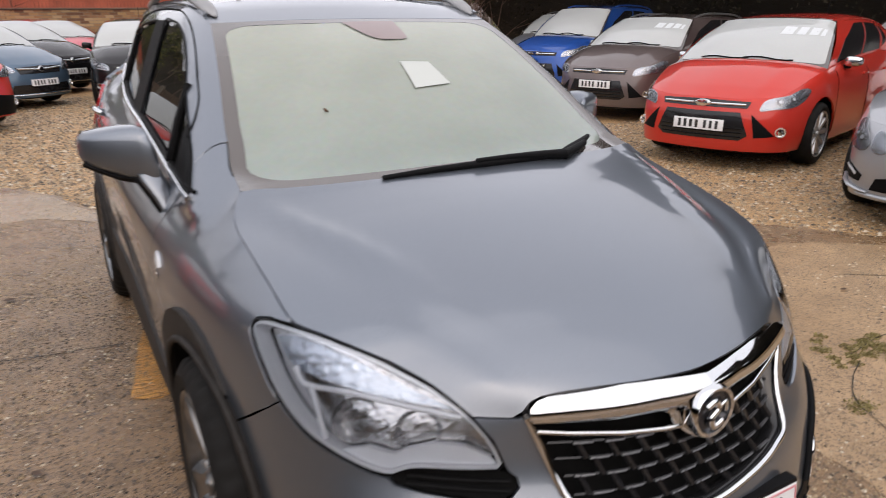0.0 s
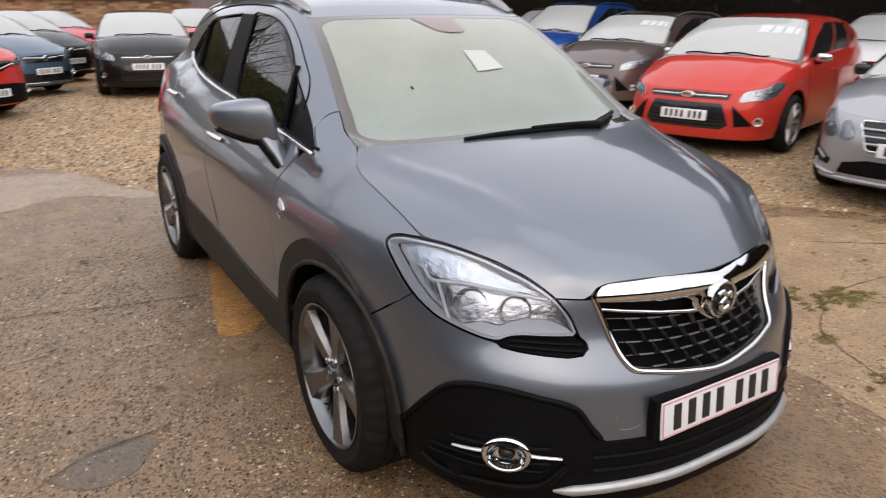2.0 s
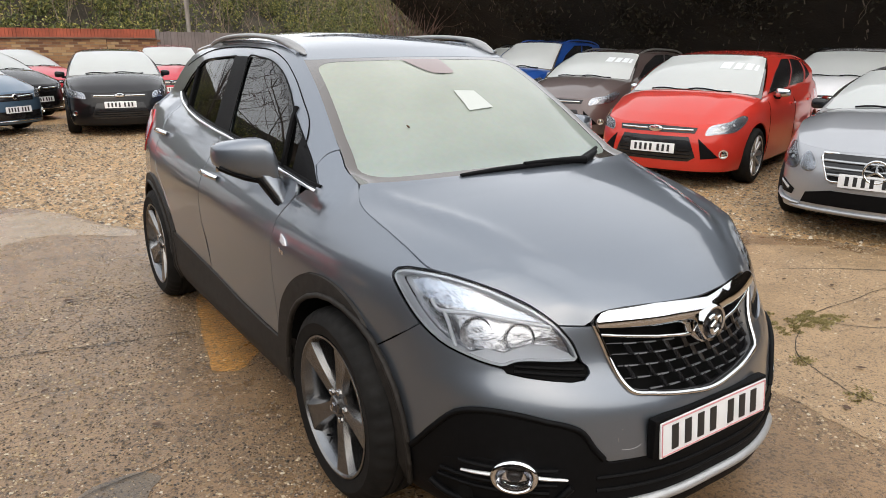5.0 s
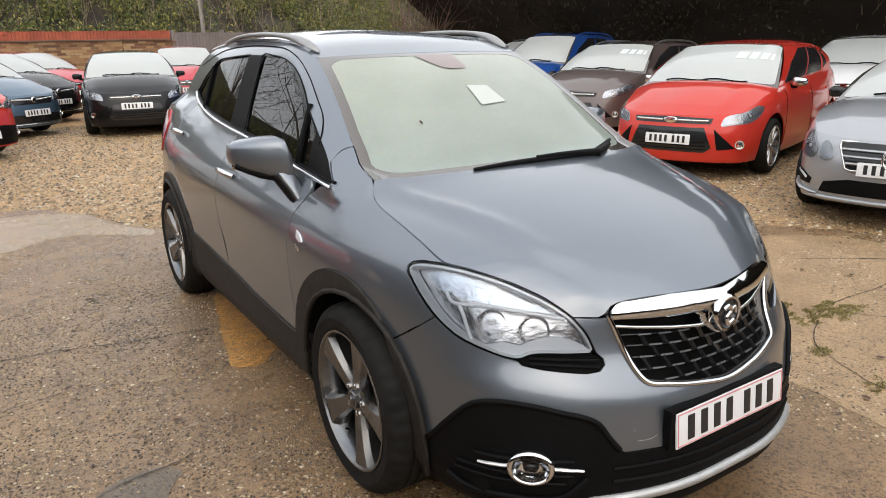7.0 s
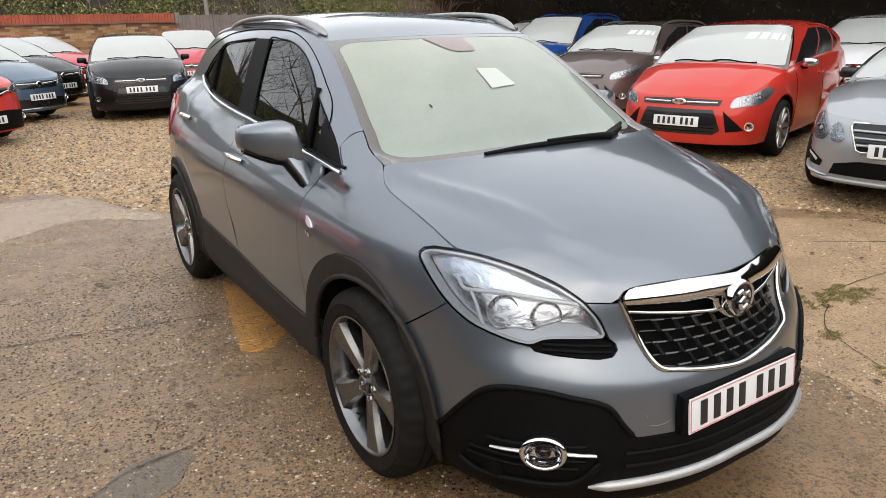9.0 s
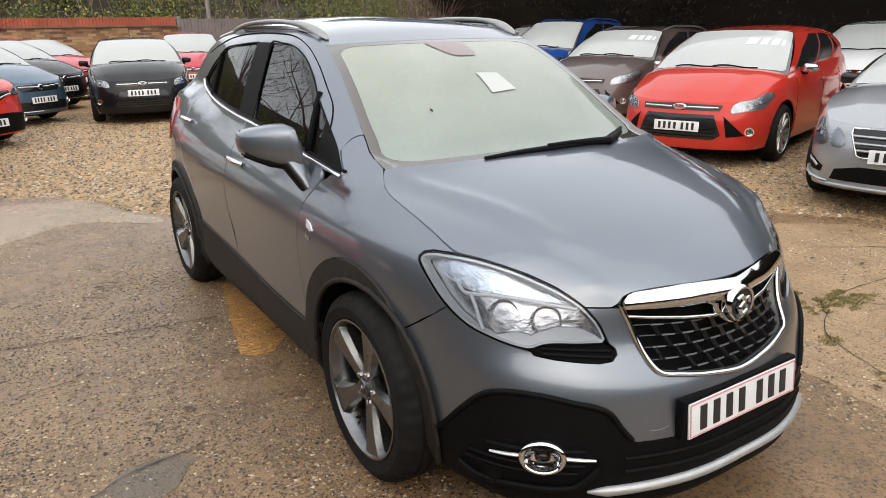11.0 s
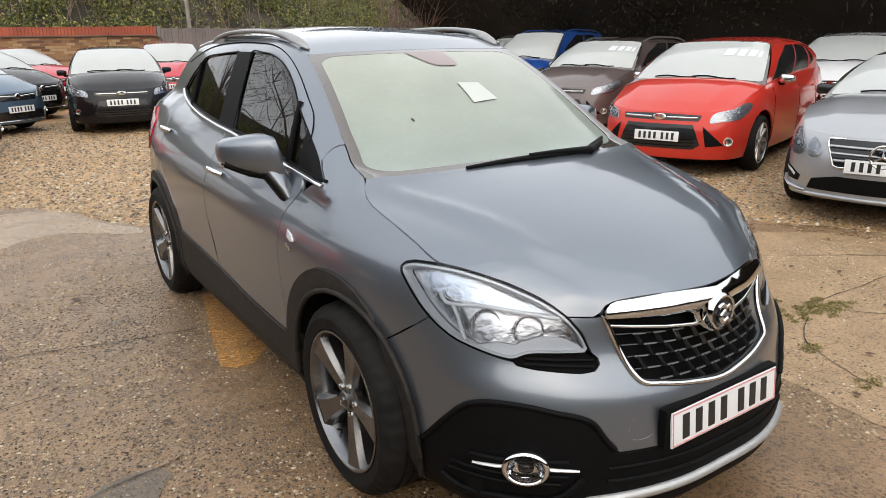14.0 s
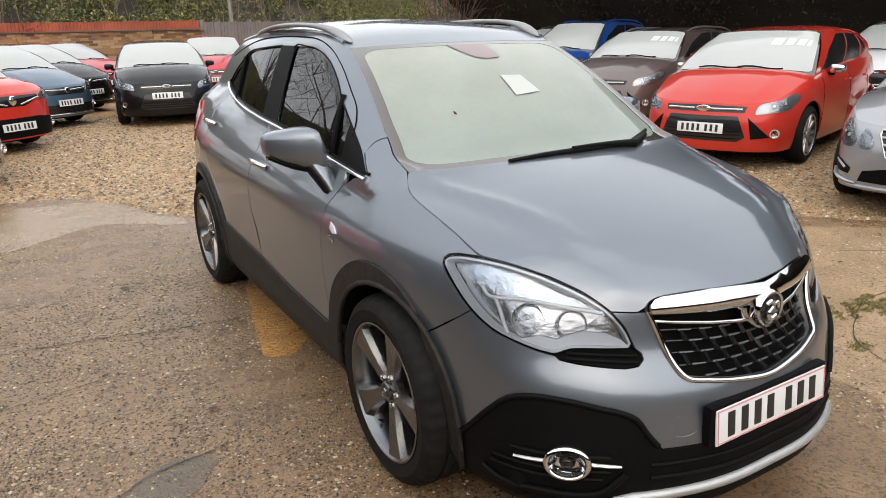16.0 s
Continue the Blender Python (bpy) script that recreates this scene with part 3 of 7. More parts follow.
def car(name, label, at, turn, material, w=0.91, L=4.36, h=1.48, zf=0.74, yc=1.05, zc=0.98, yr=1.85, ye=3.75, belt_up=0.1, yf=0.9, yb=3.55,
        wr=0.32, style="ford", seed=1, rails=None, estate=False, group="cars parked in rows", spokes=5, detail=0.6, lower=None, plate_z=0.5, misted_glass=True, sticker=False, res=1.0, mirror_mat=None, rim_mat=None, rim_gap=0.088):
    """A parked car, nose at the local origin, looking to -y."""
    body = thing(name, label, "car", pose(at[0], at[1], 0, 0, 0, turn), group)
    plan = [(0, 0), (0.3 * w, 0.02), (0.6 * w, 0.09), (0.8 * w, 0.22), (0.91 * w, 0.46), (0.975 * w, 0.9), (w, 1.5), (w, L - 1.6), (0.97 * w, L - 0.7), (0.86 * w, L - 0.2), (0.6 * w, L - 0.04), (0, L)]
    side = [(0.15, 0.12), (0.22, 0.05), (0.4, 0.008), (0.6, 0.0), (0.72, 0.004), (zc - 0.13, 0.014), (zc, 0.07), (zc + 0.2, 0.2)]
    nose = [(0.15, 0.06), (0.2, 0.0), (0.42, -0.02), (0.55, -0.008), (zf - 0.06, 0.022), (zf, 0.05), (zf + 0.12, 0.2)]
    corner = [(0.15, 0.07), (0.2, 0.01), (0.42, -0.01), (0.58, 0.0), (zf, 0.03), (zf + 0.1, 0.1), (zf + 0.2, 0.2)]
    tail = [(0.15, 0.14), (0.3, 0.02), (0.5, 0), (0.7, 0.02), (1.0, 0.08), (1.2, 0.18)]
    sk = Skirt(plan, [((0, 0), nose), ((0.5 * w, 0.06), nose), ((0.82 * w, 0.24), corner), ((0.975 * w, 0.95), side), ((w, L - 1.6), side), ((0.9 * w, L - 0.3), tail), ((0, L), tail)])
    sc, se, S = sk.near((0.975 * w, yc)), sk.near((0.97 * w, L - 0.7)), sk.total
    s1 = sk.near((0.8 * w, 0.22))
    keys = [0, 0.3 * w, s1, s1 + 0.25, sc, se, S]
    vals = [zf + 0.02, zf + 0.015, zf + 0.05, zf + 0.12, zc, zc + belt_up, zc + belt_up - 0.05]
    top = lambda s: float(pchip(keys, vals, abs(s)))
    # the painted skin with its wheel arches, in one wrap on either side
    sf, sb = sk.sy(yf, 0.45), sk.sy(yb, 0.45)
    loop = [(0, 0.2)]
    ra = wr + 0.06
    loop += [(sf - ra, 0.2)] + [(sf - ra * math.cos(radians(k * 15)), wr + ra * math.sin(radians(k * 15))) for k in range(13)] + [(sf + ra, 0.2)]
    loop += [(sb - ra, 0.2)] + [(sb - ra * math.cos(radians(k * 15)), wr + ra * math.sin(radians(k * 15))) for k in range(13)] + [(sb + ra, 0.2)]
    loop += [(S, 0.24)] + [(s, top(s)) for s in np.linspace(S, 0, 40)]
    both("body_side", material, body, sk.at, np.array(loop), step=0.07 * res, thick=0.02)
    # bonnet
    front = [tuple(sk.at(s, top(s))) for s in np.linspace(s1, -s1, 21)]
    left = [tuple(sk.at(s, top(s))) for s in np.linspace(s1, sc, 14)]
    right = [(-p[0], p[1], p[2]) for p in left]
    back = spline(mirrored([left[-1], (left[-1][0] * 0.6, yc - 0.1, zc + 0.03), (0, yc - 0.16, zc + 0.045)]), 8)
    crown = lambda u, v: (0, 0, 0.055 * (1 - (2 * u - 1) ** 4) * math.sin(math.pi * min(1, v * 0.75 + 0.0)) + 0.012 * max(0, 1 - abs(abs(2 * u - 1) - 0.62) / 0.18) * math.sin(math.pi * min(1, max(0, v))))
    panel("bonnet", material, body, coons(front, back, left, right, crown), SQUARE, step=0.06 * res, thick=0.015, gap=0.004)
    # glasshouse
    hw = w * 0.675
    ctop = spline(mirrored([(-hw, yr, h - 0.068), (-hw * 0.93, yr - 0.03, h - 0.047), (-hw * 0.55, yr - 0.07, h - 0.027), (0, yr - 0.09, h - 0.02)]), 8)
    a, b = np.array(left[-1]), np.array([-hw, yr, h - 0.068])
    al = spline([a, (a + b) / 2 + np.array([-0.012, -0.02, 0.03]), b], 8)
    ar = al * np.array([-1, 1, 1])
    ws = coons(back, ctop, al, ar, lambda u, v: (0, -0.03 * math.sin(math.pi * u) * math.sin(math.pi * v), 0.0))
    panel("windscreen_border", FRIT, body, ws, SQUARE, step=0.08 * res, thick=0.01)
    panel("windscreen", MIST_FAR if misted_glass else DULL_GLASS, body, ws, np.array(round_rect(0.03, 0.06, 0.97, 0.965, 0.04)), step=0.08 * res, thick=0, lift=0.004)
    zr2 = h - 0.11
    rl = spline([b, (-hw * 1.02, (yr + ye) / 2, h - 0.055), (-hw * 0.95, ye, zr2)], 8)
    rb = spline(mirrored([rl[-1], (-hw * 0.5, ye + 0.05, zr2 + 0.045), (0, ye + 0.07, zr2 + 0.055)]), 8)
    roof = coons(ctop, rb, rl, rl * np.array([-1, 1, 1]), lambda u, v: (0, 0, 0.02 * math.sin(math.pi * v)))
    panel("roof", material, body, roof, SQUARE, step=0.08 * res, thick=0.012)
    belt = [tuple(sk.at(s, top(s))) for s in np.linspace(sc, se, 16)]
    tl, tr = np.array(belt[-1]), rl[-1]
    dl = spline([tl, (tl + tr) / 2 + np.array([-0.02, 0.05, 0.02]), tr], 6)
    flank = coons(belt, rl, al, dl, lambda u, v: (-0.02 * math.sin(math.pi * v), 0, 0))
    both("cabin_side", material, body, flank, SQUARE, step=0.06 * res, thick=0.0)
    wins = [[(0.09, 0.06), (0.45, 0.06), (0.45, 0.9), (0.28, 0.9), (0.13, 0.5)], [(0.48, 0.06), (0.80 if estate else 0.78, 0.07), (0.74, 0.88), (0.48, 0.9)]]
    wins.append([(0.83, 0.12), (0.95, 0.2), (0.93, 0.82), (0.79, 0.86)] if estate else [(0.82, 0.14), (0.90, 0.3), (0.82, 0.8), (0.79, 0.8)])
    for win in wins:
        both("side_window", GLOSS_BLACK, body, flank, np.array(win), step=0.08 * res, thick=0.004, lift=0.004)
    # rear
    rear = [tuple(sk.at(s, top(s))) for s in np.linspace(se, S, 10)]
    rear = rear + [(-p[0], p[1], p[2]) for p in reversed(rear[:-1])]
    tg = coons(rear, rb, dl, dl * np.array([-1, 1, 1]))
    panel("tailgate", material, body, tg, SQUARE, step=0.1 * res, thick=0.01, back=True)
    panel("rear_window", GLOSS_BLACK, body, tg, np.array([(0.12, 0.25), (0.88, 0.25), (0.86, 0.9), (0.14, 0.9)]), step=0.1 * res, thick=0, lift=0.005, back=True)
    # dark valance under the nose, floor pan
    panel("valance", BLACK_PLASTIC, body, sk.at, mirror_loop([(0, 0.24), (sk.sy(0.5, 0.25), 0.24), (sk.sy(0.5, 0.25), 0.16), (0, 0.15)]), step=0.08, thick=0.01, lift=-0.03, back=True)
    box_part("floor_pan", (1.5 * w, L - 0.5, 0.08), (0, L / 2, 0.26), DARK, body, 0.02)
    for y in (yf, yb):
        for s in (-1, 1):
            wheel(body, (s * (w - 0.12), y, wr), wr, wr - rim_gap, 0.2, s, spokes, detail=detail, rim_mat=rim_mat or FAR_ALLOY)
    f = lambda x, z: (sk.sx(x, z), z)
    # door mirrors
    for s in (-1, 1):
        mp = sk.at(sk.sy(yc + 0.42, zc - 0.02), zc - 0.02)
        mx = s * (abs(mp.x) + 0.085)
        bm = bmesh.new()
        bmesh.ops.create_uvsphere(bm, u_segments=20, v_segments=14, radius=1.0)
        for v in bm.verts:
            e = [math.copysign(abs(c) ** 0.55, c) for c in v.co]
            v.co = (mx + s * 0.085 * e[0], mp.y + 0.06 + 0.05 * e[1] * (1 - 0.2 * e[0] * s), zc + 0.055 + 0.052 * e[2] * (1 - 0.14 * e[0]  * s))
        mo = part("door_mirror", bm, mirror_mat or material, body)
        smooth(mo.data, 60)
        box_part("mirror_arm", (0.12, 0.05, 0.04), (s * (abs(mp.x) + 0.0), mp.y + 0.07, zc + 0.0), BLACK_PLASTIC, mo, 0.012)
        # door handles and seams
        for yy in (yc + 1.15, yc + 2.05):
            hp = sk.at(sk.sy(yy, zc - 0.1), zc - 0.1)
            box_part("door_handle", (0.03, 0.19, 0.03), (s * (abs(hp.x) + 0.006), hp.y, hp.z), material, body, 0.01)
    for yy in (yc + 0.2, yc + 1.28, yc + 2.2):
        pts = [sk.at(sk.sy(yy, z), z) + Vector((-0.001, 0, 0)) for z in np.linspace(0.3, zc - 0.03, 12)]
        for s in (1, -1):
            tube_part("door_gap", [(p.x * s, p.y, p.z) for p in pts], 0.003, DARK, body, 5)
    # nose by make
    if style == "ford":
        lamp = [f(-0.60 * w, zf - 0.085), f(-0.72 * w, zf - 0.075), (s1 + 0.2, zf - 0.04), (s1 + 0.42, zf + 0.085), (s1 + 0.34, zf + 0.11), (s1 + 0.1, zf + 0.055), f(-0.62 * w, zf + 0.0)]
        up = [f(-0.5 * w, zf - 0.01), f(-0.48 * w, zf - 0.07), f(0.48 * w, zf - 0.07), f(0.5 * w, zf - 0.01), f(0, zf + 0.004)]
        panel("upper_grille", GLOSS_BLACK, body, sk.at, np.array(up), step=0.04 * res, thick=0.004, lift=0.004, back=True)
        for a0, a1 in ((-0.46, -0.10), (0.10, 0.46)):
            tube_part("grille_bar", [sk.at(*f(x * w, zf - 0.035)) + Vector((0, -0.012, 0)) for x in np.linspace(a0, a1, 9)], 0.012, CHROME, body, 8)
        low = [f(-0.42 * w, 0.58), f(-0.52 * w, 0.36), f(-0.44 * w, 0.31), f(0.44 * w, 0.31), f(0.52 * w, 0.36), f(0.42 * w, 0.58)]
        panel("lower_grille", GLOSS_BLACK, body, sk.at, np.array(low), step=0.05 * res, thick=0.004, lift=0.004, back=True)
        for z in (0.345, 0.385, 0.425):
            tube_part("grille_slat", [sk.at(*f(x * w, z)) + Vector((0, -0.008, 0)) for x in np.linspace(-0.46, 0.46, 9)], 0.007, BLACK_PLASTIC, body, 6)
        both("side_intake", BLACK_PLASTIC, body, sk.at, np.array([f(-0.53 * w, 0.57), f(-0.76 * w, 0.36), f(-0.58 * w, 0.34)]), step=0.05 * res, thick=0.004, lift=0.004)
        fog = (0.80 * w, 0.40)
        bz = zf - 0.035
    elif style == "griffin":
        lamp = [f(-0.52 * w, zf - 0.1), f(-0.72 * w, zf - 0.1), (s1 + 0.16, zf - 0.05), (s1 + 0.46, zf + 0.10), (s1 + 0.3, zf + 0.1), f(-0.6 * w, zf + 0.005)]
        up = [f(-0.5 * w, zf - 0.03), f(-0.44 * w, zf - 0.14), f(0.44 * w, zf - 0.14), f(0.5 * w, zf - 0.03), f(0, zf - 0.01)]
        panel("upper_grille", GLOSS_BLACK, body, sk.at, np.array(up), step=0.04 * res, thick=0.004, lift=0.004, back=True)
        tube_part("grille_bar", [sk.at(*f(x * w, zf - 0.05 - 0.02 * (1 - abs(x) * 2))) + Vector((0, -0.012, 0)) for x in np.linspace(-0.48, 0.48, 13)], 0.017, CHROME, body, 8)
        low = [f(-0.6 * w, 0.42), f(-0.66 * w, 0.27), f(0.66 * w, 0.27), f(0.6 * w, 0.42)]
        panel("lower_grille", GLOSS_BLACK, body, sk.at, np.array(low), step=0.05 * res, thick=0.004, lift=0.004, back=True)
        tube_part("lower_trim", [sk.at(*f(x * w, 0.25)) + Vector((0, -0.006, 0)) for x in np.linspace(-0.66, 0.66, 13)], 0.009, CHROME, body, 6)
        fog = (0.76 * w, 0.38)
        bz = zf - 0.07
    elif style == "diamond":
        lamp = [f(-0.5 * w, zf - 0.07), f(-0.72 * w, zf - 0.09), (s1 + 0.2, zf - 0.05), (s1 + 0.46, zf + 0.1), (s1 + 0.25, zf + 0.07), f(-0.6 * w, zf - 0.0)]
        up = [f(-0.52 * w, zf - 0.01), f(-0.5 * w, zf - 0.06), f(-0.2 * w, zf - 0.16), f(0.2 * w, zf - 0.16), f(0.5 * w, zf - 0.06), f(0.52 * w, zf - 0.01)]
        panel("upper_grille", GLOSS_BLACK, body, sk.at, np.array(up), step=0.04 * res, thick=0.004, lift=0.004, back=True)
        for a0, a1 in ((-0.52, -0.12), (0.12, 0.52)):
            tube_part("grille_bar", [sk.at(*f(x * w, zf - 0.06 - 0.1 * max(0, 1 - abs(x) / 0.45))) + Vector((0, -0.012, 0)) for x in np.linspace(a0, a1, 9)], 0.012, CHROME, body, 8)
        low = [f(-0.84 * w, 0.46), f(-0.84 * w, 0.22), f(0.84 * w, 0.22), f(0.84 * w, 0.46), f(0.4 * w, 0.5), f(-0.4 * w, 0.5)]
        panel("lower_grille", BLACK_PLASTIC, body, sk.at, np.array(low), step=0.05 * res, thick=0.004, lift=0.004, back=True)
        fog = (0.78 * w, 0.37)
        bz = zf - 0.075
    else:
        lamp = [f(-0.685 * w, zf - 0.10), f(-0.72 * w, zf - 0.155), (s1 + 0.06, zf - 0.145), (s1 + 0.155, zf - 0.075), (s1 + 0.165, zf + 0.03), (s1 + 0.08, zf + 0.06), (s1 - 0.02, zf + 0.015)]
        inner = [f(-0.655 * w, zf - 0.14), f(-0.66 * w, zf - 0.06), f(-0.62 * w, zf - 0.005), f(-0.57 * w, zf - 0.03), f(-0.52 * w, zf - 0.11), f(-0.54 * w, zf - 0.15), f(-0.6 * w, zf - 0.165)]
        both("inner_headlight", FAR_LAMP, body, sk.at, spline(inner, 5, True), step=0.04 * res, thick=0.008, lift=0.006)
        both("lamp_cover", LAMP_GLASS, body, sk.at, spline(inner, 5, True), step=0.05 * res, thick=0.0, lift=0.02)
        up = [f(-0.47 * w, zf - 0.0), f(-0.48 * w, zf - 0.03), f(-0.40 * w, zf - 0.21), f(-0.36 * w, zf - 0.225), f(0.36 * w, zf - 0.225), f(0.40 * w, zf - 0.21), f(0.48 * w, zf - 0.03), f(0.47 * w, zf - 0.0)]
        panel("upper_grille", GLOSS_BLACK, body, sk.at, np.array(up), step=0.04 * res, thick=0.004, lift=0.004, back=True)
        tube_part("grille_surround", [sk.at(*q) + Vector((0, -0.01, 0)) for q in up], 0.011, CHROME, body, 8, True)
        for z, e in ((zf - 0.055, 0.45), (zf - 0.11, 0.43), (zf - 0.165, 0.40)):
            tube_part("grille_bar", [sk.at(*f(x * w, z)) + Vector((0, -0.014, 0)) for x in np.linspace(-e, e, 13)], 0.017, SATIN, body, 8, flat=0.7)
        low = [f(-0.36 * w, 0.40), f(-0.58 * w, 0.36), f(-0.62 * w, 0.27), f(0.62 * w, 0.27), f(0.58 * w, 0.36), f(0.36 * w, 0.40)]
        panel("lower_grille", BLACK_PLASTIC, body, sk.at, np.array(low), step=0.05 * res, thick=0.004, lift=0.004, back=True)
        both("side_intake", BLACK_PLASTIC, body, sk.at, np.array([f(-0.70 * w, 0.365), f(-0.80 * w, 0.42), f(-0.87 * w, 0.445), f(-0.88 * w, 0.36), f(-0.84 * w, 0.325), f(-0.72 * w, 0.315)]), step=0.05 * res, thick=0.004, lift=0.004)
        both("daytime_lamp", LAMP_WHITE, body, sk.at, np.array([f(-0.75 * w, 0.372), f(-0.80 * w, 0.402), f(-0.86 * w, 0.420), f(-0.865 * w, 0.405), f(-0.81 * w, 0.385), f(-0.76 * w, 0.355)]), step=0.05 * res, thick=0.006, lift=0.010)
        for sg in (-1, 1):
            tube_part("bumper_blade", [(p.x * sg, p.y, p.z) for p in (sk.at(*f(x * w, z)) + Vector((-0.012, -0.012, 0)) for x, z in ((-0.905, 0.31), (-0.86, 0.285), (-0.80, 0.268), (-0.70, 0.255), (-0.62, 0.25)))], [0.012, 0.018, 0.02, 0.018, 0.012], SATIN, body, 8, flat=0.7)
        tube_part("lower_trim", [sk.at(*f(x * w, 0.225)) + Vector((0, -0.01, 0)) for x in np.linspace(-0.72, 0.72, 15)], 0.018, SILVER, body, 8)
        fog = None
        bz = zf - 0.11
    both("headlight", FAR_LAMP, body, sk.at, spline(lamp, 5, True), step=0.04 * res, thick=0.008, lift=0.006)
    both("lamp_cover", LAMP_GLASS, body, sk.at, shrink(spline(lamp, 5, True), 0.004), step=0.05 * res, thick=0.0, lift=0.022)
    lc = np.array([sorted(abs(p[0]) for p in lamp), sorted(p[1] for p in lamp)])
    s_in, s_out, z_lo, z_hi = lc[0][0], lc[0][-1], lc[1][0], lc[1][-1]
    for k, r in ((0.30, 0.034), (0.55, 0.028)):
        sc_, zc_ = s_in + (s_out - s_in) * k, z_lo + (z_hi - z_lo) * (0.28 + 0.42 * k)
        for rr, mt, nm, lf in ((r, ALLOY, "lamp_bowl", 0.0125), (r * 0.55, LAMP_WHITE, "lamp_bulb", 0.016)):
            both(nm, mt, body, sk.at, np.array([(sc_ + rr * math.cos(a), zc_ + 0.85 * rr * math.sin(a)) for a in np.linspace(0, 2 * math.pi, 15)[:-1]]), step=0.05, thick=0.003, lift=lf)
    c = sk.at(*f(0, bz)) + Vector((0, -0.014, 0))
    bm = bmesh.new()
    lathe(bm, [(0.001, -0.014), (0.045, -0.012), (0.055, 0.0), (0.055, 0.02)], 20, "y")
    bmesh.ops.transform(bm, matrix=Matrix.Translation(c) @ Matrix.Diagonal((1.5 if style == "ford" else 1.0, 1, 0.7 if style == "ford" else 1.3 if style == "diamond" else 1.0, 1)), verts=bm.verts)
    bmesh.ops.recalc_face_normals(bm, faces=bm.faces)
    bd = part("nose_badge", bm, CHROME if style != "star" else GLOSS_BLACK, body)
    smooth(bd.data)
    if style == "star":
        ring = [c + Vector((0.09 * math.cos(a), -0.02, 0.09 * math.sin(a))) for a in np.linspace(0, 2 * math.pi, 37)[:-1]]
        tube_part("badge_ring", ring, 0.010, CHROME, bd, 8, True, up=(0, 1, 0))
        for a in (90, 210, 330):
            tube_part("badge_bar", [c + Vector((0, -0.024, 0)), c + Vector((0.088 * math.cos(radians(a)), -0.02, 0.088 * math.sin(radians(a))))], [0.014, 0.004], CHROME, bd, 6, up=(0, 1, 0))
    for s in (-1, 1) if fog else ():
        p = sk.at(*f(s * fog[0], fog[1]))
        bm = bmesh.new()
        lathe(bm, [(0.055, 0.0), (0.05, -0.02), (0.038, -0.02), (0.032, -0.004), (0.001, -0.008)], 18, "y")
        bmesh.ops.transform(bm, matrix=Matrix.Translation(p + Vector((0, -0.002, 0))) @ pose(0, 0, 0, 0, 0, 24 * s), verts=bm.verts)
        bmesh.ops.recalc_face_normals(bm, faces=bm.faces)
        fl = part("fog_lamp", bm, CHROME, body)
        smooth(fl.data)
    pp = sk.at(*f(0, plate_z))
    number_plate(body, (0, pp.y - 0.022, plate_z), pose(0, 0, 0, -4), seed)
    # wipers
    for x0, x1 in ((-0.5, 0.05), (0.0, 0.5)):
        pts = [ws(0.5 + 0.5 * (x0 + (x1 - x0) * k / 6) , 0.075 + 0.02 * math.sin(k)) + Vector((0, -0.012, 0.012)) for k in range(7)]
        tube_part("wiper", pts, 0.009, BLACK_PLASTIC, body, 6)
    if rails:
        for s in (-1, 1):
            pts = [(s * hw * (0.93), yr + 0.1 + (ye - yr - 0.1) * k / 24, h - 0.06 + 0.085 * (1 - abs(k / 12 - 1) ** 4) - 0.05 * (k / 24) ** 2) for k in range(25)]
            tube_part("roof_rail", pts, 0.016, rails, body, 8)
    # aerial
    if style == "ford":
        tube_part("aerial", [roof(0.5, 0.86) + Vector((0, 0, 0.0)), roof(0.5, 0.86) + Vector((0, 0.06, 0.12)), roof(0.5, 0.86) + Vector((0, 0.13, 0.28))], [0.006, 0.004, 0.003], BLACK_PLASTIC, body, 6)
    if sticker:
        for u0, u1, v0, v1 in ((0.60, 0.66, 0.56, 0.74), (0.68, 0.73, 0.56, 0.74), (0.75, 0.81, 0.57, 0.74), (0.83, 0.88, 0.57, 0.73)):
            panel("price_mark", WASHED_MARK, body, ws, np.array([(u0, v0), (u1, v0), (u1, v1), (u0, v1)]), step=0.1 * res, thick=0, lift=0.006)
    return body


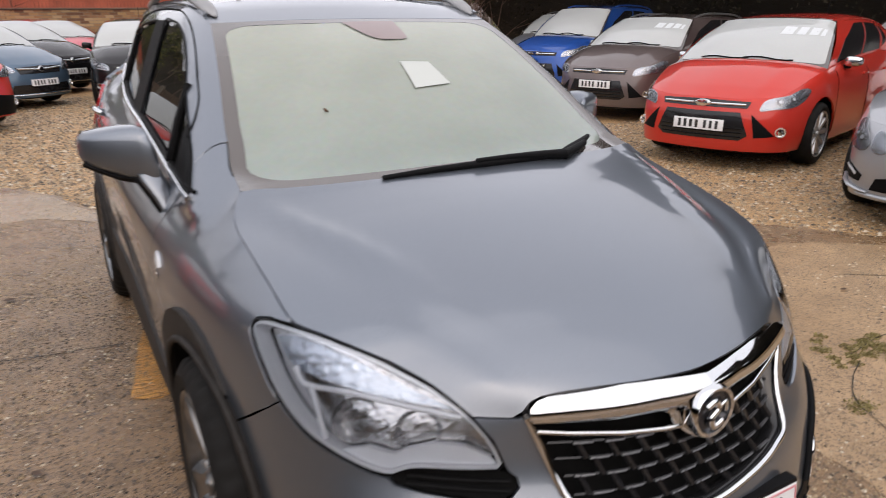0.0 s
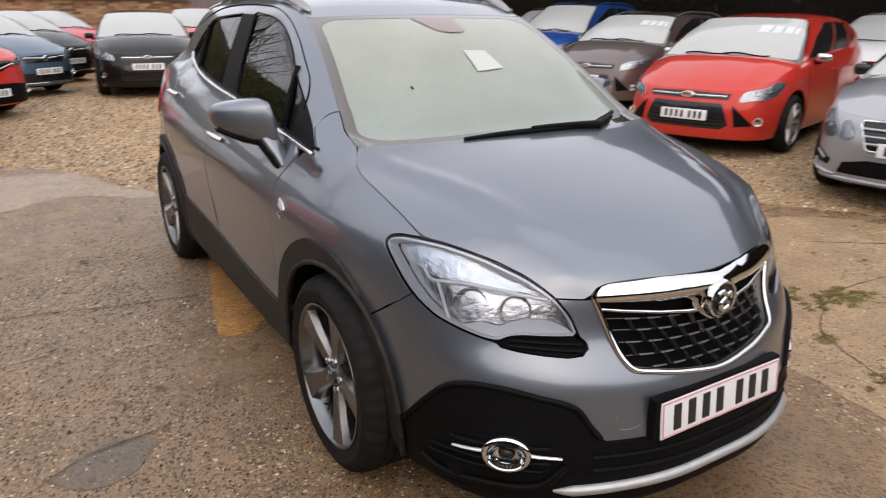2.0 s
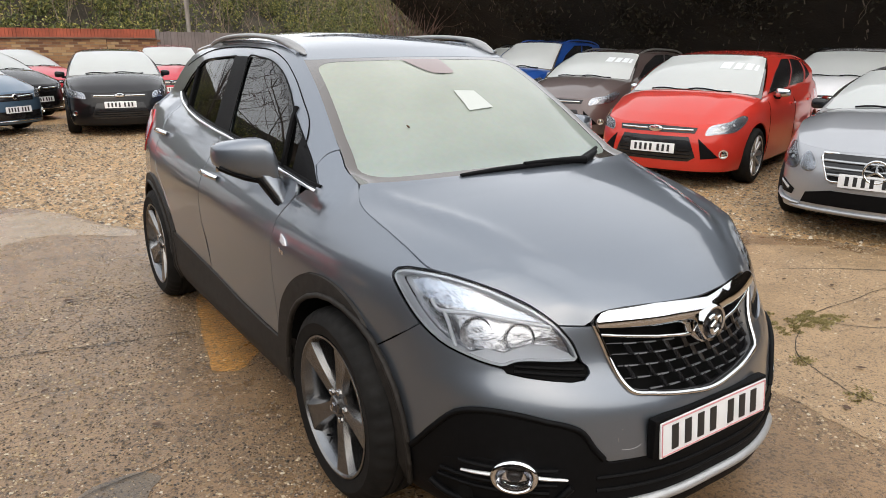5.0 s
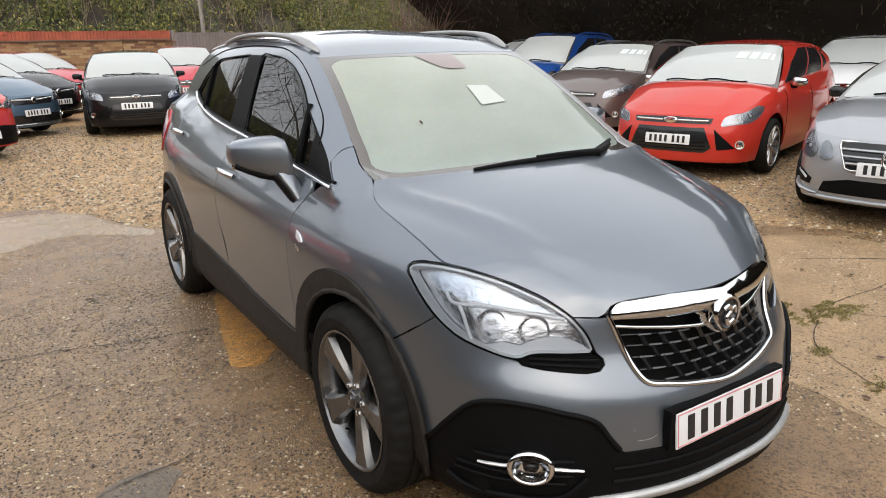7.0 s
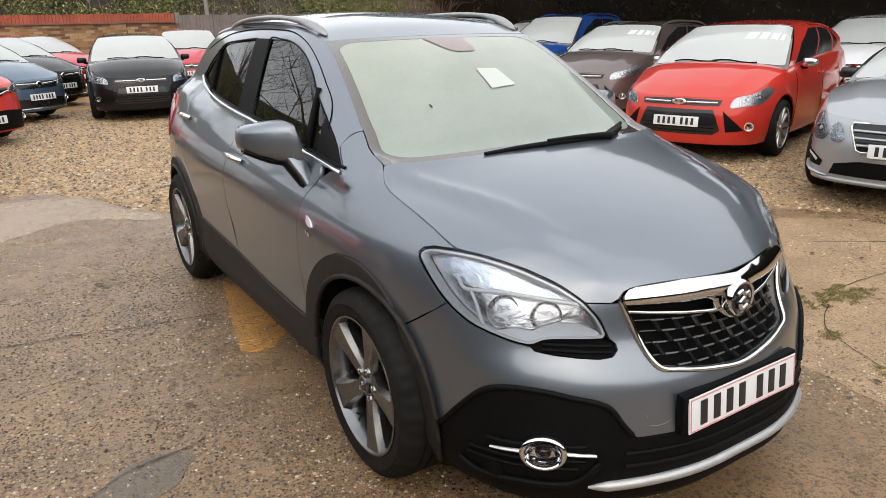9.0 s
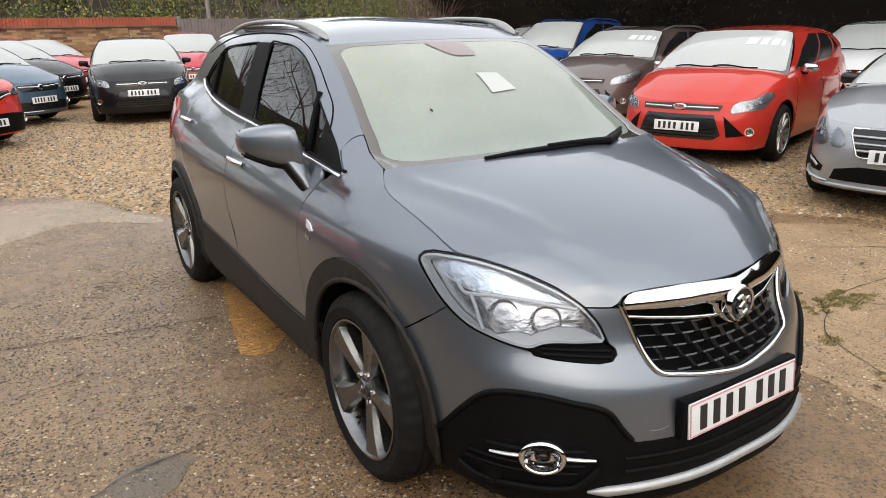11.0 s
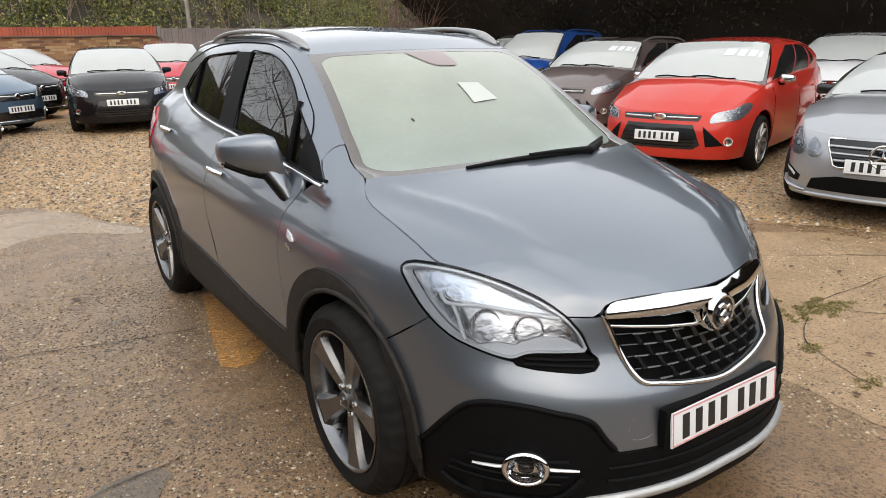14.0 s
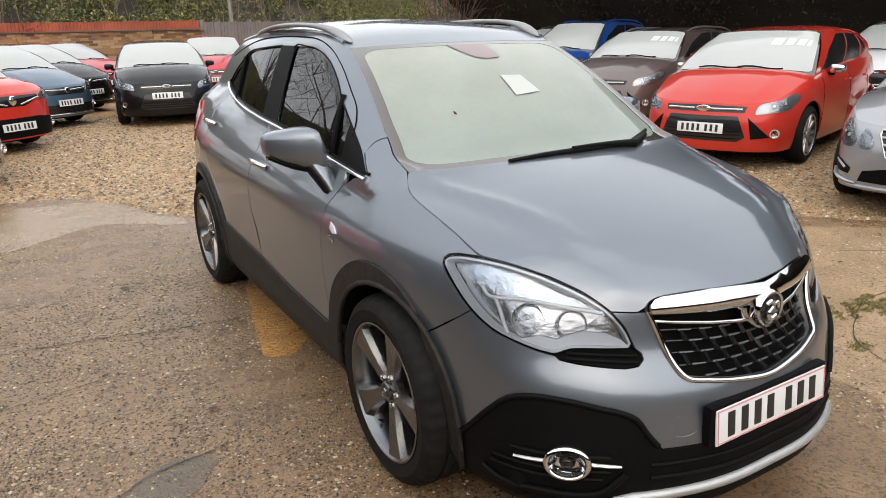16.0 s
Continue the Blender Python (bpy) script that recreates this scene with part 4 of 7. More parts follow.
# ---- ground ----
def ground_mat(name, tones, wet, rough, speck, depth, ribs=0.0):
    """Damp ground: three tones in blotches, embedded stones, brushed ribs and a wet film that comes and goes."""
    m = mat(name, tones[0], 0.6)
    n, l = m.node_tree.nodes, m.node_tree.links
    big, mid, fine = noise_tex(m, 0.55, 6, 0.6), noise_tex(m, 3.5, 6, 0.65), noise_tex(m, 90, 4, 0.7)
    cells = noise_tex(m, speck, kind="ShaderNodeTexVoronoi")
    grit = noise_tex(m, speck * 2.7, kind="ShaderNodeTexVoronoi")
    tone = ramp(m, big.outputs[0], [(0.3, tones[0]), (0.5, tones[1]), (0.72, tones[2])])
    tone = blend(m, 0.5, tone, ramp(m, mid.outputs[0], [(0.3, tones[0]), (0.7, tones[2])]))
    stone = ramp(m, cells.outputs["Color"], [(0.0, (0.18, 0.15, 0.13)), (0.4, (0.75, 0.7, 0.64)), (0.78, (1.35, 1.2, 1.0)), (0.93, (3.0, 2.7, 2.2))])
    tone = blend(m, 0.9, tone, stone, "MULTIPLY")
    tone = blend(m, 0.6, tone, ramp(m, grit.outputs["Color"], [(0.0, (0.25, 0.25, 0.25)), (0.7, (1, 1, 1)), (0.95, (1.9, 1.8, 1.6))]), "MULTIPLY")
    # dark joints between the stones
    dome = ramp(m, cells.outputs["Distance"], [(0.0, (1, 1, 1)), (0.35, (0.8, 0.8, 0.8)), (0.62, (0, 0, 0))])
    tone = blend(m, 0.55, tone, blend(m, dome, (0.35, 0.31, 0.27), (1, 1, 1)), "MULTIPLY")
    film = ramp(m, big.outputs[0], [(0.42, (0, 0, 0)), (0.62, (1, 1, 1))])
    tone = blend(m, film, tone, blend(m, wet, tone, (0.5, 0.47, 0.44), "MULTIPLY"))
    height = blend(m, 0.35, dome, fine.outputs[0])
    if ribs:
        tc, mp, wave = n.new("ShaderNodeTexCoord"), n.new("ShaderNodeMapping"), n.new("ShaderNodeTexWave")
        mp.inputs["Rotation"].default_value = (0, 0, radians(97))
        wave.inputs["Scale"].default_value = 9.0
        wave.inputs["Distortion"].default_value = 5.0
        wave.inputs["Detail"].default_value = 3
        wave.inputs["Detail Scale"].default_value = 2.2
        l.new(tc.outputs["Object"], mp.inputs[0])
        l.new(mp.outputs[0], wave.inputs["Vector"])
        worn = ramp(m, mid.outputs[0], [(0.4, (0, 0, 0)), (0.6, (1, 1, 1))])
        line = blend(m, worn, (1, 1, 1), ramp(m, wave.outputs["Fac"], [(0.0, (0.0, 0.0, 0.0)), (0.3, (0.85, 0.85, 0.85)), (1.0, (1, 1, 1))]))
        tone = blend(m, ribs, tone, blend(m, line, (0.3, 0.27, 0.24), (1, 1, 1)), "MULTIPLY")
        height = blend(m, 0.3 * ribs, height, line)
    l.new(tone, bsdf(m).inputs["Base Color"])
    r = blend(m, film, (rough,) * 3, (rough * 0.55,) * 3)
    l.new(blend(m, 0.25, r, mid.outputs[0]), bsdf(m).inputs["Roughness"])
    b1 = bump(m, height, 1.0, depth)
    l.new(bump(m, mid.outputs[0], 0.3, 0.03, b1), bsdf(m).inputs["Normal"])
    return m


GRAVEL = ground_mat("gravel_bed", [(0.13, 0.093, 0.055), (0.2, 0.146, 0.09), (0.27, 0.205, 0.134)], 0.4, 0.75, 48, 0.03)
CONCRETE = ground_mat("wet_concrete", [(0.05, 0.0375, 0.026), (0.10, 0.074, 0.052), (0.17, 0.128, 0.092)], 0.6, 0.25, 80, 0.010, 0.14)
STONE = textured("gravel_stone", (0.3, 0.23, 0.155), 0.38, 40, 0.003, 0.3)
_n = STONE.node_tree
_g = _n.nodes.new("ShaderNodeNewGeometry")
_n.links.new(ramp(STONE, _g.outputs["Random Per Island"], [(0.0, (0.05, 0.036, 0.024)), (0.3, (0.18, 0.124, 0.07)), (0.6, (0.30, 0.214, 0.122)), (0.88, (0.40, 0.305, 0.19)), (1.0, (0.58, 0.51, 0.40))]), bsdf(STONE).inputs["Base Color"])
WET_STONE = textured("wet_bedded_stone", (0.2, 0.15, 0.1), 0.22, 40, 0.003, 0.3)
_n = WET_STONE.node_tree
_g = _n.nodes.new("ShaderNodeNewGeometry")
_n.links.new(ramp(WET_STONE, _g.outputs["Random Per Island"], [(0.0, (0.012, 0.01, 0.008)), (0.45, (0.055, 0.04, 0.027)), (0.75, (0.14, 0.10, 0.062)), (0.93, (0.30, 0.235, 0.16)), (1.0, (0.55, 0.48, 0.38))]), bsdf(WET_STONE).inputs["Base Color"])
CRACK = mat("crack_dirt", (0.035, 0.028, 0.02), 0.85)
YELLOW = ground_mat("worn_yellow_paint", [(0.05, 0.03, 0.013), (0.18, 0.105, 0.035), (0.40, 0.24, 0.08)], 0.3, 0.3, 70, 0.02, 0.9)
DEAD_LEAF = textured("dead_leaf", (0.075, 0.04, 0.022), 0.7, 60, 0.002, 0.4)
PATCH = ground_mat("tar_patch", [(0.030, 0.026, 0.022), (0.05, 0.043, 0.036), (0.075, 0.064, 0.053)], 0.4, 0.34, 120, 0.006)
WORN = ground_mat("worn_pale_concrete", [(0.085, 0.066, 0.048), (0.15, 0.118, 0.087), (0.215, 0.175, 0.133)], 0.4, 0.42, 110, 0.006, 0.1)
WET_SHEEN = ground_mat("pale_wet_sheen", [(0.095, 0.077, 0.058), (0.12, 0.098, 0.075), (0.15, 0.124, 0.096)], 0.2, 0.2, 200, 0.0006)

bm = bmesh.new()
bmesh.ops.create_grid(bm, x_segments=8, y_segments=8, size=300, matrix=Matrix.Translation((0, 0, -0.012)))
ground = tagged(part("ground", bm, GRAVEL, None), "brown damp gravel yard", "ground", kind="structure")

SLAB_EDGE = [(-9, 8.0), (-4.5, 7.6), (-2.4, 7.2), (-1.75, 7.02), (-1.45, 6.9), (-1.2, 6.52), (-0.9, 5.95), (-0.6, 5.3), (0.0, 4.7), (1.2, 4.0), (2.4, 3.3), (3.5, 2.5), (3.9, 2.1), (4.05, 1.75), (4.2, 1.3), (5.2, 0.7), (7.5, 0.3), (9.5, 0.2)]


def ragged(pts, amp, step=0.12, seed=3):
    out = []
    for p in resample(spline(pts, 8), int(sum(math.dist(a, b) for a, b in zip(pts, pts[1:])) / step)):
        q = Vector((p[0] * 1.7, p[1] * 1.7, seed))
        out.append((p[0] + amp * noise.noise(q) + amp * 0.4 * noise.noise(q * 5), p[1] + amp * noise.noise(q + Vector((7, 3, 1))) + amp * 0.4 * noise.noise(q * 5 + Vector((1, 9, 2)))))
    return out


def flat_sheet(name, outline, z, thick, material, parent, step=0.4, label=""):
    o = np.array(outline, float)
    return part(name, panel_mesh(name, lambda u, v: Vector((u, v, z)), o, step=step, thick=thick), material, parent, label)


pavement = tagged(flat_sheet("pavement", ragged(SLAB_EDGE, 0.12) + [(9.5, -11), (-9, -11)], 0.0, 0.03, CONCRETE, None, 0.5), "wet brown concrete hardstanding, cracked and stained", "pavement", kind="structure")


def crack(name, pts, width, material, z=0.006, seed=1):
    c = ragged(pts, 0.02, 0.03, seed)
    rng = random.Random(seed)
    ws_ = [width * (0.35 + 0.9 * abs(noise.noise(Vector((i * 0.35, seed, 0))))) for i in range(len(c))]
    vs, fs = [], []
    for i, (p, w) in enumerate(zip(c, ws_)):
        a, b = c[max(0, i - 1)], c[min(len(c) - 1, i + 1)]
        d = Vector((b[0] - a[0], b[1] - a[1])).normalized()
        for k in (-1, 1):
            vs.append((p[0] - d.y * w * k, p[1] + d.x * w * k, z))
        if i:
            fs.append((2 * i - 2, 2 * i, 2 * i + 1, 2 * i - 1))
    me = bpy.data.meshes.new(name)
    me.from_pydata(vs, [], fs)
    return part(name, me, material, pavement)


for k, (pts, w) in enumerate([([(-3.4, 3.05), (-1.91, 2.91), (-1.63, 2.88), (-1.31, 2.79), (-0.9, 2.72)], 0.007), ([(-2.6, 2.22), (-1.94, 2.3), (-1.69, 2.33)], 0.006), ([(2.0, 0.85), (2.34, 0.89), (2.61, 0.88), (3.21, 0.87), (4.4, 0.75)], 0.006),
                              ([(2.0, 0.8), (1.66, 0.63), (1.56, 0.49), (1.45, 0.24), (1.46, 0.08), (1.4, -0.5)], 0.0055), ([(2.2, 0.8), (2.4, 0.55), (3.2, 0.35)], 0.006), ([(3.0, 1.5), (3.4, 1.2), (3.7, 0.95)], 0.009), 
                              ([(-1.78, 1.28), (-1.63, 1.38), (-1.5, 1.41), (-1.4, 1.42), (-1.3, 1.46)], 0.0045)]):
    crack("crack", pts, w, CRACK, seed=k + 2)
# paler slab beside the car, smooth wet patch along the gravel, a tar repair
flat_sheet("worn_slab", ragged([(1.2, -1.6), (4.7, -1.3), (5.6, 0.3), (4.05, 1.15), (3.75, 1.75), (3.2, 2.1), (2.2, 1.75), (1.45, 1.25), (1.15, 0.4), (1.2, -1.6)], 0.10, 0.08, 7)[:-1], 0.002, 0, WORN, pavement, 0.3)
# sky sheen of the wet patch put into its paler colour
flat_sheet("wet_sheen_patch", ragged([(-3.4, 6.2), (-2.6, 6.9), (-1.66, 6.63), (-1.38, 6.62), (-0.99, 6.1), (-0.85, 5.6), (-0.67, 5.25), (-0.74, 5.14), (-0.9, 5.25), (-1.26, 5.5), (-1.58, 5.42), (-1.74, 5.3), (-2.1, 5.1), (-3.2, 5.0), (-3.4, 6.2)], 0.09, 0.04, 11)[:-1], 0.002, 0, WET_SHEEN, pavement, 0.3)
flat_sheet("tar_repair", ragged([(-1.75, 1.3), (-1.61, 1.4), (-1.53, 1.42), (-1.4, 1.41), (-1.35, 1.34), (-1.40, 1.29), (-1.46, 1.2), (-1.6, 1.16), (-1.75, 1.3)], 0.035, 0.012, 13)[:-1], 0.002, 0, PATCH, pavement, 0.1)
# worn yellow paint on ribbed concrete under the car
flat_sheet("yellow_paint", ragged([(-0.95, 2.15), (-0.89, 2.45), (-0.81, 2.8), (-0.62, 3.4), (0.1, 3.35), (-0.1, 2.7), (-0.5, 2.37), (-0.68, 2.24), (-0.83, 2.09), (-0.95, 2.15)], 0.025, 0.03, 5)[:-1], 0.003, 0, YELLOW, pavement, 0.1)


def stones(name, label, count, place, size, seed, z0=0.0, material=None):
    """Loose stones in one mesh."""
    rng = np.random.default_rng(seed)
    base = np.array([(1, 0, 0), (-1, 0, 0), (0, 1, 0), (0, -1, 0), (0, 0, 0.75), (0, 0, -0.4)])
    tri = np.array([(0, 2, 4), (2, 1, 4), (1, 3, 4), (3, 0, 4), (2, 0, 5), (1, 2, 5), (3, 1, 5), (0, 3, 5)])
    p = np.array([q for q in (place(rng) for _ in range(count)) if q is not None])
    n = len(p)
    r = size[0] + (size[1] - size[0]) * rng.random(n) ** 2.2
    v = base[None] * (0.65 + 0.7 * rng.random((n, 6, 1))) * r[:, None, None]
    a = rng.random(n) * 6.28
    c, s = np.cos(a), np.sin(a)
    x = v[:, :, 0] * c[:, None] - v[:, :, 1] * s[:, None]
    y = v[:, :, 0] * s[:, None] + v[:, :, 1] * c[:, None]
    v = np.stack([x + p[:, None, 0], y + p[:, None, 1], v[:, :, 2] * 0.8 + z0 + r[:, None] * 0.12], 2).reshape(-1, 3)
    f = (tri[None] + 6 * np.arange(n)[:, None, None]).reshape(-1, 3)
    me = bpy.data.meshes.new(name)
    me.from_pydata(v.tolist(), [], f.tolist())
    return tagged(part(name, me, material or STONE, None), label, "gravel", kind="stuff")


_edge = np.array(ragged(SLAB_EDGE, 0.12))


def edge_y(x):
    return float(np.interp(x, _edge[:, 0], _edge[:, 1]))


def gravel_left(rng):
    x, y = rng.uniform(-4.5, 2.6), 5.0 + 10.5 * rng.random() ** 1.4
    return (x, y) if y > edge_y(x) - 0.02 - 0.5 * rng.random() ** 6 else None


def gravel_right(rng):
    x, y = rng.uniform(2.6, 8.5), rng.uniform(0.3, 7)
    return (x, y) if y > edge_y(x) - 0.02 - 0.8 * rng.random() ** 5 else None


def grit(rng):
    x, y = rng.uniform(-3.2, 0.2), rng.uniform(0.4, 6)
    return (x, y) if y < edge_y(x) and noise.noise(Vector((x * 0.9, y * 0.9, 4))) + rng.normal(0, 0.25) > 0.05 else None


def grit_right(rng):
    x, y = rng.uniform(0.9, 4.4), rng.uniform(-0.5, 2.6)
    return (x, y) if y < edge_y(x) and noise.noise(Vector((x * 1.3, y * 1.3, 9))) + rng.normal(0, 0.3) > 0.0 else None


stones("gravel", "loose brown pea gravel spread between the parked cars", 46000, gravel_left, (0.008, 0.03), 5, -0.012)
stones("gravel", "loose brown pea gravel beside the hardstanding", 34000, gravel_right, (0.007, 0.024), 6, -0.012)
stones("grit", "pale grit scattered over wet concrete", 60000, grit, (0.003, 0.011), 7)
def grit_near(rng):
    x, y = rng.uniform(-2.7, 0.1), 0.2 + 3.6 * rng.random()
    return (x, y) if noise.noise(Vector((x * 1.6, y * 1.6, 14))) + rng.normal(0, 0.3) > -0.1 else None


stones("grit", "wet crumbs and small stones bedded in brown concrete", 70000, grit_near, (0.0025, 0.0075), 9, -0.0005, WET_STONE)
stones("grit", "pale grit and crumbs on cracked concrete", 45000, grit_right, (0.0025, 0.011), 8)


def blades(name, label, category, centres, count, size, material, seed, upright=0.5, flat=False):
    """Small leaves or blades round centres (x, y, z, radius, height), in one mesh."""
    rng = np.random.default_rng(seed)
    c = np.array(centres, float)
    w = (c[:, 3] ** 2) * np.maximum(c[:, 4], 0.05)
    k = rng.choice(len(c), count, p=w / w.sum())
    d = rng.normal(size=(count, 3))
    d /= np.linalg.norm(d, axis=1)[:, None]
    rr = rng.random(count)[:, None] ** 0.45
    p = c[k, :3] + d * rr * np.stack([c[k, 3], c[k, 3], c[k, 4]], 1)
    u = rng.normal(size=(count, 3))
    u[:, 2] += upright * 2 * rng.random(count)
    u /= np.linalg.norm(u, axis=1)[:, None]
    t = np.cross(u, rng.normal(size=(count, 3)))
    t /= np.linalg.norm(t, axis=1)[:, None]
    L = size[0] + (size[1] - size[0]) * rng.random(count)[:, None]
    b = np.cross(u, t) * L * 0.18
    v = np.stack([p - u * L * 0.5, p + t * L * 0.28 + b, p + u * L * 0.5, p - t * L * 0.28 + b], 1).reshape(-1, 3)
    i = 4 * np.arange(count)[:, None]
    f = np.concatenate([i + np.array([[0, 1, 2]]), i + np.array([[0, 2, 3]])], 0)
    me = bpy.data.meshes.new(name)
    me.from_pydata(v.tolist(), [], f.tolist())
    return tagged(part(name, me, material, None), label, category, kind="stuff")


def twigs(name, roots, seed, height, spread, thick, forks=3):
    """Bare stems that rise and fork."""
    rng = np.random.default_rng(seed)
    vs, fs = [], []

    def stem(p, d, L, r, depth):
        n = 5
        pts, q, e = [np.array(p)], np.array(p, float), np.array(d, float)
        for _ in range(n):
            e = e + rng.normal(0, 0.16, 3)
            e[2] += 0.04
            e /= np.linalg.norm(e)
            q = q + e * L / n
            pts.append(q.copy())
        o = len(vs)
        for i, q2 in enumerate(pts):
            rr = r * (1 - 0.75 * i / n)
            for k in range(3):
                vs.append((q2[0] + rr * math.cos(2.09 * k), q2[1] + rr * math.sin(2.09 * k), q2[2] + rr * 0.3 * k))
        for i in range(n):
            for k in range(3):
                fs.append((o + 3 * i + k, o + 3 * i + (k + 1) % 3, o + 3 * i + 3 + (k + 1) % 3, o + 3 * i + 3 + k))
        if depth:
            for _ in range(rng.integers(2, 4)):
                j = rng.integers(2, n + 1)
                e2 = e + rng.normal(0, 0.55, 3)
                stem(pts[j], e2 / np.linalg.norm(e2), L * rng.uniform(0.45, 0.7), r * 0.5, depth - 1)
    for x, y, z in roots:
        d = np.array([rng.normal(0, spread), rng.normal(0, spread), 1.0])
        stem((x, y, z), d / np.linalg.norm(d), height * rng.uniform(0.6, 1.15), thick * rng.uniform(0.6, 1.3), forks)
    me = bpy.data.meshes.new(name)
    me.from_pydata(vs, [], fs)
    return me


def leafy(name, stops, rough=0.55):
    m = mat(name, stops[0][1], rough, 0, 0.35)
    g = m.node_tree.nodes.new("ShaderNodeNewGeometry")
    m.node_tree.links.new(ramp(m, g.outputs["Random Per Island"], stops), bsdf(m).inputs["Base Color"])
    return m


LEAF_GREEN = leafy("shrub_leaf", [(0.0, (0.03, 0.04, 0.012)), (0.45, (0.095, 0.11, 0.032)), (0.8, (0.19, 0.19, 0.052)), (1.0, (0.38, 0.33, 0.1))])
# LEAF_DARK, BARK_DARK and SOIL_DARK carry the wooded bank's shade in their colour
LEAF_DARK = leafy("shaded_evergreen_leaf", [(0.0, (0.012, 0.010, 0.008)), (0.5, (0.026, 0.023, 0.016)), (0.85, (0.042, 0.037, 0.024)), (1.0, (0.055, 0.046, 0.032))], 0.9)
BARK = textured("twig_bark", (0.2, 0.15, 0.11), 0.85, 60, 0.004, 0.3)
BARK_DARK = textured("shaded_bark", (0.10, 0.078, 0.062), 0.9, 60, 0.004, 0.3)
BARK_RED = textured("red_twig_bark", (0.19, 0.12, 0.10), 0.8, 60, 0.004, 0.3)
SOIL = textured("leaf_litter", (0.035, 0.028, 0.018), 0.95, 12, 0.05, 0.5)
SOIL_DARK = textured("shaded_litter", (0.017, 0.0145, 0.012), 0.95, 12, 0.05, 0.5)


def bank(name, label, line, depth, height, material, seed):
    """Rising ground behind a line of plan points; depth runs to the line's left."""
    c = resample(spline(line, 8), 60)
    vs, fs = [], []
    rows = 14
    for i, p in enumerate(c):
        t = c[min(i + 1, 59)] - c[max(i - 1, 0)]
        nn = np.array([-t[1], t[0]]) / np.linalg.norm(t)
        for j in range(rows):
            f = j / (rows - 1)
            q = p + nn * depth * f
            z = -0.05 + height * (f ** 0.75) + 0.35 * f * noise.noise(Vector((q[0] * 0.5, q[1] * 0.5, seed)))
            vs.append((q[0], q[1], z))
    for i in range(59):
        for j in range(rows - 1):
            a = i * rows + j
            fs.append((a, a + rows, a + rows + 1, a + 1))
    me = bpy.data.meshes.new(name)
    me.from_pydata(vs, [], fs)
    me.shade_smooth()
    return tagged(part(name, me, material, None), label, "bank", kind="structure")


def along(line, n, depth, height, seed, jitter=1.0):
    """Places on such a bank: x, y, z."""
    rng = np.random.default_rng(seed)
    c = resample(spline(line, 8), 60)
    out = []
    for _ in range(n):
        i = rng.uniform(0, 58.9)
        k = int(i)
        p = c[k] + (c[k + 1] - c[k]) * (i - k)
        t = c[k + 1] - c[k]
        nn = np.array([-t[1], t[0]]) / np.linalg.norm(t)
        f = rng.random() ** 0.8
        q = p + nn * depth * f
        out.append((q[0], q[1], height * f ** 0.75 - 0.05))
    return out


LEFT_LINE = [(30, 36), (21, 32), (13.0, 27.5), (8, 25.0), (3.5, 23.4), (-3, 23.0), (-9, 20), (-13, 12)]
DARK_LINE = [(21, -6), (19, 3), (17.5, 10), (16.5, 17), (15.8, 23)]
SIDE_LINE = [(-14, 10), (-13.4, 3), (-12.8, -5), (-9, -13)]
BACK_LINE = [(-8.5, -14), (2, -19), (12, -17), (19, -9), (21, -5)]

bank("bank_left", "rough overgrown bank behind the yard wall", LEFT_LINE[::-1], 9, 5.5, SOIL, 1)
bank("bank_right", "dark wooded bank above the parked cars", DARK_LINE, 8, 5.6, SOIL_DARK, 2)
# the next two low banks are unseen, added to limit light and reflections
bank("unseen_bank_back", "unseen low bank added behind the viewpoint to shape the light", BACK_LINE, 8, 2.6, SOIL, 3)
bank("unseen_bank_side", "unseen low bank added beside the yard to shape the light", SIDE_LINE, 8, 2.0, SOIL, 4)

pts = along(LEFT_LINE[::-1], 420, 7, 4.6, 11)
blades("shrubs", "overgrown green and yellow shrubs behind the wall", "shrub", [(x, y, z + 0.5, 0.75, 0.6) for x, y, z in pts], 120000, (0.06, 0.16), LEAF_GREEN, 12)
tagged(part("thicket", twigs("thicket", along(LEFT_LINE[::-1], 420, 7, 4.6, 13), 14, 2.6, 0.3, 0.02, 2), BARK, None), "bare brown winter stems on the bank", "thicket", kind="stuff")
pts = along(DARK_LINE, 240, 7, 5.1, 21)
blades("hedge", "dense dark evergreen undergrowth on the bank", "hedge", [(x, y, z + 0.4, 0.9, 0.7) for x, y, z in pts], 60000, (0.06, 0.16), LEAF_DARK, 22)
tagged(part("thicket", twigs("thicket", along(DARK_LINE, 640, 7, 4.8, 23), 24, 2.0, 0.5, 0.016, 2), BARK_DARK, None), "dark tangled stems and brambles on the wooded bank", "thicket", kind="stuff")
rng_ = random.Random(4)
roots = [(12.6 + rng_.gauss(0, 0.55), 22.2 + rng_.gauss(0, 0.5), -0.02) for _ in range(46)]
tagged(part("shrub", twigs("shrub", roots, 31, 3.4, 0.16, 0.03, 1), BARK_RED, None), "leafless shrub of upright reddish-brown stems", "shrub")
# unseen shrubs added on those two banks, to block low light
pts = along(SIDE_LINE, 120, 7, 1.8, 43)
blades("hedge", "unseen low dark shrubs added on the side bank to block light", "hedge", [(x, y, z + 0.2, 1.2, 0.45) for x, y, z in pts], 20000, (0.15, 0.4), LEAF_DARK, 44)
pts = along(BACK_LINE, 90, 7, 2.3, 41)
blades("hedge", "unseen dark shrubs added on the back bank to block light", "hedge", [(x, y, z + 0.3, 1.2, 0.5) for x, y, z in pts], 14000, (0.2, 0.45), LEAF_DARK, 42)


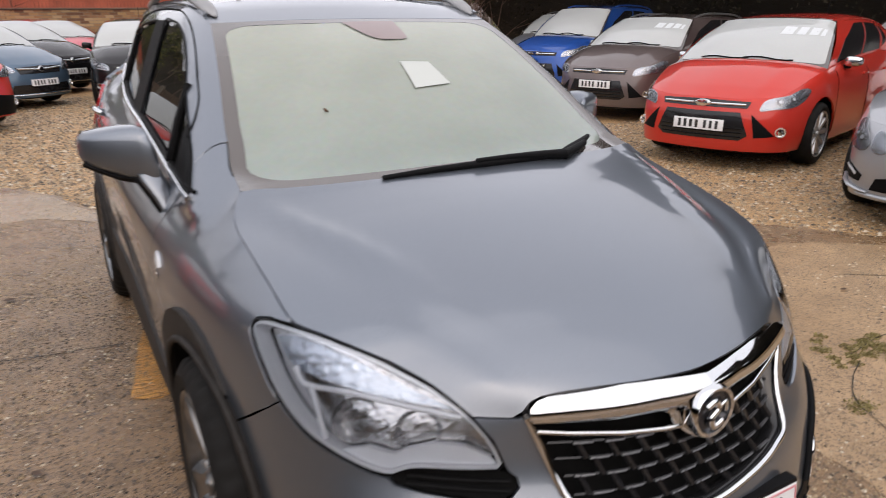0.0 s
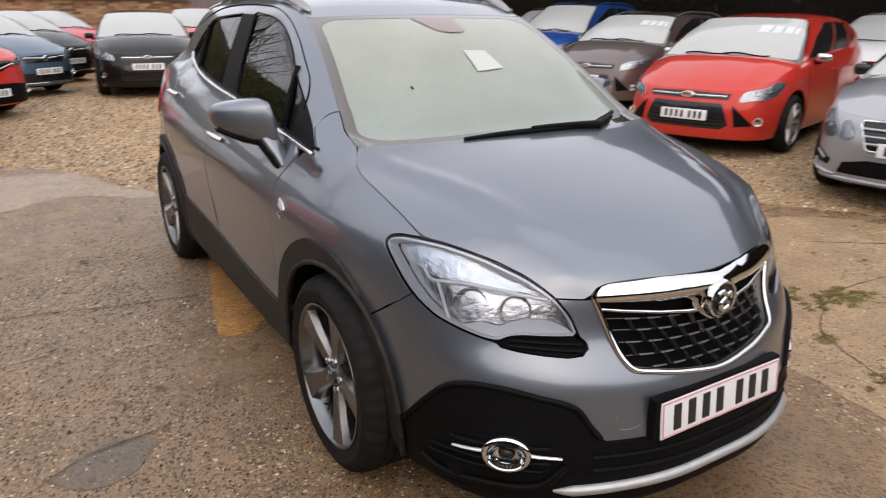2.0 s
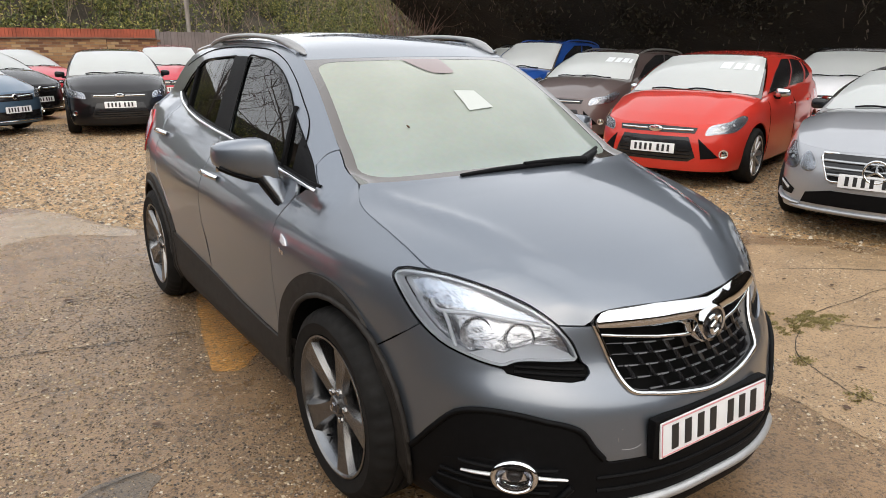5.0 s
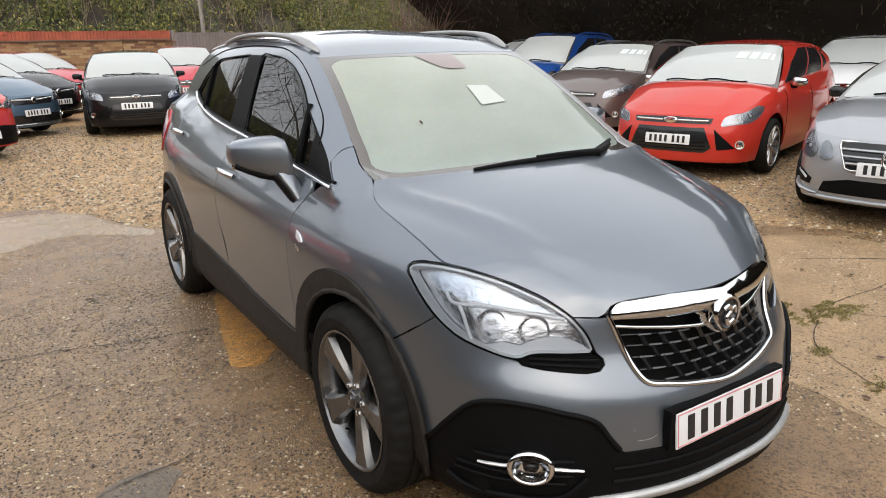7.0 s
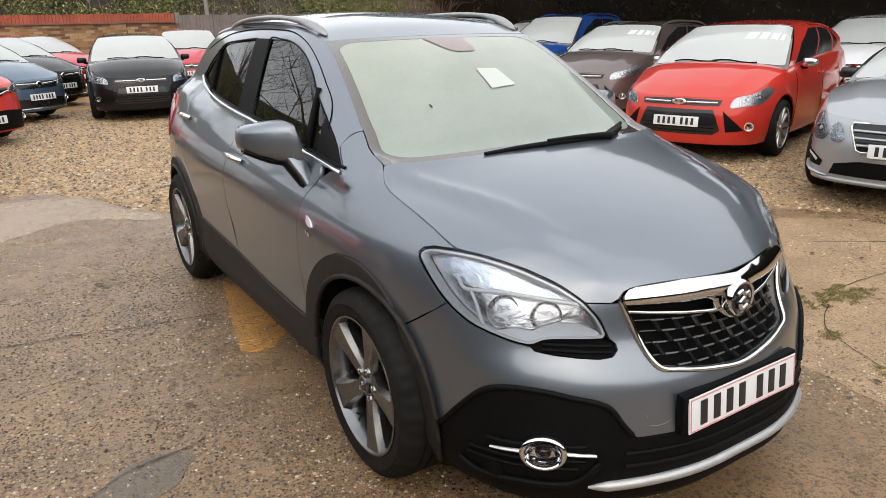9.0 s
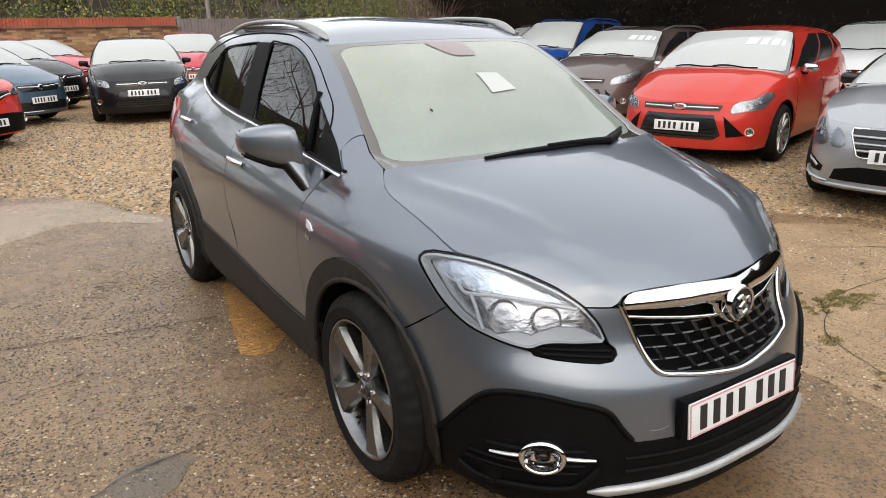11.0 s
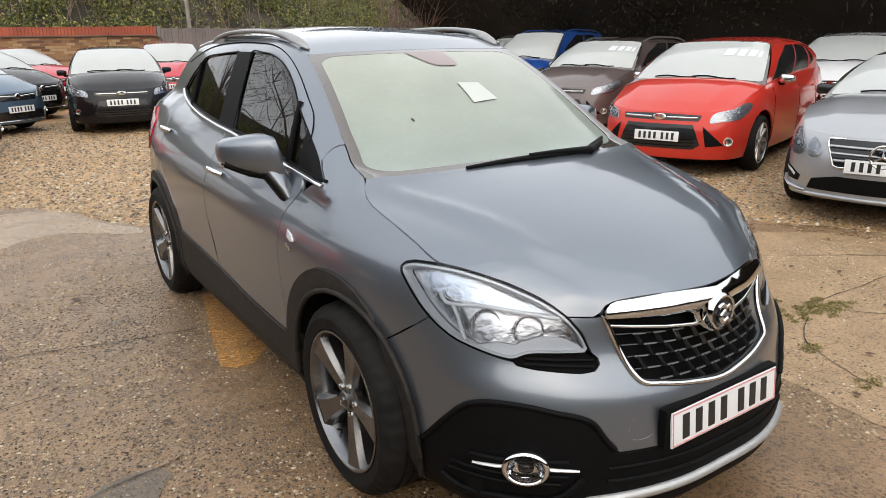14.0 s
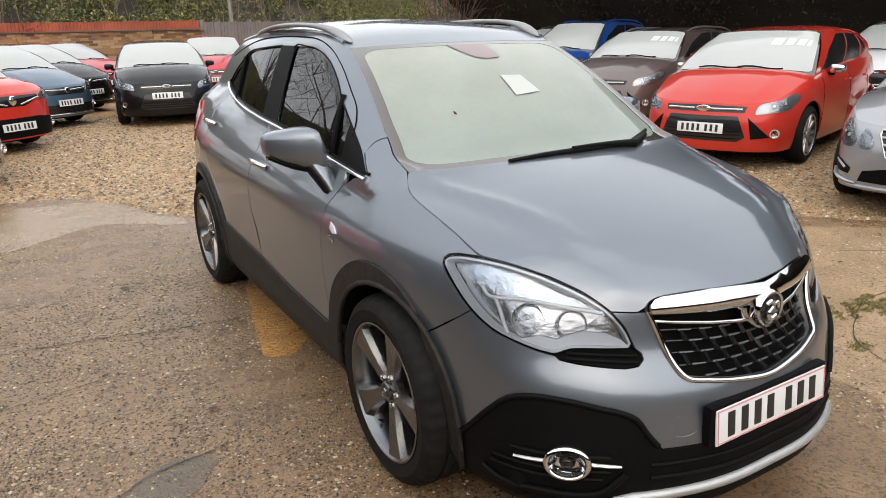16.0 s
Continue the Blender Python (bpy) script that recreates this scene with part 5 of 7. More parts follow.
# ---- walls and fences ----
BRICK = textured("yellow_stock_brick", (0.3, 0.19, 0.10), 0.85, 60, 0.004, 0.25)
_g = BRICK.node_tree.nodes.new("ShaderNodeNewGeometry")
BRICK.node_tree.links.new(ramp(BRICK, _g.outputs["Random Per Island"], [(0.0, (0.14, 0.07, 0.04)), (0.35, (0.27, 0.15, 0.075)), (0.7, (0.36, 0.23, 0.11)), (1.0, (0.42, 0.3, 0.17))]), bsdf(BRICK).inputs["Base Color"])
MORTAR = textured("mortar", (0.22, 0.19, 0.15), 0.9, 60, 0.004, 0.2)
TILE_RED = textured("red_coping", (0.30, 0.075, 0.04), 0.8, 50, 0.004, 0.25)
OLD_WOOD = textured("weathered_grey_wood", (0.20, 0.175, 0.17), 0.85, 40, 0.004, 0.2)
PALE_WOOD = textured("pale_weathered_wood", (0.3, 0.275, 0.25), 0.85, 40, 0.004, 0.2)
OLD_BROWN = textured("brown_fence_wood", (0.15, 0.11, 0.08), 0.85, 40, 0.004, 0.25)


def boxes(name, items, material, parent):
    """Many small boxes (centre, size) in one mesh, in the parent's frame."""
    base = np.array([(x, y, z) for x in (-0.5, 0.5) for y in (-0.5, 0.5) for z in (-0.5, 0.5)])
    quad = [(0, 1, 3, 2), (4, 6, 7, 5), (0, 4, 5, 1), (2, 3, 7, 6), (0, 2, 6, 4), (1, 5, 7, 3)]
    vs, fs = [], []
    for c, s in items:
        o = len(vs)
        vs += (base * np.array(s) + np.array(c)).tolist()
        fs += [tuple(o + i for i in q) for q in quad]
    me = bpy.data.meshes.new(name)
    me.from_pydata(vs, [], fs)
    return part(name, me, material, parent)


def stretch(a, b):
    d = Vector((b[0] - a[0], b[1] - a[1]))
    return pose(a[0], a[1], 0, 0, 0, math.degrees(math.atan2(d.y, d.x))), d.length


rw = random.Random(9)
m, L = stretch((-2.3, 22.0), (3.55, 22.4))
wall = tagged(box_part("wall_back", (L, 0.2, 1.75), (L / 2, 0.02, 0.875), MORTAR, None), "yellow brick yard wall with a red coping course", "wall", kind="structure")
wall.matrix_world = m
items = []
for r in range(23):
    x = -0.11 * (r % 2)
    while x < L:
        items.append(((x + 0.11, -0.085 + rw.uniform(-0.003, 0.003), 0.045 + r * 0.075), (0.212, 0.03, 0.065)))
        x += 0.222
tagged(boxes("brickwork", items, BRICK, wall), kind="stuff")
boxes("coping_ledge", [((L / 2, -0.02, 1.765), (L, 0.3, 0.03))], OLD_BROWN, wall)
tagged(boxes("coping", [((0.045 + k * 0.09, -0.01 + rw.uniform(-0.006, 0.006), 1.90 + rw.uniform(-0.008, 0.008)), (0.083, 0.16, 0.24)) for k in range(int(L / 0.09))], TILE_RED, wall), kind="stuff")


def fence(label, a, b, h, material, posts, board=0.125, post_mat=None):
    m, L = stretch(a, b)
    fe = thing("fence", label, "fence", m)
    n = max(1, round(L / posts))
    it = []
    for k in range(n):
        x0, x1 = L * k / n, L * (k + 1) / n
        x = x0 + 0.05
        while x < x1 - 0.03:
            it.append(((x + board / 2, rw.uniform(-0.006, 0.006), h / 2 + rw.uniform(-0.012, 0.012)), (board - 0.008, 0.022, h - 0.06)))
            x += board
    tagged(boxes("boarding", it, material, fe), kind="stuff")
    for k in range(n + 1):
        box_part("fence_post", (0.1, 0.1, h + 0.06), (L * k / n, -0.01 if post_mat else 0.05, h / 2 + 0.01), post_mat or material, fe, 0.01)
    for z in (0.35, h - 0.3):
        box_part("fence_rail", (L, 0.04, 0.07), (L / 2, 0.04, z), material, fe, 0.005)
    return fe


fence("weathered grey close-board fence beyond the brick wall", (3.65, 22.4), (17.5, 27.5), 2.0, OLD_WOOD, 1.83)
fence("brown panel fence with pale concrete posts", (-8.4, 19.5), (-2.45, 21.9), 2.05, OLD_BROWN, 1.83, 0.15, MORTAR)
pole = thing("utility_pole", "weathered grey timber pole behind the fence", "pole", pose(4.75, 23.0, 0))
tube_part("shaft", [(0, 0, 0), (0, 0, 4), (0.03, 0, 8)], [0.12, 0.11, 0.09], PALE_WOOD, pole, 14)


def bare_tree(at, seed, h):
    """A leafless tree: tapered trunk and a crown of forking limbs."""
    t = thing("tree", "tall leafless winter tree at the edge of the yard", "tree", pose(*at), "bare trees round the yard")
    tube_part("trunk", [(0, 0, -0.1), (0.05, 0.02, h * 0.15), (-0.03, 0.05, h * 0.32), (0.05, 0, h * 0.5)], [0.17, 0.13, 0.1, 0.05], BARK_DARK, t, 10)
    rng = random.Random(seed)
    roots = [(0.03 * rng.gauss(0, 1), 0.03 * rng.gauss(0, 1), h * rng.uniform(0.2, 0.5)) for _ in range(15)]
    part("crown", twigs("crown", roots, seed, h * 0.46, 0.8, 0.042, 5), BARK_DARK, t)
    return t


# the tree at (9, -17) is unseen, added to darken reflections
for k, (x, y, h) in enumerate([(-6.4, 15.2, 9), (-5.2, 23.5, 11), (-8.5, 11.5, 9), (9, -17, 8), (-13, 22, 12), (15, 24, 9), (-4.3, 18.8, 9), (-7.6, 18.4, 10)]):
    bare_tree((x, y, 0), 50 + k, h)


def moss_tuft(x, y, r, n, seed):
    pts = [(x + random.Random(seed + k).gauss(0, r), y + random.Random(seed * 7 + k).gauss(0, r * 0.6), 0.005, 0.035, 0.006) for k in range(22)]
    blades("moss", "moss and weeds growing in a concrete crack", "moss", pts, n, (0.007, 0.02), MOSS_BLADE, seed, 0.3)


MOSS_BLADE = leafy("moss_blade", [(0.0, (0.13, 0.11, 0.04)), (0.6, (0.24, 0.20, 0.075)), (1.0, (0.36, 0.30, 0.15))], 0.8)
moss_tuft(2.1, 0.88, 0.14, 1500, 61)
moss_tuft(2.25, 0.80, 0.10, 800, 62)
moss_tuft(1.61, 0.56, 0.035, 250, 63)
moss_tuft(1.47, 0.2, 0.05, 200, 64)


def fallen_leaf(x, y, a, s):
    bm = bmesh.new()
    rows = []
    for i in range(7):
        f = i / 6
        w = s * 0.3 * math.sin(math.pi * min(0.97, f + 0.03)) ** 0.8
        rows.append([bm.verts.new((s * (f - 0.5), k * w, 0.006 + 0.35 * abs(k) * w + 0.25 * s * (f - 0.5) ** 2)) for k in (-1, -0.4, 0.4, 1)])
    for p, q in zip(rows, rows[1:]):
        for k in range(3):
            bm.faces.new((p[k], p[k + 1], q[k + 1], q[k]))
    ob = part("fallen_leaf", bm, DEAD_LEAF, None)
    ob.matrix_world = pose(x, y, 0.004, 0, 0, a)
    tagged(ob, "curled dead brown leaf lying on concrete", "leaf", "fallen leaves")
    smooth(ob.data, 60)


for k, (x, y) in enumerate([(-1.4, 3.64), (-1.66, 2.36), (1.28, 0.18), (1.75, 0.35), (2.5, 0.62), (2.9, 1.1), (3.3, 0.6), (-1.05, 4.6), (-1.3, 1.75), (2.75, 1.35), (3.6, 1.55), (-0.35, 5.0)]):
    fallen_leaf(x, y, 40 * k, 0.07 if k == 0 else 0.045)

# plan curve and inward offsets of the grey car's skin
MPLAN = [(0, 0.045), (0.2, 0.06), (0.4, 0.125), (0.55, 0.205), (0.68, 0.315), (0.765, 0.475), (0.815, 0.7), (0.853, 1.05), (0.872, 1.5), (0.873, 2.3), (0.865, 3.0), (0.845, 3.55), (0.79, 3.92), (0.66, 4.14), (0.4, 4.25), (0, 4.278)]
MSTATIONS = [
    ((0, 0.045), [(0.13, 0.10), (0.17, 0.0), (0.2, -0.045), (0.3, -0.05), (0.4, -0.045), (0.5, -0.03), (0.555, -0.02), (0.585, 0.004), (0.68, 0.022), (0.8, 0.042), (0.92, 0.1)]),
    ((0.4, 0.125), [(0.13, 0.06), (0.17, -0.02), (0.2, -0.06), (0.3, -0.06), (0.4, -0.055), (0.5, -0.04), (0.56, -0.028), (0.60, -0.006), (0.64, 0.026), (0.69, 0.046), (0.8, 0.066), (0.92, 0.14)]),
    ((0.62, 0.255), [(0.13, 0.06), (0.2, -0.02), (0.3, -0.04), (0.4, -0.036), (0.5, -0.03), (0.57, -0.02), (0.62, -0.002), (0.66, 0.02), (0.70, 0.032), (0.79, 0.066), (0.885, 0.14), (1.0, 0.24)]),
    ((0.77, 0.5), [(0.13, 0.1), (0.2, 0.03), (0.3, 0.0), (0.45, -0.01), (0.58, -0.008), (0.68, 0.002), (0.76, 0.014), (0.86, 0.036), (0.92, 0.066), (0.97, 0.114), (1.06, 0.202)]),
    ((0.845, 0.95), [(0.13, 0.1), (0.22, 0.03), (0.3, 0.0), (0.5, -0.006), (0.75, -0.004), (0.88, 0.018), (0.96, 0.061), (1.02, 0.112), (1.08, 0.172), (1.2, 0.282)]),
    ((0.868, 1.35), [(0.13, 0.12), (0.22, 0.06), (0.3, 0.02), (0.42, 0.016), (0.55, 0.010), (0.72, 0.0), (0.82, 0.0), (0.87, 0.010), (0.95, 0.041), (1.02, 0.09), (1.08, 0.13), (1.25, 0.21)]),
    ((0.873, 2.3), [(0.13, 0.12), (0.22, 0.06), (0.3, 0.02), (0.42, 0.032), (0.55, 0.028), (0.7, 0.012), (0.82, 0.0), (0.87, 0.001), (0.96, 0.026), (1.06, 0.078), (1.12, 0.112), (1.3, 0.19)]),
    ((0.858, 3.25), [(0.13, 0.12), (0.22, 0.05), (0.35, 0.008), (0.55, 0.004), (0.75, -0.004), (0.9, 0.0), (0.97, 0.016), (1.08, 0.062), (1.2, 0.13), (1.28, 0.18), (1.35, 0.22)]),
    ((0.79, 3.92), [(0.13, 0.12), (0.25, 0.03), (0.45, 0.0), (0.7, 0.0), (0.95, 0.02), (1.1, 0.06), (1.3, 0.15)]),
    ((0, 4.278), [(0.13, 0.14), (0.25, 0.03), (0.45, 0.0), (0.7, 0.03), (0.95, 0.07), (1.1, 0.1), (1.3, 0.18)]),
]


def mirror_half(half):
    """A curve from one side to the other, from its right half that ends on the middle line."""
    h = [tuple(p) for p in half]
    return h + [(-s, z) for s, z in reversed(h[:-1])]


def bumper_cut(half):
    """The outline of the painted bumper: its upper middle is cut away by the grille opening."""
    hole = [(0.40, 0.77), (0.385, 0.738), (0.324, 0.621), (0.30, 0.596), (0.24, 0.583), (0.118, 0.563), (0, 0.549)]
    h = list(reversed(hole)) + [(0.413, 0.784), (0.42, 0.782), (0.463, 0.784), (0.515, 0.787)] + [tuple(p) for p in half[9:]]
    h = [tuple(p) for p in h]
    return np.array(h + [(-s, z) for s, z in reversed(h[1:-1])])


SUV_LAMP = [(1.1, 0.879), (1.102, 0.895), (1.089, 0.907), (1.054, 0.916), (0.979, 0.919), (0.899, 0.914), (0.821, 0.899), (0.708, 0.873), (0.61, 0.841), (0.551, 0.81), (0.517, 0.787), (0.474, 0.741), (0.446, 0.681),
            (0.529, 0.684), (0.614, 0.689), (0.648, 0.687), (0.684, 0.674), (0.732, 0.682), (0.803, 0.70), (0.877, 0.721), (0.938, 0.752), (0.994, 0.79), (1.056, 0.842)]
SUV_VENT = [(0.673, 0.678), (0.648, 0.684), (0.614, 0.686), (0.529, 0.681), (0.448, 0.677), (0.429, 0.665), (0.426, 0.651), (0.443, 0.638), (0.482, 0.635), (0.549, 0.642), (0.615, 0.651), (0.673, 0.663), (0.683, 0.670)]
SUV_NOSE_EDGE = [(0.517, 0.789), (0.463, 0.786), (0.42, 0.784), (0.409, 0.803), (0.388, 0.816), (0.36, 0.823), (0.244, 0.831), (0.135, 0.830), (0.0, 0.826)]
SUV_CLAD_EDGE = [(1.065, 0.36), (1.04, 0.350), (1.0, 0.356), (0.966, 0.383), (0.889, 0.469), (0.813, 0.54), (0.744, 0.56), (0.653, 0.555), (0.561, 0.535), (0.5, 0.52), (0.462, 0.5),
                 (0.431, 0.454), (0.401, 0.417), (0.385, 0.404), (0.25, 0.403), (0.0, 0.405)]
SUV_ARCH = [(1.159, 0.640), (1.191, 0.696), (1.228, 0.732), (1.306, 0.775), (1.394, 0.797), (1.489, 0.799), (1.566, 0.784), (1.649, 0.744), (1.73, 0.682), (1.805, 0.599), (1.855, 0.503), (1.88, 0.425)]
SUV_ARCH = [tuple(p) for p in spline(SUV_ARCH, 4)]
SUV_CLAD_EDGE = [tuple(p) for p in spline(SUV_CLAD_EDGE[:13], 3)] + SUV_CLAD_EDGE[13:]
SUV_SEAM = [(0.975, 0.924), (1.087, 0.961), (1.202, 0.992), (1.292, 1.012), (1.368, 1.029), (1.417, 1.046), (1.458, 1.070), (1.479, 1.093)]
SUV_BELT = [(1.156, 1.052), (1.56, 1.086), (2.14, 1.134), (2.45, 1.152), (2.968, 1.194), (3.31, 1.243), (3.41, 1.277)]
# where the wing ends at the foot of the windscreen pillar, and the windscreen's edge: y, z
SUV_WING_TOP = [(1.25, 1.052), (1.16, 1.062), (1.174, 1.080), (1.216, 1.110), (1.250, 1.140), (1.249, 1.163), (1.245, 1.177), (1.236, 1.185), (1.225, 1.188), (1.191, 1.165), (1.154, 1.139), (1.118, 1.119), (1.08, 1.107)]


def suv():
    """The grey crossover in the middle of the yard, nose at the origin."""
    car = thing("suv", "grey metallic compact crossover with black lower cladding, standing on wet concrete", "car", pose(0, 0, 0))
    sk = Skirt(MPLAN, MSTATIONS, even=(7, 3))
    at = sk.at

    def out(s, z, d=0.0):
        """A point d metres proud of the skin."""
        n = (at(s, z + 0.004) - at(s, z - 0.004)).cross(at(s + 0.004, z) - at(s - 0.004, z)).normalized()
        return at(s, z) + n * d

    ye = lambda z: 1.076 + 1.662 * (z - 1.09) - 1.522 * (z - 1.09) ** 2 + 3.676 * (z - 1.09) ** 3

    def flank(y, z):
        q = min(max((z - 1.04) / 0.5, -0.2), 1.3)
        x = 0.785 - 0.17 * q - 0.03 * q * q
        if y > 2.4:
            x -= 0.045 * ((y - 2.4) / 0.85) ** 2 if y < 3.25 else 0.045 + 0.106 * (y - 3.25)
        t = 1 - (y - ye(z)) / 0.17
        if t > 0:
            x -= (0.061 + 0.075 * (1.5 - z)) * t * t
        if z > 1.5:
            x -= 0.9 * (z - 1.5) ** 2 * 6
        return Vector((-x, y, z))
    by = lambda y: float(np.interp(y, [p[0] for p in SUV_BELT], [p[1] for p in SUV_BELT]))

    def skin(s, z):
        """The body skin, which runs into the glasshouse flank below the waistline."""
        p = at(s, z)
        zb = by(p.y)
        f = min(max((z - zb + 0.10) / 0.10, 0.0), 1.0)
        g = min(max((p.y - 0.98) / 0.16, 0.0), 1.0)
        g = g * g * (3 - 2 * g) * min(max((4.22 - p.y) / 0.3, 0.0), 1.0)
        f = f * f * (3 - 2 * f) * g
        if f > 0:
            q = flank(p.y, z)
            p.x = p.x * (1 - f) + (q.x if s >= 0 else -q.x) * f
        return p

    frame_skin = lambda y, z: skin(sk.sy(y, z), z) if z < by(y) and y > 3.0 else flank(y, z)
    # dark shell behind all gaps
    S = sk.total
    shell = [(0, 0.2), (0.99, 0.2), (0.99, 0.5)] + [(1.38 - 0.4 * math.cos(radians(a)), 0.4 + 0.4 * math.sin(radians(a))) for a in range(15, 180, 15)] + [(1.8, 0.3), (3.5, 0.3)]
    shell += [(3.93 - 0.4 * math.cos(radians(a)), 0.4 + 0.4 * math.sin(radians(a))) for a in range(15, 180, 15)] + [(4.4, 0.25), (S, 0.25), (S, 1.0), (4.2, 1.12), (3.6, 1.1), (1.75, 1.0), (1.3, 0.95), (1.0, 0.88), (0.7, 0.8), (0.4, 0.72), (0, 0.7)]
    both("inner_shell", DARK, car, at, np.array(shell), step=0.09, thick=0, lift=-0.09)
    box_part("floor_pan", (1.46, 3.6, 0.1), (0, 2.1, 0.27), DARK, car, 0.03)

    # bonnet
    edge = resample([out(s, z) for s, z in [(0.517, 0.789), (0.551, 0.812), (0.61, 0.843), (0.708, 0.875), (0.821, 0.901), (0.899, 0.916), (0.945, 0.921)] + list(map(tuple, spline(SUV_SEAM, 5)))], 40)
    nose = resample([out(s, z) for s, z in spline(mirror_half(SUV_NOSE_EDGE), 5)], 41)
    cowl = resample(spline(mirrored([tuple(edge[-1]), (-0.45, 0.945, 1.101), (0, 0.90, 1.107)]), 8), 41)

    base = coons(nose, cowl, edge, edge * np.array([-1, 1, 1]))

    def bonnet(u, v):
        """Plan from the edges; height from a smooth middle line that falls off towards the edges, with a ridge on either side."""
        p = base(u, v)
        t, w = min(max(v, 0.0), 1.0), min(abs(2 * u - 1), 1.0)
        zc = float(pchip([0, 0.12, 0.3, 0.55, 0.8, 1.0], [0.828, 0.888, 0.952, 1.024, 1.079, 1.107], t))
        i = t * (len(edge) - 1)
        k = min(int(i), len(edge) - 2)
        ze = edge[k][2] + (edge[k + 1][2] - edge[k][2]) * (i - k)
        pw = 2.1 + 3.2 * max(0.0, 1 - t / 0.25) ** 2 + 0.8 * max(0.0, (t - 0.8) / 0.2)
        wc = 0.62 + 0.33 * max(0.0, (t - 0.45) / 0.55) ** 1.4
        fade = min(1.0, max(0.0, (t - 0.12) / 0.45))
        ridge = fade * (0.010 * math.exp(-((w - wc) / 0.055) ** 2) - 0.007 * math.exp(-((w - wc - 0.12) / 0.075) ** 2)) * min(1.0, 6 * (1 - w))
        k = max(0.0, 1 - t / 0.08)
        p.z = (zc + (ze - zc) * w ** pw + ridge) * (1 - k) + p.z * k
        return p
    panel("bonnet", GREY_PAINT, car, bonnet, SQUARE, step=0.025, thick=0.02, gap=0.0015)

    # front bumper: painted upper, black lower
    lamp = np.array(SUV_LAMP)
    lamp = np.stack([0.78 * lamp + 0.22 * np.roll(lamp, -1, axis=0), 0.22 * lamp + 0.78 * np.roll(lamp, -1, axis=0)], 1).reshape(-1, 2)
    lamp = shrink(lamp, -0.002)
    half = list(reversed(SUV_NOSE_EDGE)) + [(0.474, 0.741), (0.446, 0.681), (0.428, 0.667), (0.424, 0.651), (0.441, 0.636), (0.482, 0.633), (0.549, 0.640), (0.615, 0.649), (0.673, 0.661), (0.684, 0.672)] + SUV_LAMP[17:21] + [(0.964, 0.768)]
    half += [(1.062, 0.70), (1.159, 0.638), (1.119, 0.575), (1.09, 0.50), (1.064, 0.428)] + SUV_CLAD_EDGE
    grille = mirror_loop([(0, 0.829), (0.218, 0.833), (0.378, 0.824), (0.402, 0.812), (0.408, 0.79), (0.385, 0.738), (0.324, 0.621), (0.30, 0.598), (0.24, 0.586), (0.118, 0.566), (0, 0.552)])
    panel("front_bumper", GREY_PAINT, car, at, bumper_cut(half), step=0.022, thick=0.02, gap=0.002, back=True)
    low = list(reversed(SUV_CLAD_EDGE)) + [(1.09, 0.30), (1.07, 0.2), (0.9, 0.17), (0.6, 0.165), (0, 0.165)]
    clad = panel("bumper_cladding", BLACK_PLASTIC, car, at, mirror_loop(low), step=0.03, thick=0.02, lift=0.004, gap=0.002, back=True, label="grained black plastic bumper cladding")
    tube_part("cladding_lip", [out(s, z, 0.006) for s, z in SUV_CLAD_EDGE[8:37]], 0.009, BLACK_PLASTIC, clad, 8)
    tube_part("cladding_lip", [(lambda p: (-p.x, p.y, p.z))(out(s, z, 0.006)) for s, z in SUV_CLAD_EDGE[8:37]], 0.009, BLACK_PLASTIC, clad, 8)
    for q in ([(0.345, 0.437), (0.325, 0.434), (0.30, 0.437), (0.285, 0.444)], [(0.355, 0.462), (0.357, 0.472)], [(0.34, 0.492), (0.343, 0.497)]):
        tube_part("paint_scratch", [out(u, v, 0.0005) for u, v in spline(q, 4)], 0.0009, SCRATCH, car, 5)
    # silver skid strip, lower intake slats
    ss_ = np.linspace(-0.52, 0.52, 41)
    tube_part("skid_strip", [out(q, 0.268 - 0.05 * q * q, 0.004) for q in ss_], list(0.0175 * np.clip((0.535 - abs(ss_)) / 0.06, 0.25, 1.0)), SKID, car, 14, flat=0.95, label="satin silver skid strip")
    for z in (0.32, 0.36):
        tube_part("intake_slat", [out(s, z, 0.004) for s in np.linspace(-0.42, 0.42, 19)], 0.007, BLACK_PLASTIC, car, 6)

    # fog lamps in their pockets
    for sg in (1, -1):
        pocket = [(0.904 * sg, 0.300), (0.866 * sg, 0.262), (0.714 * sg, 0.272), (0.553 * sg, 0.280), (0.49 * sg, 0.345), (0.508 * sg, 0.393), (0.744 * sg, 0.412), (0.85 * sg, 0.38)]
        pk = panel("fog_pocket", BLACK_PLASTIC, car, at, np.array(pocket), step=0.03, thick=0.006, lift=0.006, back=True)
        k = 1.0 if sg > 0 else 0.4
        for z, a, b in ((0.345, 0.53, 0.86), (0.32, 0.55, 0.87), (0.392, 0.53, 0.80)):
            tube_part("pocket_fin", [out(sg * s, z, 0.010 * k) for s in np.linspace(a, b, 8)], 0.006 * k, BLACK_PLASTIC, pk, 6)
        tube_part("pocket_lip", [out(sg * s, z, 0.012 * k) for s, z in spline([(0.90, 0.285), (0.84, 0.262), (0.714, 0.266), (0.56, 0.275), (0.49, 0.34)], 6)], 0.011 * k, BLACK_PLASTIC, pk, 8)
        fog = part("fog_lamp", bmesh.new(), None, car)
        c = out(sg * 0.645, 0.372, 0.016 * k)
        n = (out(sg * 0.645, 0.372, 0.1) - c).normalized()
        turn = Matrix.Translation(c) @ (n.to_track_quat("-Y", "Z")).to_matrix().to_4x4() @ Matrix.Diagonal((1.08, 0.8, 0.84, 1))
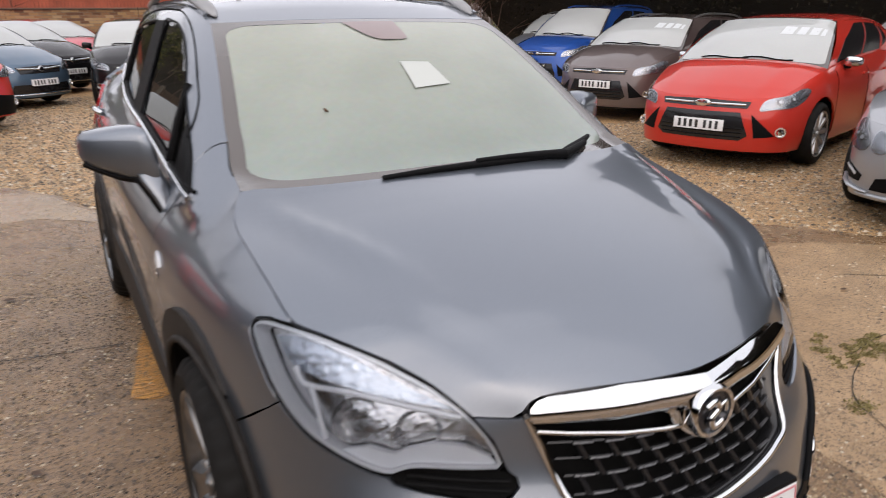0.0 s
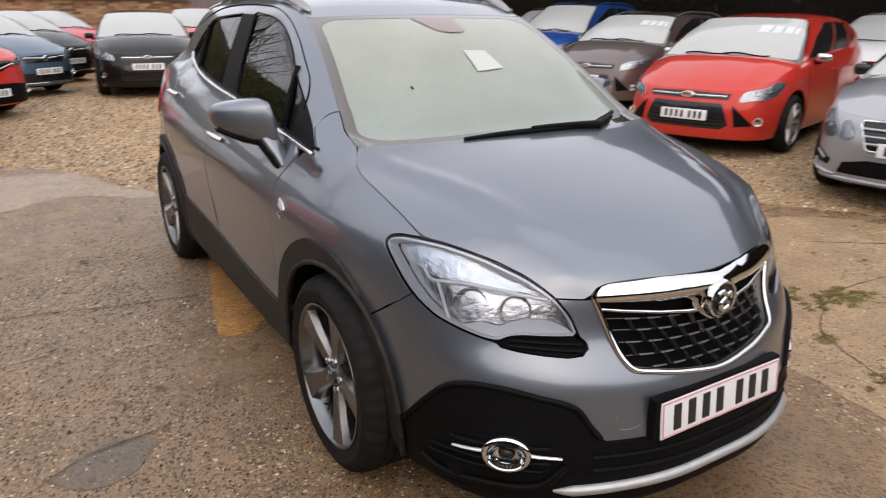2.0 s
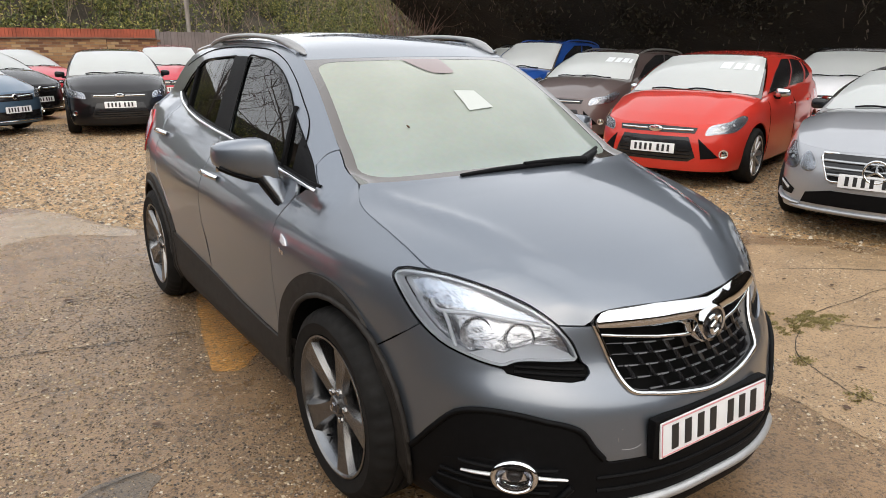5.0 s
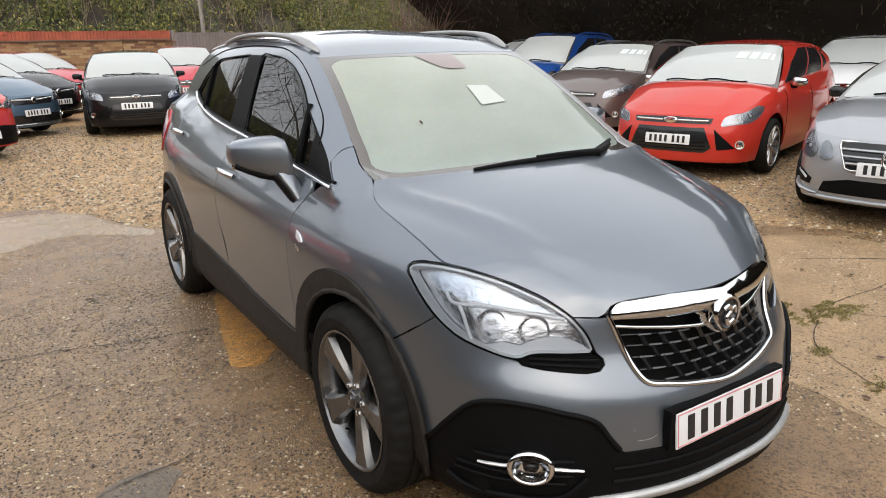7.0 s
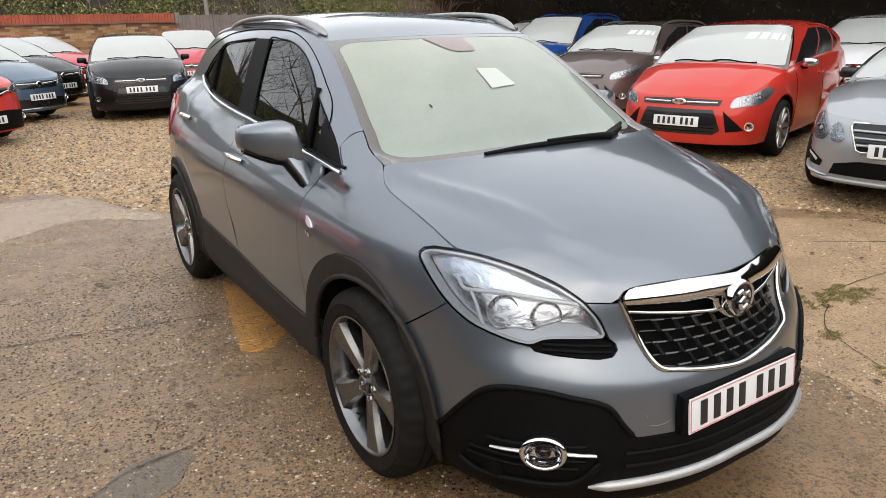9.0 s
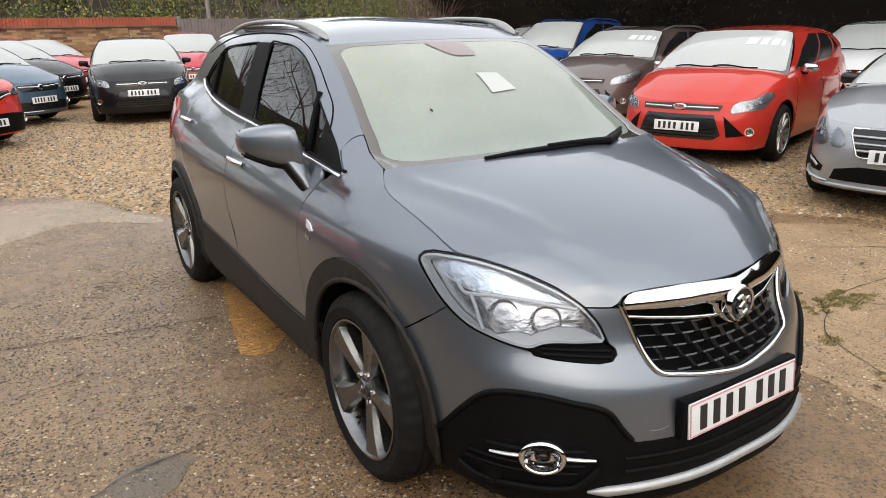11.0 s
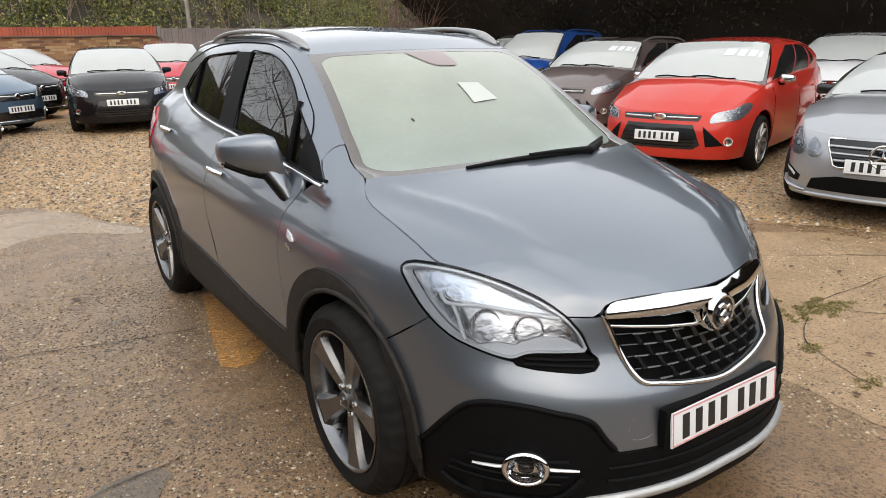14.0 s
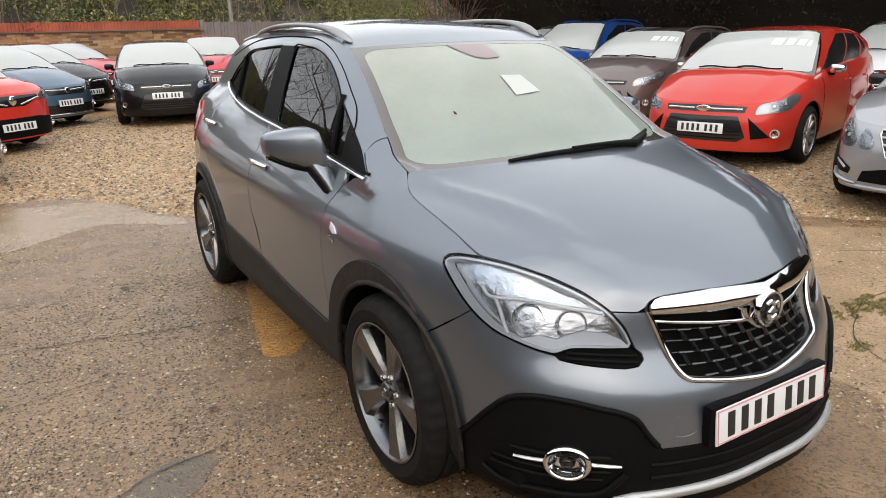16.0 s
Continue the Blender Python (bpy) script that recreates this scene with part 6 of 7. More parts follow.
        for nm, prof, mt in (("fog_ring", [(0.064, 0.010), (0.065, -0.008), (0.061, -0.016), (0.054, -0.018), (0.050, -0.014), (0.047, -0.006)], CHROME), ("fog_bowl", [(0.047, -0.008), (0.040, 0.002), (0.026, 0.008), (0.001, 0.009)], REFLECTOR),
                             ("fog_bulb", [(0.022, 0.008), (0.021, -0.002), (0.015, -0.009), (0.007, -0.012), (0.001, -0.0125)], GLOSS_BLACK), ("fog_glass", [(0.05, -0.014), (0.03, -0.017), (0.001, -0.018)], LAMP_GLASS)):
            bm = bmesh.new()
            lathe(bm, prof, 32, "y")
            bmesh.ops.transform(bm, matrix=turn, verts=bm.verts)
            bmesh.ops.recalc_face_normals(bm, faces=bm.faces)
            smooth(part(nm, bm, mt, fog).data, 50)
        for a, b in ((0.70, 0.79), (0.59, 0.502)):
            tube_part("chrome_blade", [out(sg * s, 0.370 - 0.002 * i, 0.014 * k) for i, s in enumerate(np.linspace(a, b, 4))], [0.006, 0.0055, 0.005, 0.004], BRIGHT_TRIM, fog, 6)

    # headlights
    for sg in (1, -1):
        L = lamp * np.array([sg, 1])
        hl = panel("headlight", RIBBED, car, at, shrink(L, 0.004), step=0.03, thick=0.004, lift=-0.05, back=True, label="clear headlight with chrome reflectors")
        panel("lamp_surround", DARK, hl, at, shrink(L, 0.001), [shrink(L, 0.0055)], step=0.03, thick=0.05, lift=-0.002, back=True)
        panel("lamp_bezel", LAMP_WHITE, hl, at, shrink(L, 0.0055), [shrink(L, 0.0115)], step=0.02, thick=0.04, lift=-0.006, back=True)
        upper = np.array([(1.04, 0.889), (0.992, 0.902), (0.912, 0.898), (0.815, 0.879), (0.706, 0.852), (0.611, 0.822), (0.552, 0.796), (0.612, 0.806), (0.703, 0.817), (0.802, 0.827), (0.893, 0.833), (0.94, 0.835), (0.996, 0.856)]) * np.array([sg, 1])
        panel("turn_reflector", TURN_LENS, hl, at, upper, step=0.02, thick=0.012, lift=-0.03, back=True)
        tube_part("light_bar", [out(sg * s, z, -0.018) for s, z in spline([(0.945, 0.845), (0.919, 0.820), (0.891, 0.817), (0.801, 0.820), (0.703, 0.811), (0.612, 0.797), (0.54, 0.784)], 6)], 0.006, LAMP_WHITE, hl, 8)
        tube_part("light_bar", [out(sg * s, z, -0.018) for s, z in spline([(0.894, 0.814), (0.874, 0.784), (0.859, 0.754), (0.84, 0.721)], 5)], 0.006, LAMP_WHITE, hl, 8)
        for s, z, r in ((0.785, 0.766, 0.048), (0.632, 0.752, 0.046)):
            c = out(sg * s, z, -0.036)
            turn = Matrix.Translation(c) @ Matrix.Rotation(radians(20 * -sg), 4, "Z") @ Matrix.Rotation(radians(-12), 4, "X")
            for nm, prof, mt in (("reflector_bowl", [(r, -0.004), (r * 0.92, 0.006), (r * 0.66, 0.022), (r * 0.3, 0.032), (0.001, 0.034)], BOWL),
                                 ("reflector_step", [(r * 0.98, 0.0), (r * 0.94, 0.001), (r * 0.90, 0.008)], BOWL)):
                bm = bmesh.new()
                lathe(bm, prof, 40, "y")
                bmesh.ops.transform(bm, matrix=turn, verts=bm.verts)
                bmesh.ops.recalc_face_normals(bm, faces=bm.faces)
                smooth(part(nm, bm, mt, hl).data, 60)
        panel("lamp_skirt", LAMP_WHITE, hl, at, np.array([(0.80, 0.708), (0.74, 0.722), (0.68, 0.712), (0.655, 0.722), (0.597, 0.733), (0.528, 0.726), (0.478, 0.704), (0.465, 0.691), (0.529, 0.692), (0.614, 0.697), (0.648, 0.695), (0.686, 0.683), (0.732, 0.690)]) * np.array([sg, 1]), step=0.02, thick=0.02, lift=-0.02, back=True)
        panel("lens", LAMP_GLASS, hl, at, shrink(L, 0.003), step=0.025, thick=0.0, lift=0.002, back=True)
        vt = spline(SUV_VENT, 4, True) * np.array([sg, 1])
        ve = panel("lamp_vent", DARK, car, at, vt, step=0.02, thick=0.02, lift=-0.012, back=True)
        for z0, z1 in ((0.678, 0.662), (0.664, 0.646)):
            tube_part("vent_fin", [out(sg * s, z0 + (z1 - z0) * (0.64 - s) / 0.2, -0.006) for s in np.linspace(0.65, 0.44, 9)], 0.0045, BLACK_PLASTIC, ve, 6)

    # radiator grille
    gr = panel("grille", DARK, car, at, grille, step=0.04, thick=0.0, lift=-0.045, back=True)
    panel("grille_well", GLOSS_BLACK, gr, at, shrink(grille, -0.004), [shrink(grille, 0.005)], step=0.03, thick=0.05, lift=-0.004, back=True)
    side = lambda z: float(np.interp(z, [0.552, 0.566, 0.586, 0.598, 0.621, 0.738], [0.02, 0.118, 0.24, 0.30, 0.324, 0.385]))
    rows = [0.712, 0.681, 0.650, 0.619, 0.588]
    sag = lambda s, z: z + 0.014 * (abs(s) / 0.4) ** 1.5
    for z in rows:
        lim = side(z) - 0.012
        tube_part("grille_slat", [out(s, sag(s, z), -0.016) for s in np.linspace(-lim, lim, 17)], 0.0045, GLOSS_BLACK, gr, 6, flat=0.7)
        # short satin bars shaped as the highlights that break up each slat
        for k in range(-6, 7):
            s0 = (k + 0.5 * (rows.index(z) % 2)) * 0.072
            if abs(s0) + 0.022 < lim:
                tube_part("slat_highlight", [out(s0 + d, sag(s0 + d, z), -0.009) for d in (-0.026, 0.0, 0.018)], [0.003, 0.0042, 0.0042], SLAT, gr, 6, flat=0.7)
    for i in range(5):
        z1, z0 = rows[i], (rows[i + 1] if i < 4 else 0.566)
        for k in range(-6, 7):
            s0 = (k + 0.5 * (i % 2)) * 0.072
            if abs(s0) < side(z0) - 0.02:
                tube_part("grille_rib", [out(s0 + 0.008, sag(s0, z1), -0.012), out(s0 - 0.010, sag(s0, z0), -0.012)], 0.0075, GLOSS_BLACK, gr, 6)
    for sg in (1, -1):
        bar = np.array([(0.0, 0.829), (0.2, 0.834), (0.37, 0.827), (0.395, 0.822), (0.411, 0.812), (0.415, 0.795), (0.407, 0.783), (0.37, 0.781), (0.25, 0.775), (0.1, 0.762), (0.085, 0.755), (0.075, 0.73), (0.045, 0.705), (0.02, 0.69), (0.0, 0.688)]) * np.array([sg, 1])
        cb = panel("chrome_wing", CHROME, gr, lambda s, z: at(s, z) + Vector((0, -0.028 * max(0.0, math.sin(math.pi * min(1, max(0, (z - 0.762) / 0.078)))) ** 0.7 - 0.012 * max(0, 1 - abs(s) / 0.12), 0)), bar, step=0.01, thick=0.02, back=True)
        tube_part("chrome_strip", [out(sg * s, z, 0.003) for s, z in ((0.385, 0.756), (0.32, 0.748), (0.2, 0.735), (0.1, 0.725), (0.055, 0.722))], 0.006, CHROME, gr, 8)
    tube_part("grille_frame", [out(s, z, 0.003) for s, z in spline(mirror_half([(0.405, 0.785), (0.383, 0.735), (0.328, 0.622), (0.30, 0.594), (0.24, 0.582), (0.118, 0.562), (0, 0.548)]), 6)], 0.0085, CHROME, gr, 10)
    # round badge, drawn as a plain ring and bent bar
    c = out(0.0, 0.748, 0.028)
    for nm, prof, mt in (("badge_ring", [(0.058, 0.02), (0.06, -0.004), (0.055, -0.012), (0.048, -0.010), (0.046, 0.0)], CHROME), ("badge_disc", [(0.046, -0.002), (0.001, -0.006)], BADGE_DARK)):
        bm = bmesh.new()
        lathe(bm, prof, 40, "y", c)
        bmesh.ops.recalc_face_normals(bm, faces=bm.faces)
        smooth(part(nm, bm, mt, gr).data, 50)
    tube_part("badge_mark", [c + Vector((x, -0.012, z)) for x, z in spline([(-0.03, 0.02), (-0.008, 0.028), (0.006, 0.01), (-0.012, -0.006), (-0.004, -0.03), (0.02, -0.022)], 5)], 0.008, CHROME, gr, 8)
    tube_part("badge_mark", [c + Vector((x, -0.012, z)) for x, z in spline([(0.006, 0.01), (0.026, 0.02), (0.03, 0.0)], 5)], 0.005, CHROME, gr, 8)

    # number plate on its black holder
    pl = number_plate(car, (0, -0.002, 0.458), pose(0, 0, 0, -5), 21, pink=True)
    box_part("plate_holder", (0.545, 0.03, 0.125), (-0.006, 0.018, 0.462), BLACK_PLASTIC, car, 0.006)

    # wings
    wing = [(0.976, 0.922), (1.054, 0.918), (1.09, 0.909), (1.104, 0.895), (1.102, 0.879), (1.058, 0.841), (0.996, 0.789), (0.966, 0.768), (1.062, 0.7025)] + SUV_ARCH + [(1.885, 0.425), (1.89, 0.62), (1.885, 0.8), (1.865, 0.92), (1.80, 1.01)] + [(sk.sy(y, z), z) for y, z in SUV_WING_TOP]
    wing += list(reversed(SUV_SEAM))[1:-1]
    both("front_wing", GREY_PAINT, car, skin, np.array(wing), step=0.025, thick=0.02, gap=0.002)
    for ob_s in (1, -1):
        rp = panel("side_repeater", LAMP_WHITE, car, at, np.array([(1.79, 0.878), (1.755, 0.865), (1.735, 0.845), (1.75, 0.84), (1.785, 0.852)]) * np.array([ob_s, 1]), step=0.02, thick=0.01, lift=0.007, back=True)
        for ds in (0, 0.02):
            box_part("wing_badge", (0.004, 0.014, 0.018), tuple(out(ob_s * (1.765 + ds), 0.812 + ds * 0.3, 0.003)), CHROME, car, 0.002)

    # wheel arch cladding
    ra = 0.397
    def arch(s0, outer, name):
        inner = [(s0 - ra * math.cos(radians(a)), 0.345 + ra * math.sin(radians(a))) for a in range(-18, 199, 12)]
        both(name, ARCH_PLASTIC, car, at, np.array(outer + inner[::-1]), step=0.03, thick=0.03, lift=0.012)
        for sg in (1, -1):
            tube_part("arch_lip", [out(sg * s, z, 0.014) for s, z in inner], 0.010, ARCH_PLASTIC, car, 8)
            # liner
            bm = bmesh.new()
            pts = [out(sg * s, z, 0.0) for s, z in inner]
            rows_ = [[bm.verts.new(p + Vector((sg * dx, 0, 0))) for p in pts] for dx in (0.0, 0.35)]
            for k in range(len(pts) - 1):
                bm.faces.new((rows_[0][k], rows_[0][k + 1], rows_[1][k + 1], rows_[1][k]))
            bm.faces.new(rows_[1])
            bmesh.ops.recalc_face_normals(bm, faces=bm.faces)
            part("arch_liner", bm, DARK, car)
    sf, sb = sk.sy(0.912, 0.5), sk.sy(3.467, 0.5)
    arch(sf, [(1.02, 0.23), (1.065, 0.352), (1.064, 0.428), (1.09, 0.50), (1.119, 0.575)] + SUV_ARCH + [(1.89, 0.35), (1.895, 0.26)], "arch_cladding")
    ro = 0.452
    arch(sb, [(sb - ro * math.cos(radians(a)), 0.345 + ro * math.sin(radians(a))) for a in range(-12, 193, 12)], "arch_cladding")
    sill = [(1.885, 0.425), (2.06, 0.424), (2.42, 0.43), (2.965, 0.468), (3.50, 0.515), (3.53, 0.28), (3.5, 0.215), (1.88, 0.215)]
    both("sill_cladding", ARCH_PLASTIC, car, at, np.array(sill), step=0.04, thick=0.02, lift=0.008)

    # doors and rear quarter
    bs = lambda s: (s, by(s - 0.467))
    fd = [(1.888, 0.43), (2.42, 0.435), (2.83, 0.458), (2.865, 0.7), (2.82, 0.95)] + [bs(s) for s in (2.78, 2.5, 2.2, 1.95, 1.80)] + [(1.806, 1.01), (1.866, 0.92), (1.886, 0.8), (1.891, 0.62)]
    rd = [(2.835, 0.458), (3.2, 0.49), (3.46, 0.51), (3.52, 0.62), (3.60, 0.74), (3.76, 0.84), (3.80, 0.95), (3.77, 1.05), (3.78, 1.15)] + [bs(s) for s in (3.74, 3.65, 3.4, 3.1, 2.785)] + [(2.825, 0.95), (2.87, 0.7)]
    for nm, lp in (("front_door", fd), ("rear_door", rd)):
        both(nm, GREY_PAINT, car, skin, np.array(lp), step=0.03, thick=0.02, gap=0.002)
    rq = [(3.525, 0.62), (3.604, 0.74), (3.764, 0.84), (3.805, 0.95), (3.775, 1.05), (3.785, 1.15), (3.752, 1.236), (3.90, 1.262), (4.1, 1.27), (4.35, 1.20), (4.6, 1.12), (S, 1.1), (S, 0.35), (4.4, 0.35), (4.38, 0.45)]
    rq += [(sb - 0.44 * math.cos(radians(a)), 0.345 + 0.44 * math.sin(radians(a))) for a in range(165, 35, -12)]
    both("rear_quarter", GREY_PAINT, car, skin, np.array(rq), step=0.04, thick=0.02, gap=0.002)
    both("tail_lamp", RED_LENS, car, at, np.array([(4.24, 0.90), (4.45, 0.86), (4.62, 0.84), (4.62, 1.08), (4.40, 1.15), (4.16, 1.165), (4.10, 1.10), (4.14, 1.0)]), step=0.04, thick=0.01, lift=0.008)
    both("rear_cladding", BLACK_PLASTIC, car, at, np.array([(4.32, 0.2), (S, 0.2), (S, 0.45), (4.36, 0.42)]), step=0.05, thick=0.02, lift=0.006)
    for s0, z0 in ((2.675, 0.966), (3.715, 1.065)):
        for sg in (1, -1):
            tube_part("door_handle", [out(sg * (s0 + d), z0 + 0.012 * d, o) for d, o in ((-0.09, 0.006), (-0.07, 0.026), (0, 0.033), (0.07, 0.03), (0.095, 0.02), (0.1, 0.004))], [0.012, 0.014, 0.015, 0.015, 0.014, 0.01], CHROME, car, 10)

    # glasshouse
    front_win = [(2.216, 1.152), (2.239, 1.259), (2.268, 1.464), (2.262, 1.509), (2.126, 1.509), (1.973, 1.497), (1.811, 1.458), (1.661, 1.386), (1.538, 1.305), (1.411, 1.23), (1.268, 1.142), (1.225, 1.110), (1.183, 1.080), (1.19, 1.069), (1.56, 1.10)]
    rear_win = [(3.385, 1.292), (3.30, 1.262), (3.004, 1.217), (2.76, 1.19), (2.44, 1.168), (2.436, 1.36), (2.455, 1.509), (2.713, 1.498), (3.058, 1.471), (3.13, 1.44), (3.3, 1.36)]
    belt = [(y, z - 0.004) for y, z in SUV_BELT]
    surround = [(1.16, 1.058)] + belt[1:6] + [(3.50, 1.235), (3.75, 1.235), (3.84, 1.27), (3.72, 1.37), (3.60, 1.45), (3.45, 1.50), (3.25, 1.535), (2.9, 1.556), (2.4, 1.566), (2.05, 1.562), (1.9, 1.541), (1.82, 1.523), (1.765, 1.506)] + [(ye(z), z) for z in np.linspace(1.5, 1.21, 12)] + [(1.230, 1.191), (1.240, 1.188), (1.250, 1.179), (1.254, 1.163), (1.254, 1.138), (1.216, 1.107), (1.172, 1.076)]
    both("body_frame", GREY_PAINT, car, frame_skin, np.array(surround), [np.array(front_win), np.array(rear_win)], step=0.03, thick=0.02)
    both("side_window", SIDE_GLASS, car, flank, np.array(front_win), step=0.05, thick=0, lift=-0.006)
    both("side_window", SIDE_GLASS, car, flank, np.array(rear_win), step=0.05, thick=0, lift=-0.006)
    both("centre_pillar", BLACK_PLASTIC, car, flank, np.array([(2.212, 1.155), (2.445, 1.168), (2.46, 1.508), (2.262, 1.508)]), step=0.05, thick=0.004, lift=0.003)
    both("mirror_triangle", BLACK_PLASTIC, car, flank, np.array([(1.18, 1.068), (1.40, 1.088), (1.41, 1.228), (1.268, 1.142), (1.183, 1.080)]), step=0.03, thick=0.004, lift=0.002)
    for sg in (1, -1):
        F = lambda y, z, d=0.0: (lambda p: Vector((p.x * sg - sg * d, p.y, p.z)))(flank(y, z))
        tube_part("belt_chrome", [F(y, z + 0.008, 0.006) for y, z in spline(SUV_BELT, 6)], 0.0095, CHROME, car, 8, flat=0.8)
        tube_part("belt_rubber", [F(y, z + 0.022, 0.0) for y, z in spline(SUV_BELT, 6)], 0.007, BLACK_PLASTIC, car, 6)
        tube_part("window_seal", [F(y, z, 0.001) for y, z in spline(front_win[2:13], 4)], 0.0035, BLACK_PLASTIC, car, 6)
        tube_part("window_seal", [F(y, z, 0.001) for y, z in spline(rear_win[6:] + rear_win[:1], 4)], 0.0045, BLACK_PLASTIC, car, 6)
        tube_part("window_divider", [F(y, z, 0.002) for y, z in ((1.545, 1.325), (1.52, 1.22), (1.495, 1.10))], 0.012, BLACK_PLASTIC, car, 6)
        tube_part("window_divider", [F(y, z, 0.002) for y, z in ((3.12, 1.44), (3.09, 1.34), (3.06, 1.22))], 0.011, BLACK_PLASTIC, car, 6)
        tube_part("door_seam", [F(y, z, 0.0015) for y, z in spline([(3.5, 1.44), (3.328, 1.476), (2.962, 1.532), (2.581, 1.552), (2.245, 1.55), (2.002, 1.537), (1.853, 1.503), (1.681, 1.429), (1.537, 1.347), (1.432, 1.279), (1.379, 1.223), (1.36, 1.19)], 5)], 0.0025, DARK, car, 6)

    # windscreen and roof
    wl_ = resample(spline([tuple(edge[-1] + np.array([0.004, 0.004, 0.0]))] + [tuple(skin(sk.sy(y, z), z)) for y, z in reversed(SUV_WING_TOP[8:12])] + [tuple(flank(ye(z), z)) for z in (1.23, 1.3, 1.4, 1.46, 1.5)], 6), 40)
    wtop = resample(spline(mirrored([tuple(wl_[-1]), (-0.28, 1.722, 1.507), (0, 1.708, 1.509)]), 8), 41)
    wbot = cowl + np.array([0, 0.012, -0.012])
    wbot[0], wbot[-1] = wl_[0], wl_[0] * np.array([-1, 1, 1])
    ws = coons(wbot, wtop, wl_, wl_ * np.array([-1, 1, 1]), lambda u, v: (0, -0.035 * math.sin(math.pi * u) * math.sin(math.pi * v), 0.012 * math.sin(math.pi * u) * math.sin(math.pi * v)))
    panel("windscreen_border", FRIT, car, ws, SQUARE, [np.array(round_rect(0.035, 0.068, 0.965, 0.965, 0.085))], step=0.04, thick=0.0, label="dark baked border of the windscreen")
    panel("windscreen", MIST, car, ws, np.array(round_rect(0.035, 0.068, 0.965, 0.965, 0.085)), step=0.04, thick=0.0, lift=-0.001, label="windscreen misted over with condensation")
    panel("sensor_patch", SENSOR, car, ws, np.array([(0.40, 0.965), (0.425, 0.885), (0.445, 0.835), (0.465, 0.805), (0.49, 0.795), (0.55, 0.795), (0.57, 0.81), (0.575, 0.85), (0.585, 0.965)]), step=0.04, thick=0, lift=0.003)
    bm = bmesh.new()
    bmesh.ops.create_icosphere(bm, subdivisions=2, radius=1.0, matrix=Matrix.Translation(ws(0.225, 0.385) + Vector((0, -0.004, 0.004))) @ Matrix.Rotation(radians(40), 4, "Y") @ Matrix.Diagonal((0.010, 0.003, 0.004, 1)))
    part("speck", bm, DEAD_LEAF, car, "small dead leaf scrap on the windscreen")
    # pale patch laid outside the pane, standing in for a bright shape within
    panel("pale_patch", PALE_PATCH, car, ws, np.array([(0.468, 0.465), (0.575, 0.48), (0.560, 0.62), (0.475, 0.63)]), step=0.05, thick=0, lift=0.004, label="pale patch added on the windscreen for a bright shape seen in it")
    rl = resample(spline([tuple(wl_[-1])] + [tuple(flank(y, z) + Vector((0.012, 0, 0.006))) for y, z in ((1.9, 1.537), (2.1, 1.559), (2.5, 1.568), (3.0, 1.556), (3.4, 1.515), (3.62, 1.46))], 6), 30)
    rbk = resample(spline(mirrored([tuple(rl[-1]), (-0.3, 3.75, 1.50), (0, 3.78, 1.51)]), 8), 41)
    roof = coons(wtop, rbk, rl, rl * np.array([-1, 1, 1]), lambda u, v: (0, 0, 0.034 * max(0.0, math.sin(math.pi * u)) ** 0.7 * math.sin(math.pi * v)))
    panel("roof", GREY_PAINT, car, roof, SQUARE, step=0.035, thick=0.012, gap=0.003)
    dl = resample([tuple(rl[-1]), tuple(flank(3.70, 1.385)), tuple(flank(3.83, 1.275)), tuple(at(4.2, 1.2))], 12)
    # tailgate
    rear = [tuple(at(s, float(np.interp(s, [4.2, 4.6, S], [1.22, 1.12, 1.1])))) for s in np.linspace(4.2, S, 10)]
    rear = np.array(rear + [(-p[0], p[1], p[2]) for p in reversed(rear[:-1])])
    tg = coons(rear, rbk, dl[::-1], dl[::-1] * np.array([-1, 1, 1]))
    panel("tailgate", GREY_PAINT, car, tg, SQUARE, step=0.06, thick=0.01, back=True)
    panel("rear_window", GLOSS_BLACK, car, tg, np.array([(0.1, 0.2), (0.9, 0.2), (0.86, 0.92), (0.14, 0.92)]), step=0.08, thick=0, lift=0.005, back=True)
    # roof rails
    for sg in (-1, 1):
        pts = spline([(-0.512, 1.80, 1.522), (-0.522, 1.89, 1.553), (-0.532, 1.98, 1.578), (-0.545, 2.15, 1.598), (-0.552, 2.45, 1.606), (-0.547, 2.75, 1.598), (-0.535, 2.95, 1.578), (-0.522, 3.1, 1.545)], 6)
        rr = np.interp(np.linspace(0, 1, len(pts)), [0, 0.08, 0.18, 0.30, 0.42, 0.8, 0.9, 1.0], [0.006, 0.026, 0.031, 0.026, 0.018, 0.018, 0.024, 0.008])
        tube_part("roof_rail", [(abs(x) * sg, y, z) for x, y, z in pts], list(rr), RAIL, car, 12, flat=0.62, label="grey roof rail")
        for y0, z0 in ((1.97, 1.556), (2.93, 1.556)):
            box_part("rail_foot", (0.03, 0.16, 0.04), (sg * 0.532, y0, z0), RAIL, car, 0.014)
        # gutter strip
        tube_part("roof_gutter", [(sg * abs(p[0]) , p[1], p[2] + 0.004) for p in rl[1:26]], 0.009, GREY_PAINT, car, 6)

    # wipers
    blade = [ws(u, v) + Vector((0, -0.016, 0.016)) for u, v in ((0.27, -0.002), (0.38, 0.01), (0.50, 0.012), (0.61, 0.008), (0.70, 0.0))]
    wp = tube_part("wiper", blade, [0.007, 0.01, 0.012, 0.012, 0.009], BLACK_PLASTIC, car, 8)
    tube_part("wiper_arm", [ws(u, v) + Vector((0, -0.026, 0.024)) for u, v in ((0.48, 0.022), (0.56, 0.022), (0.64, 0.012), (0.71, -0.006))], [0.008, 0.009, 0.012, 0.016], BLACK_PLASTIC, wp, 8)
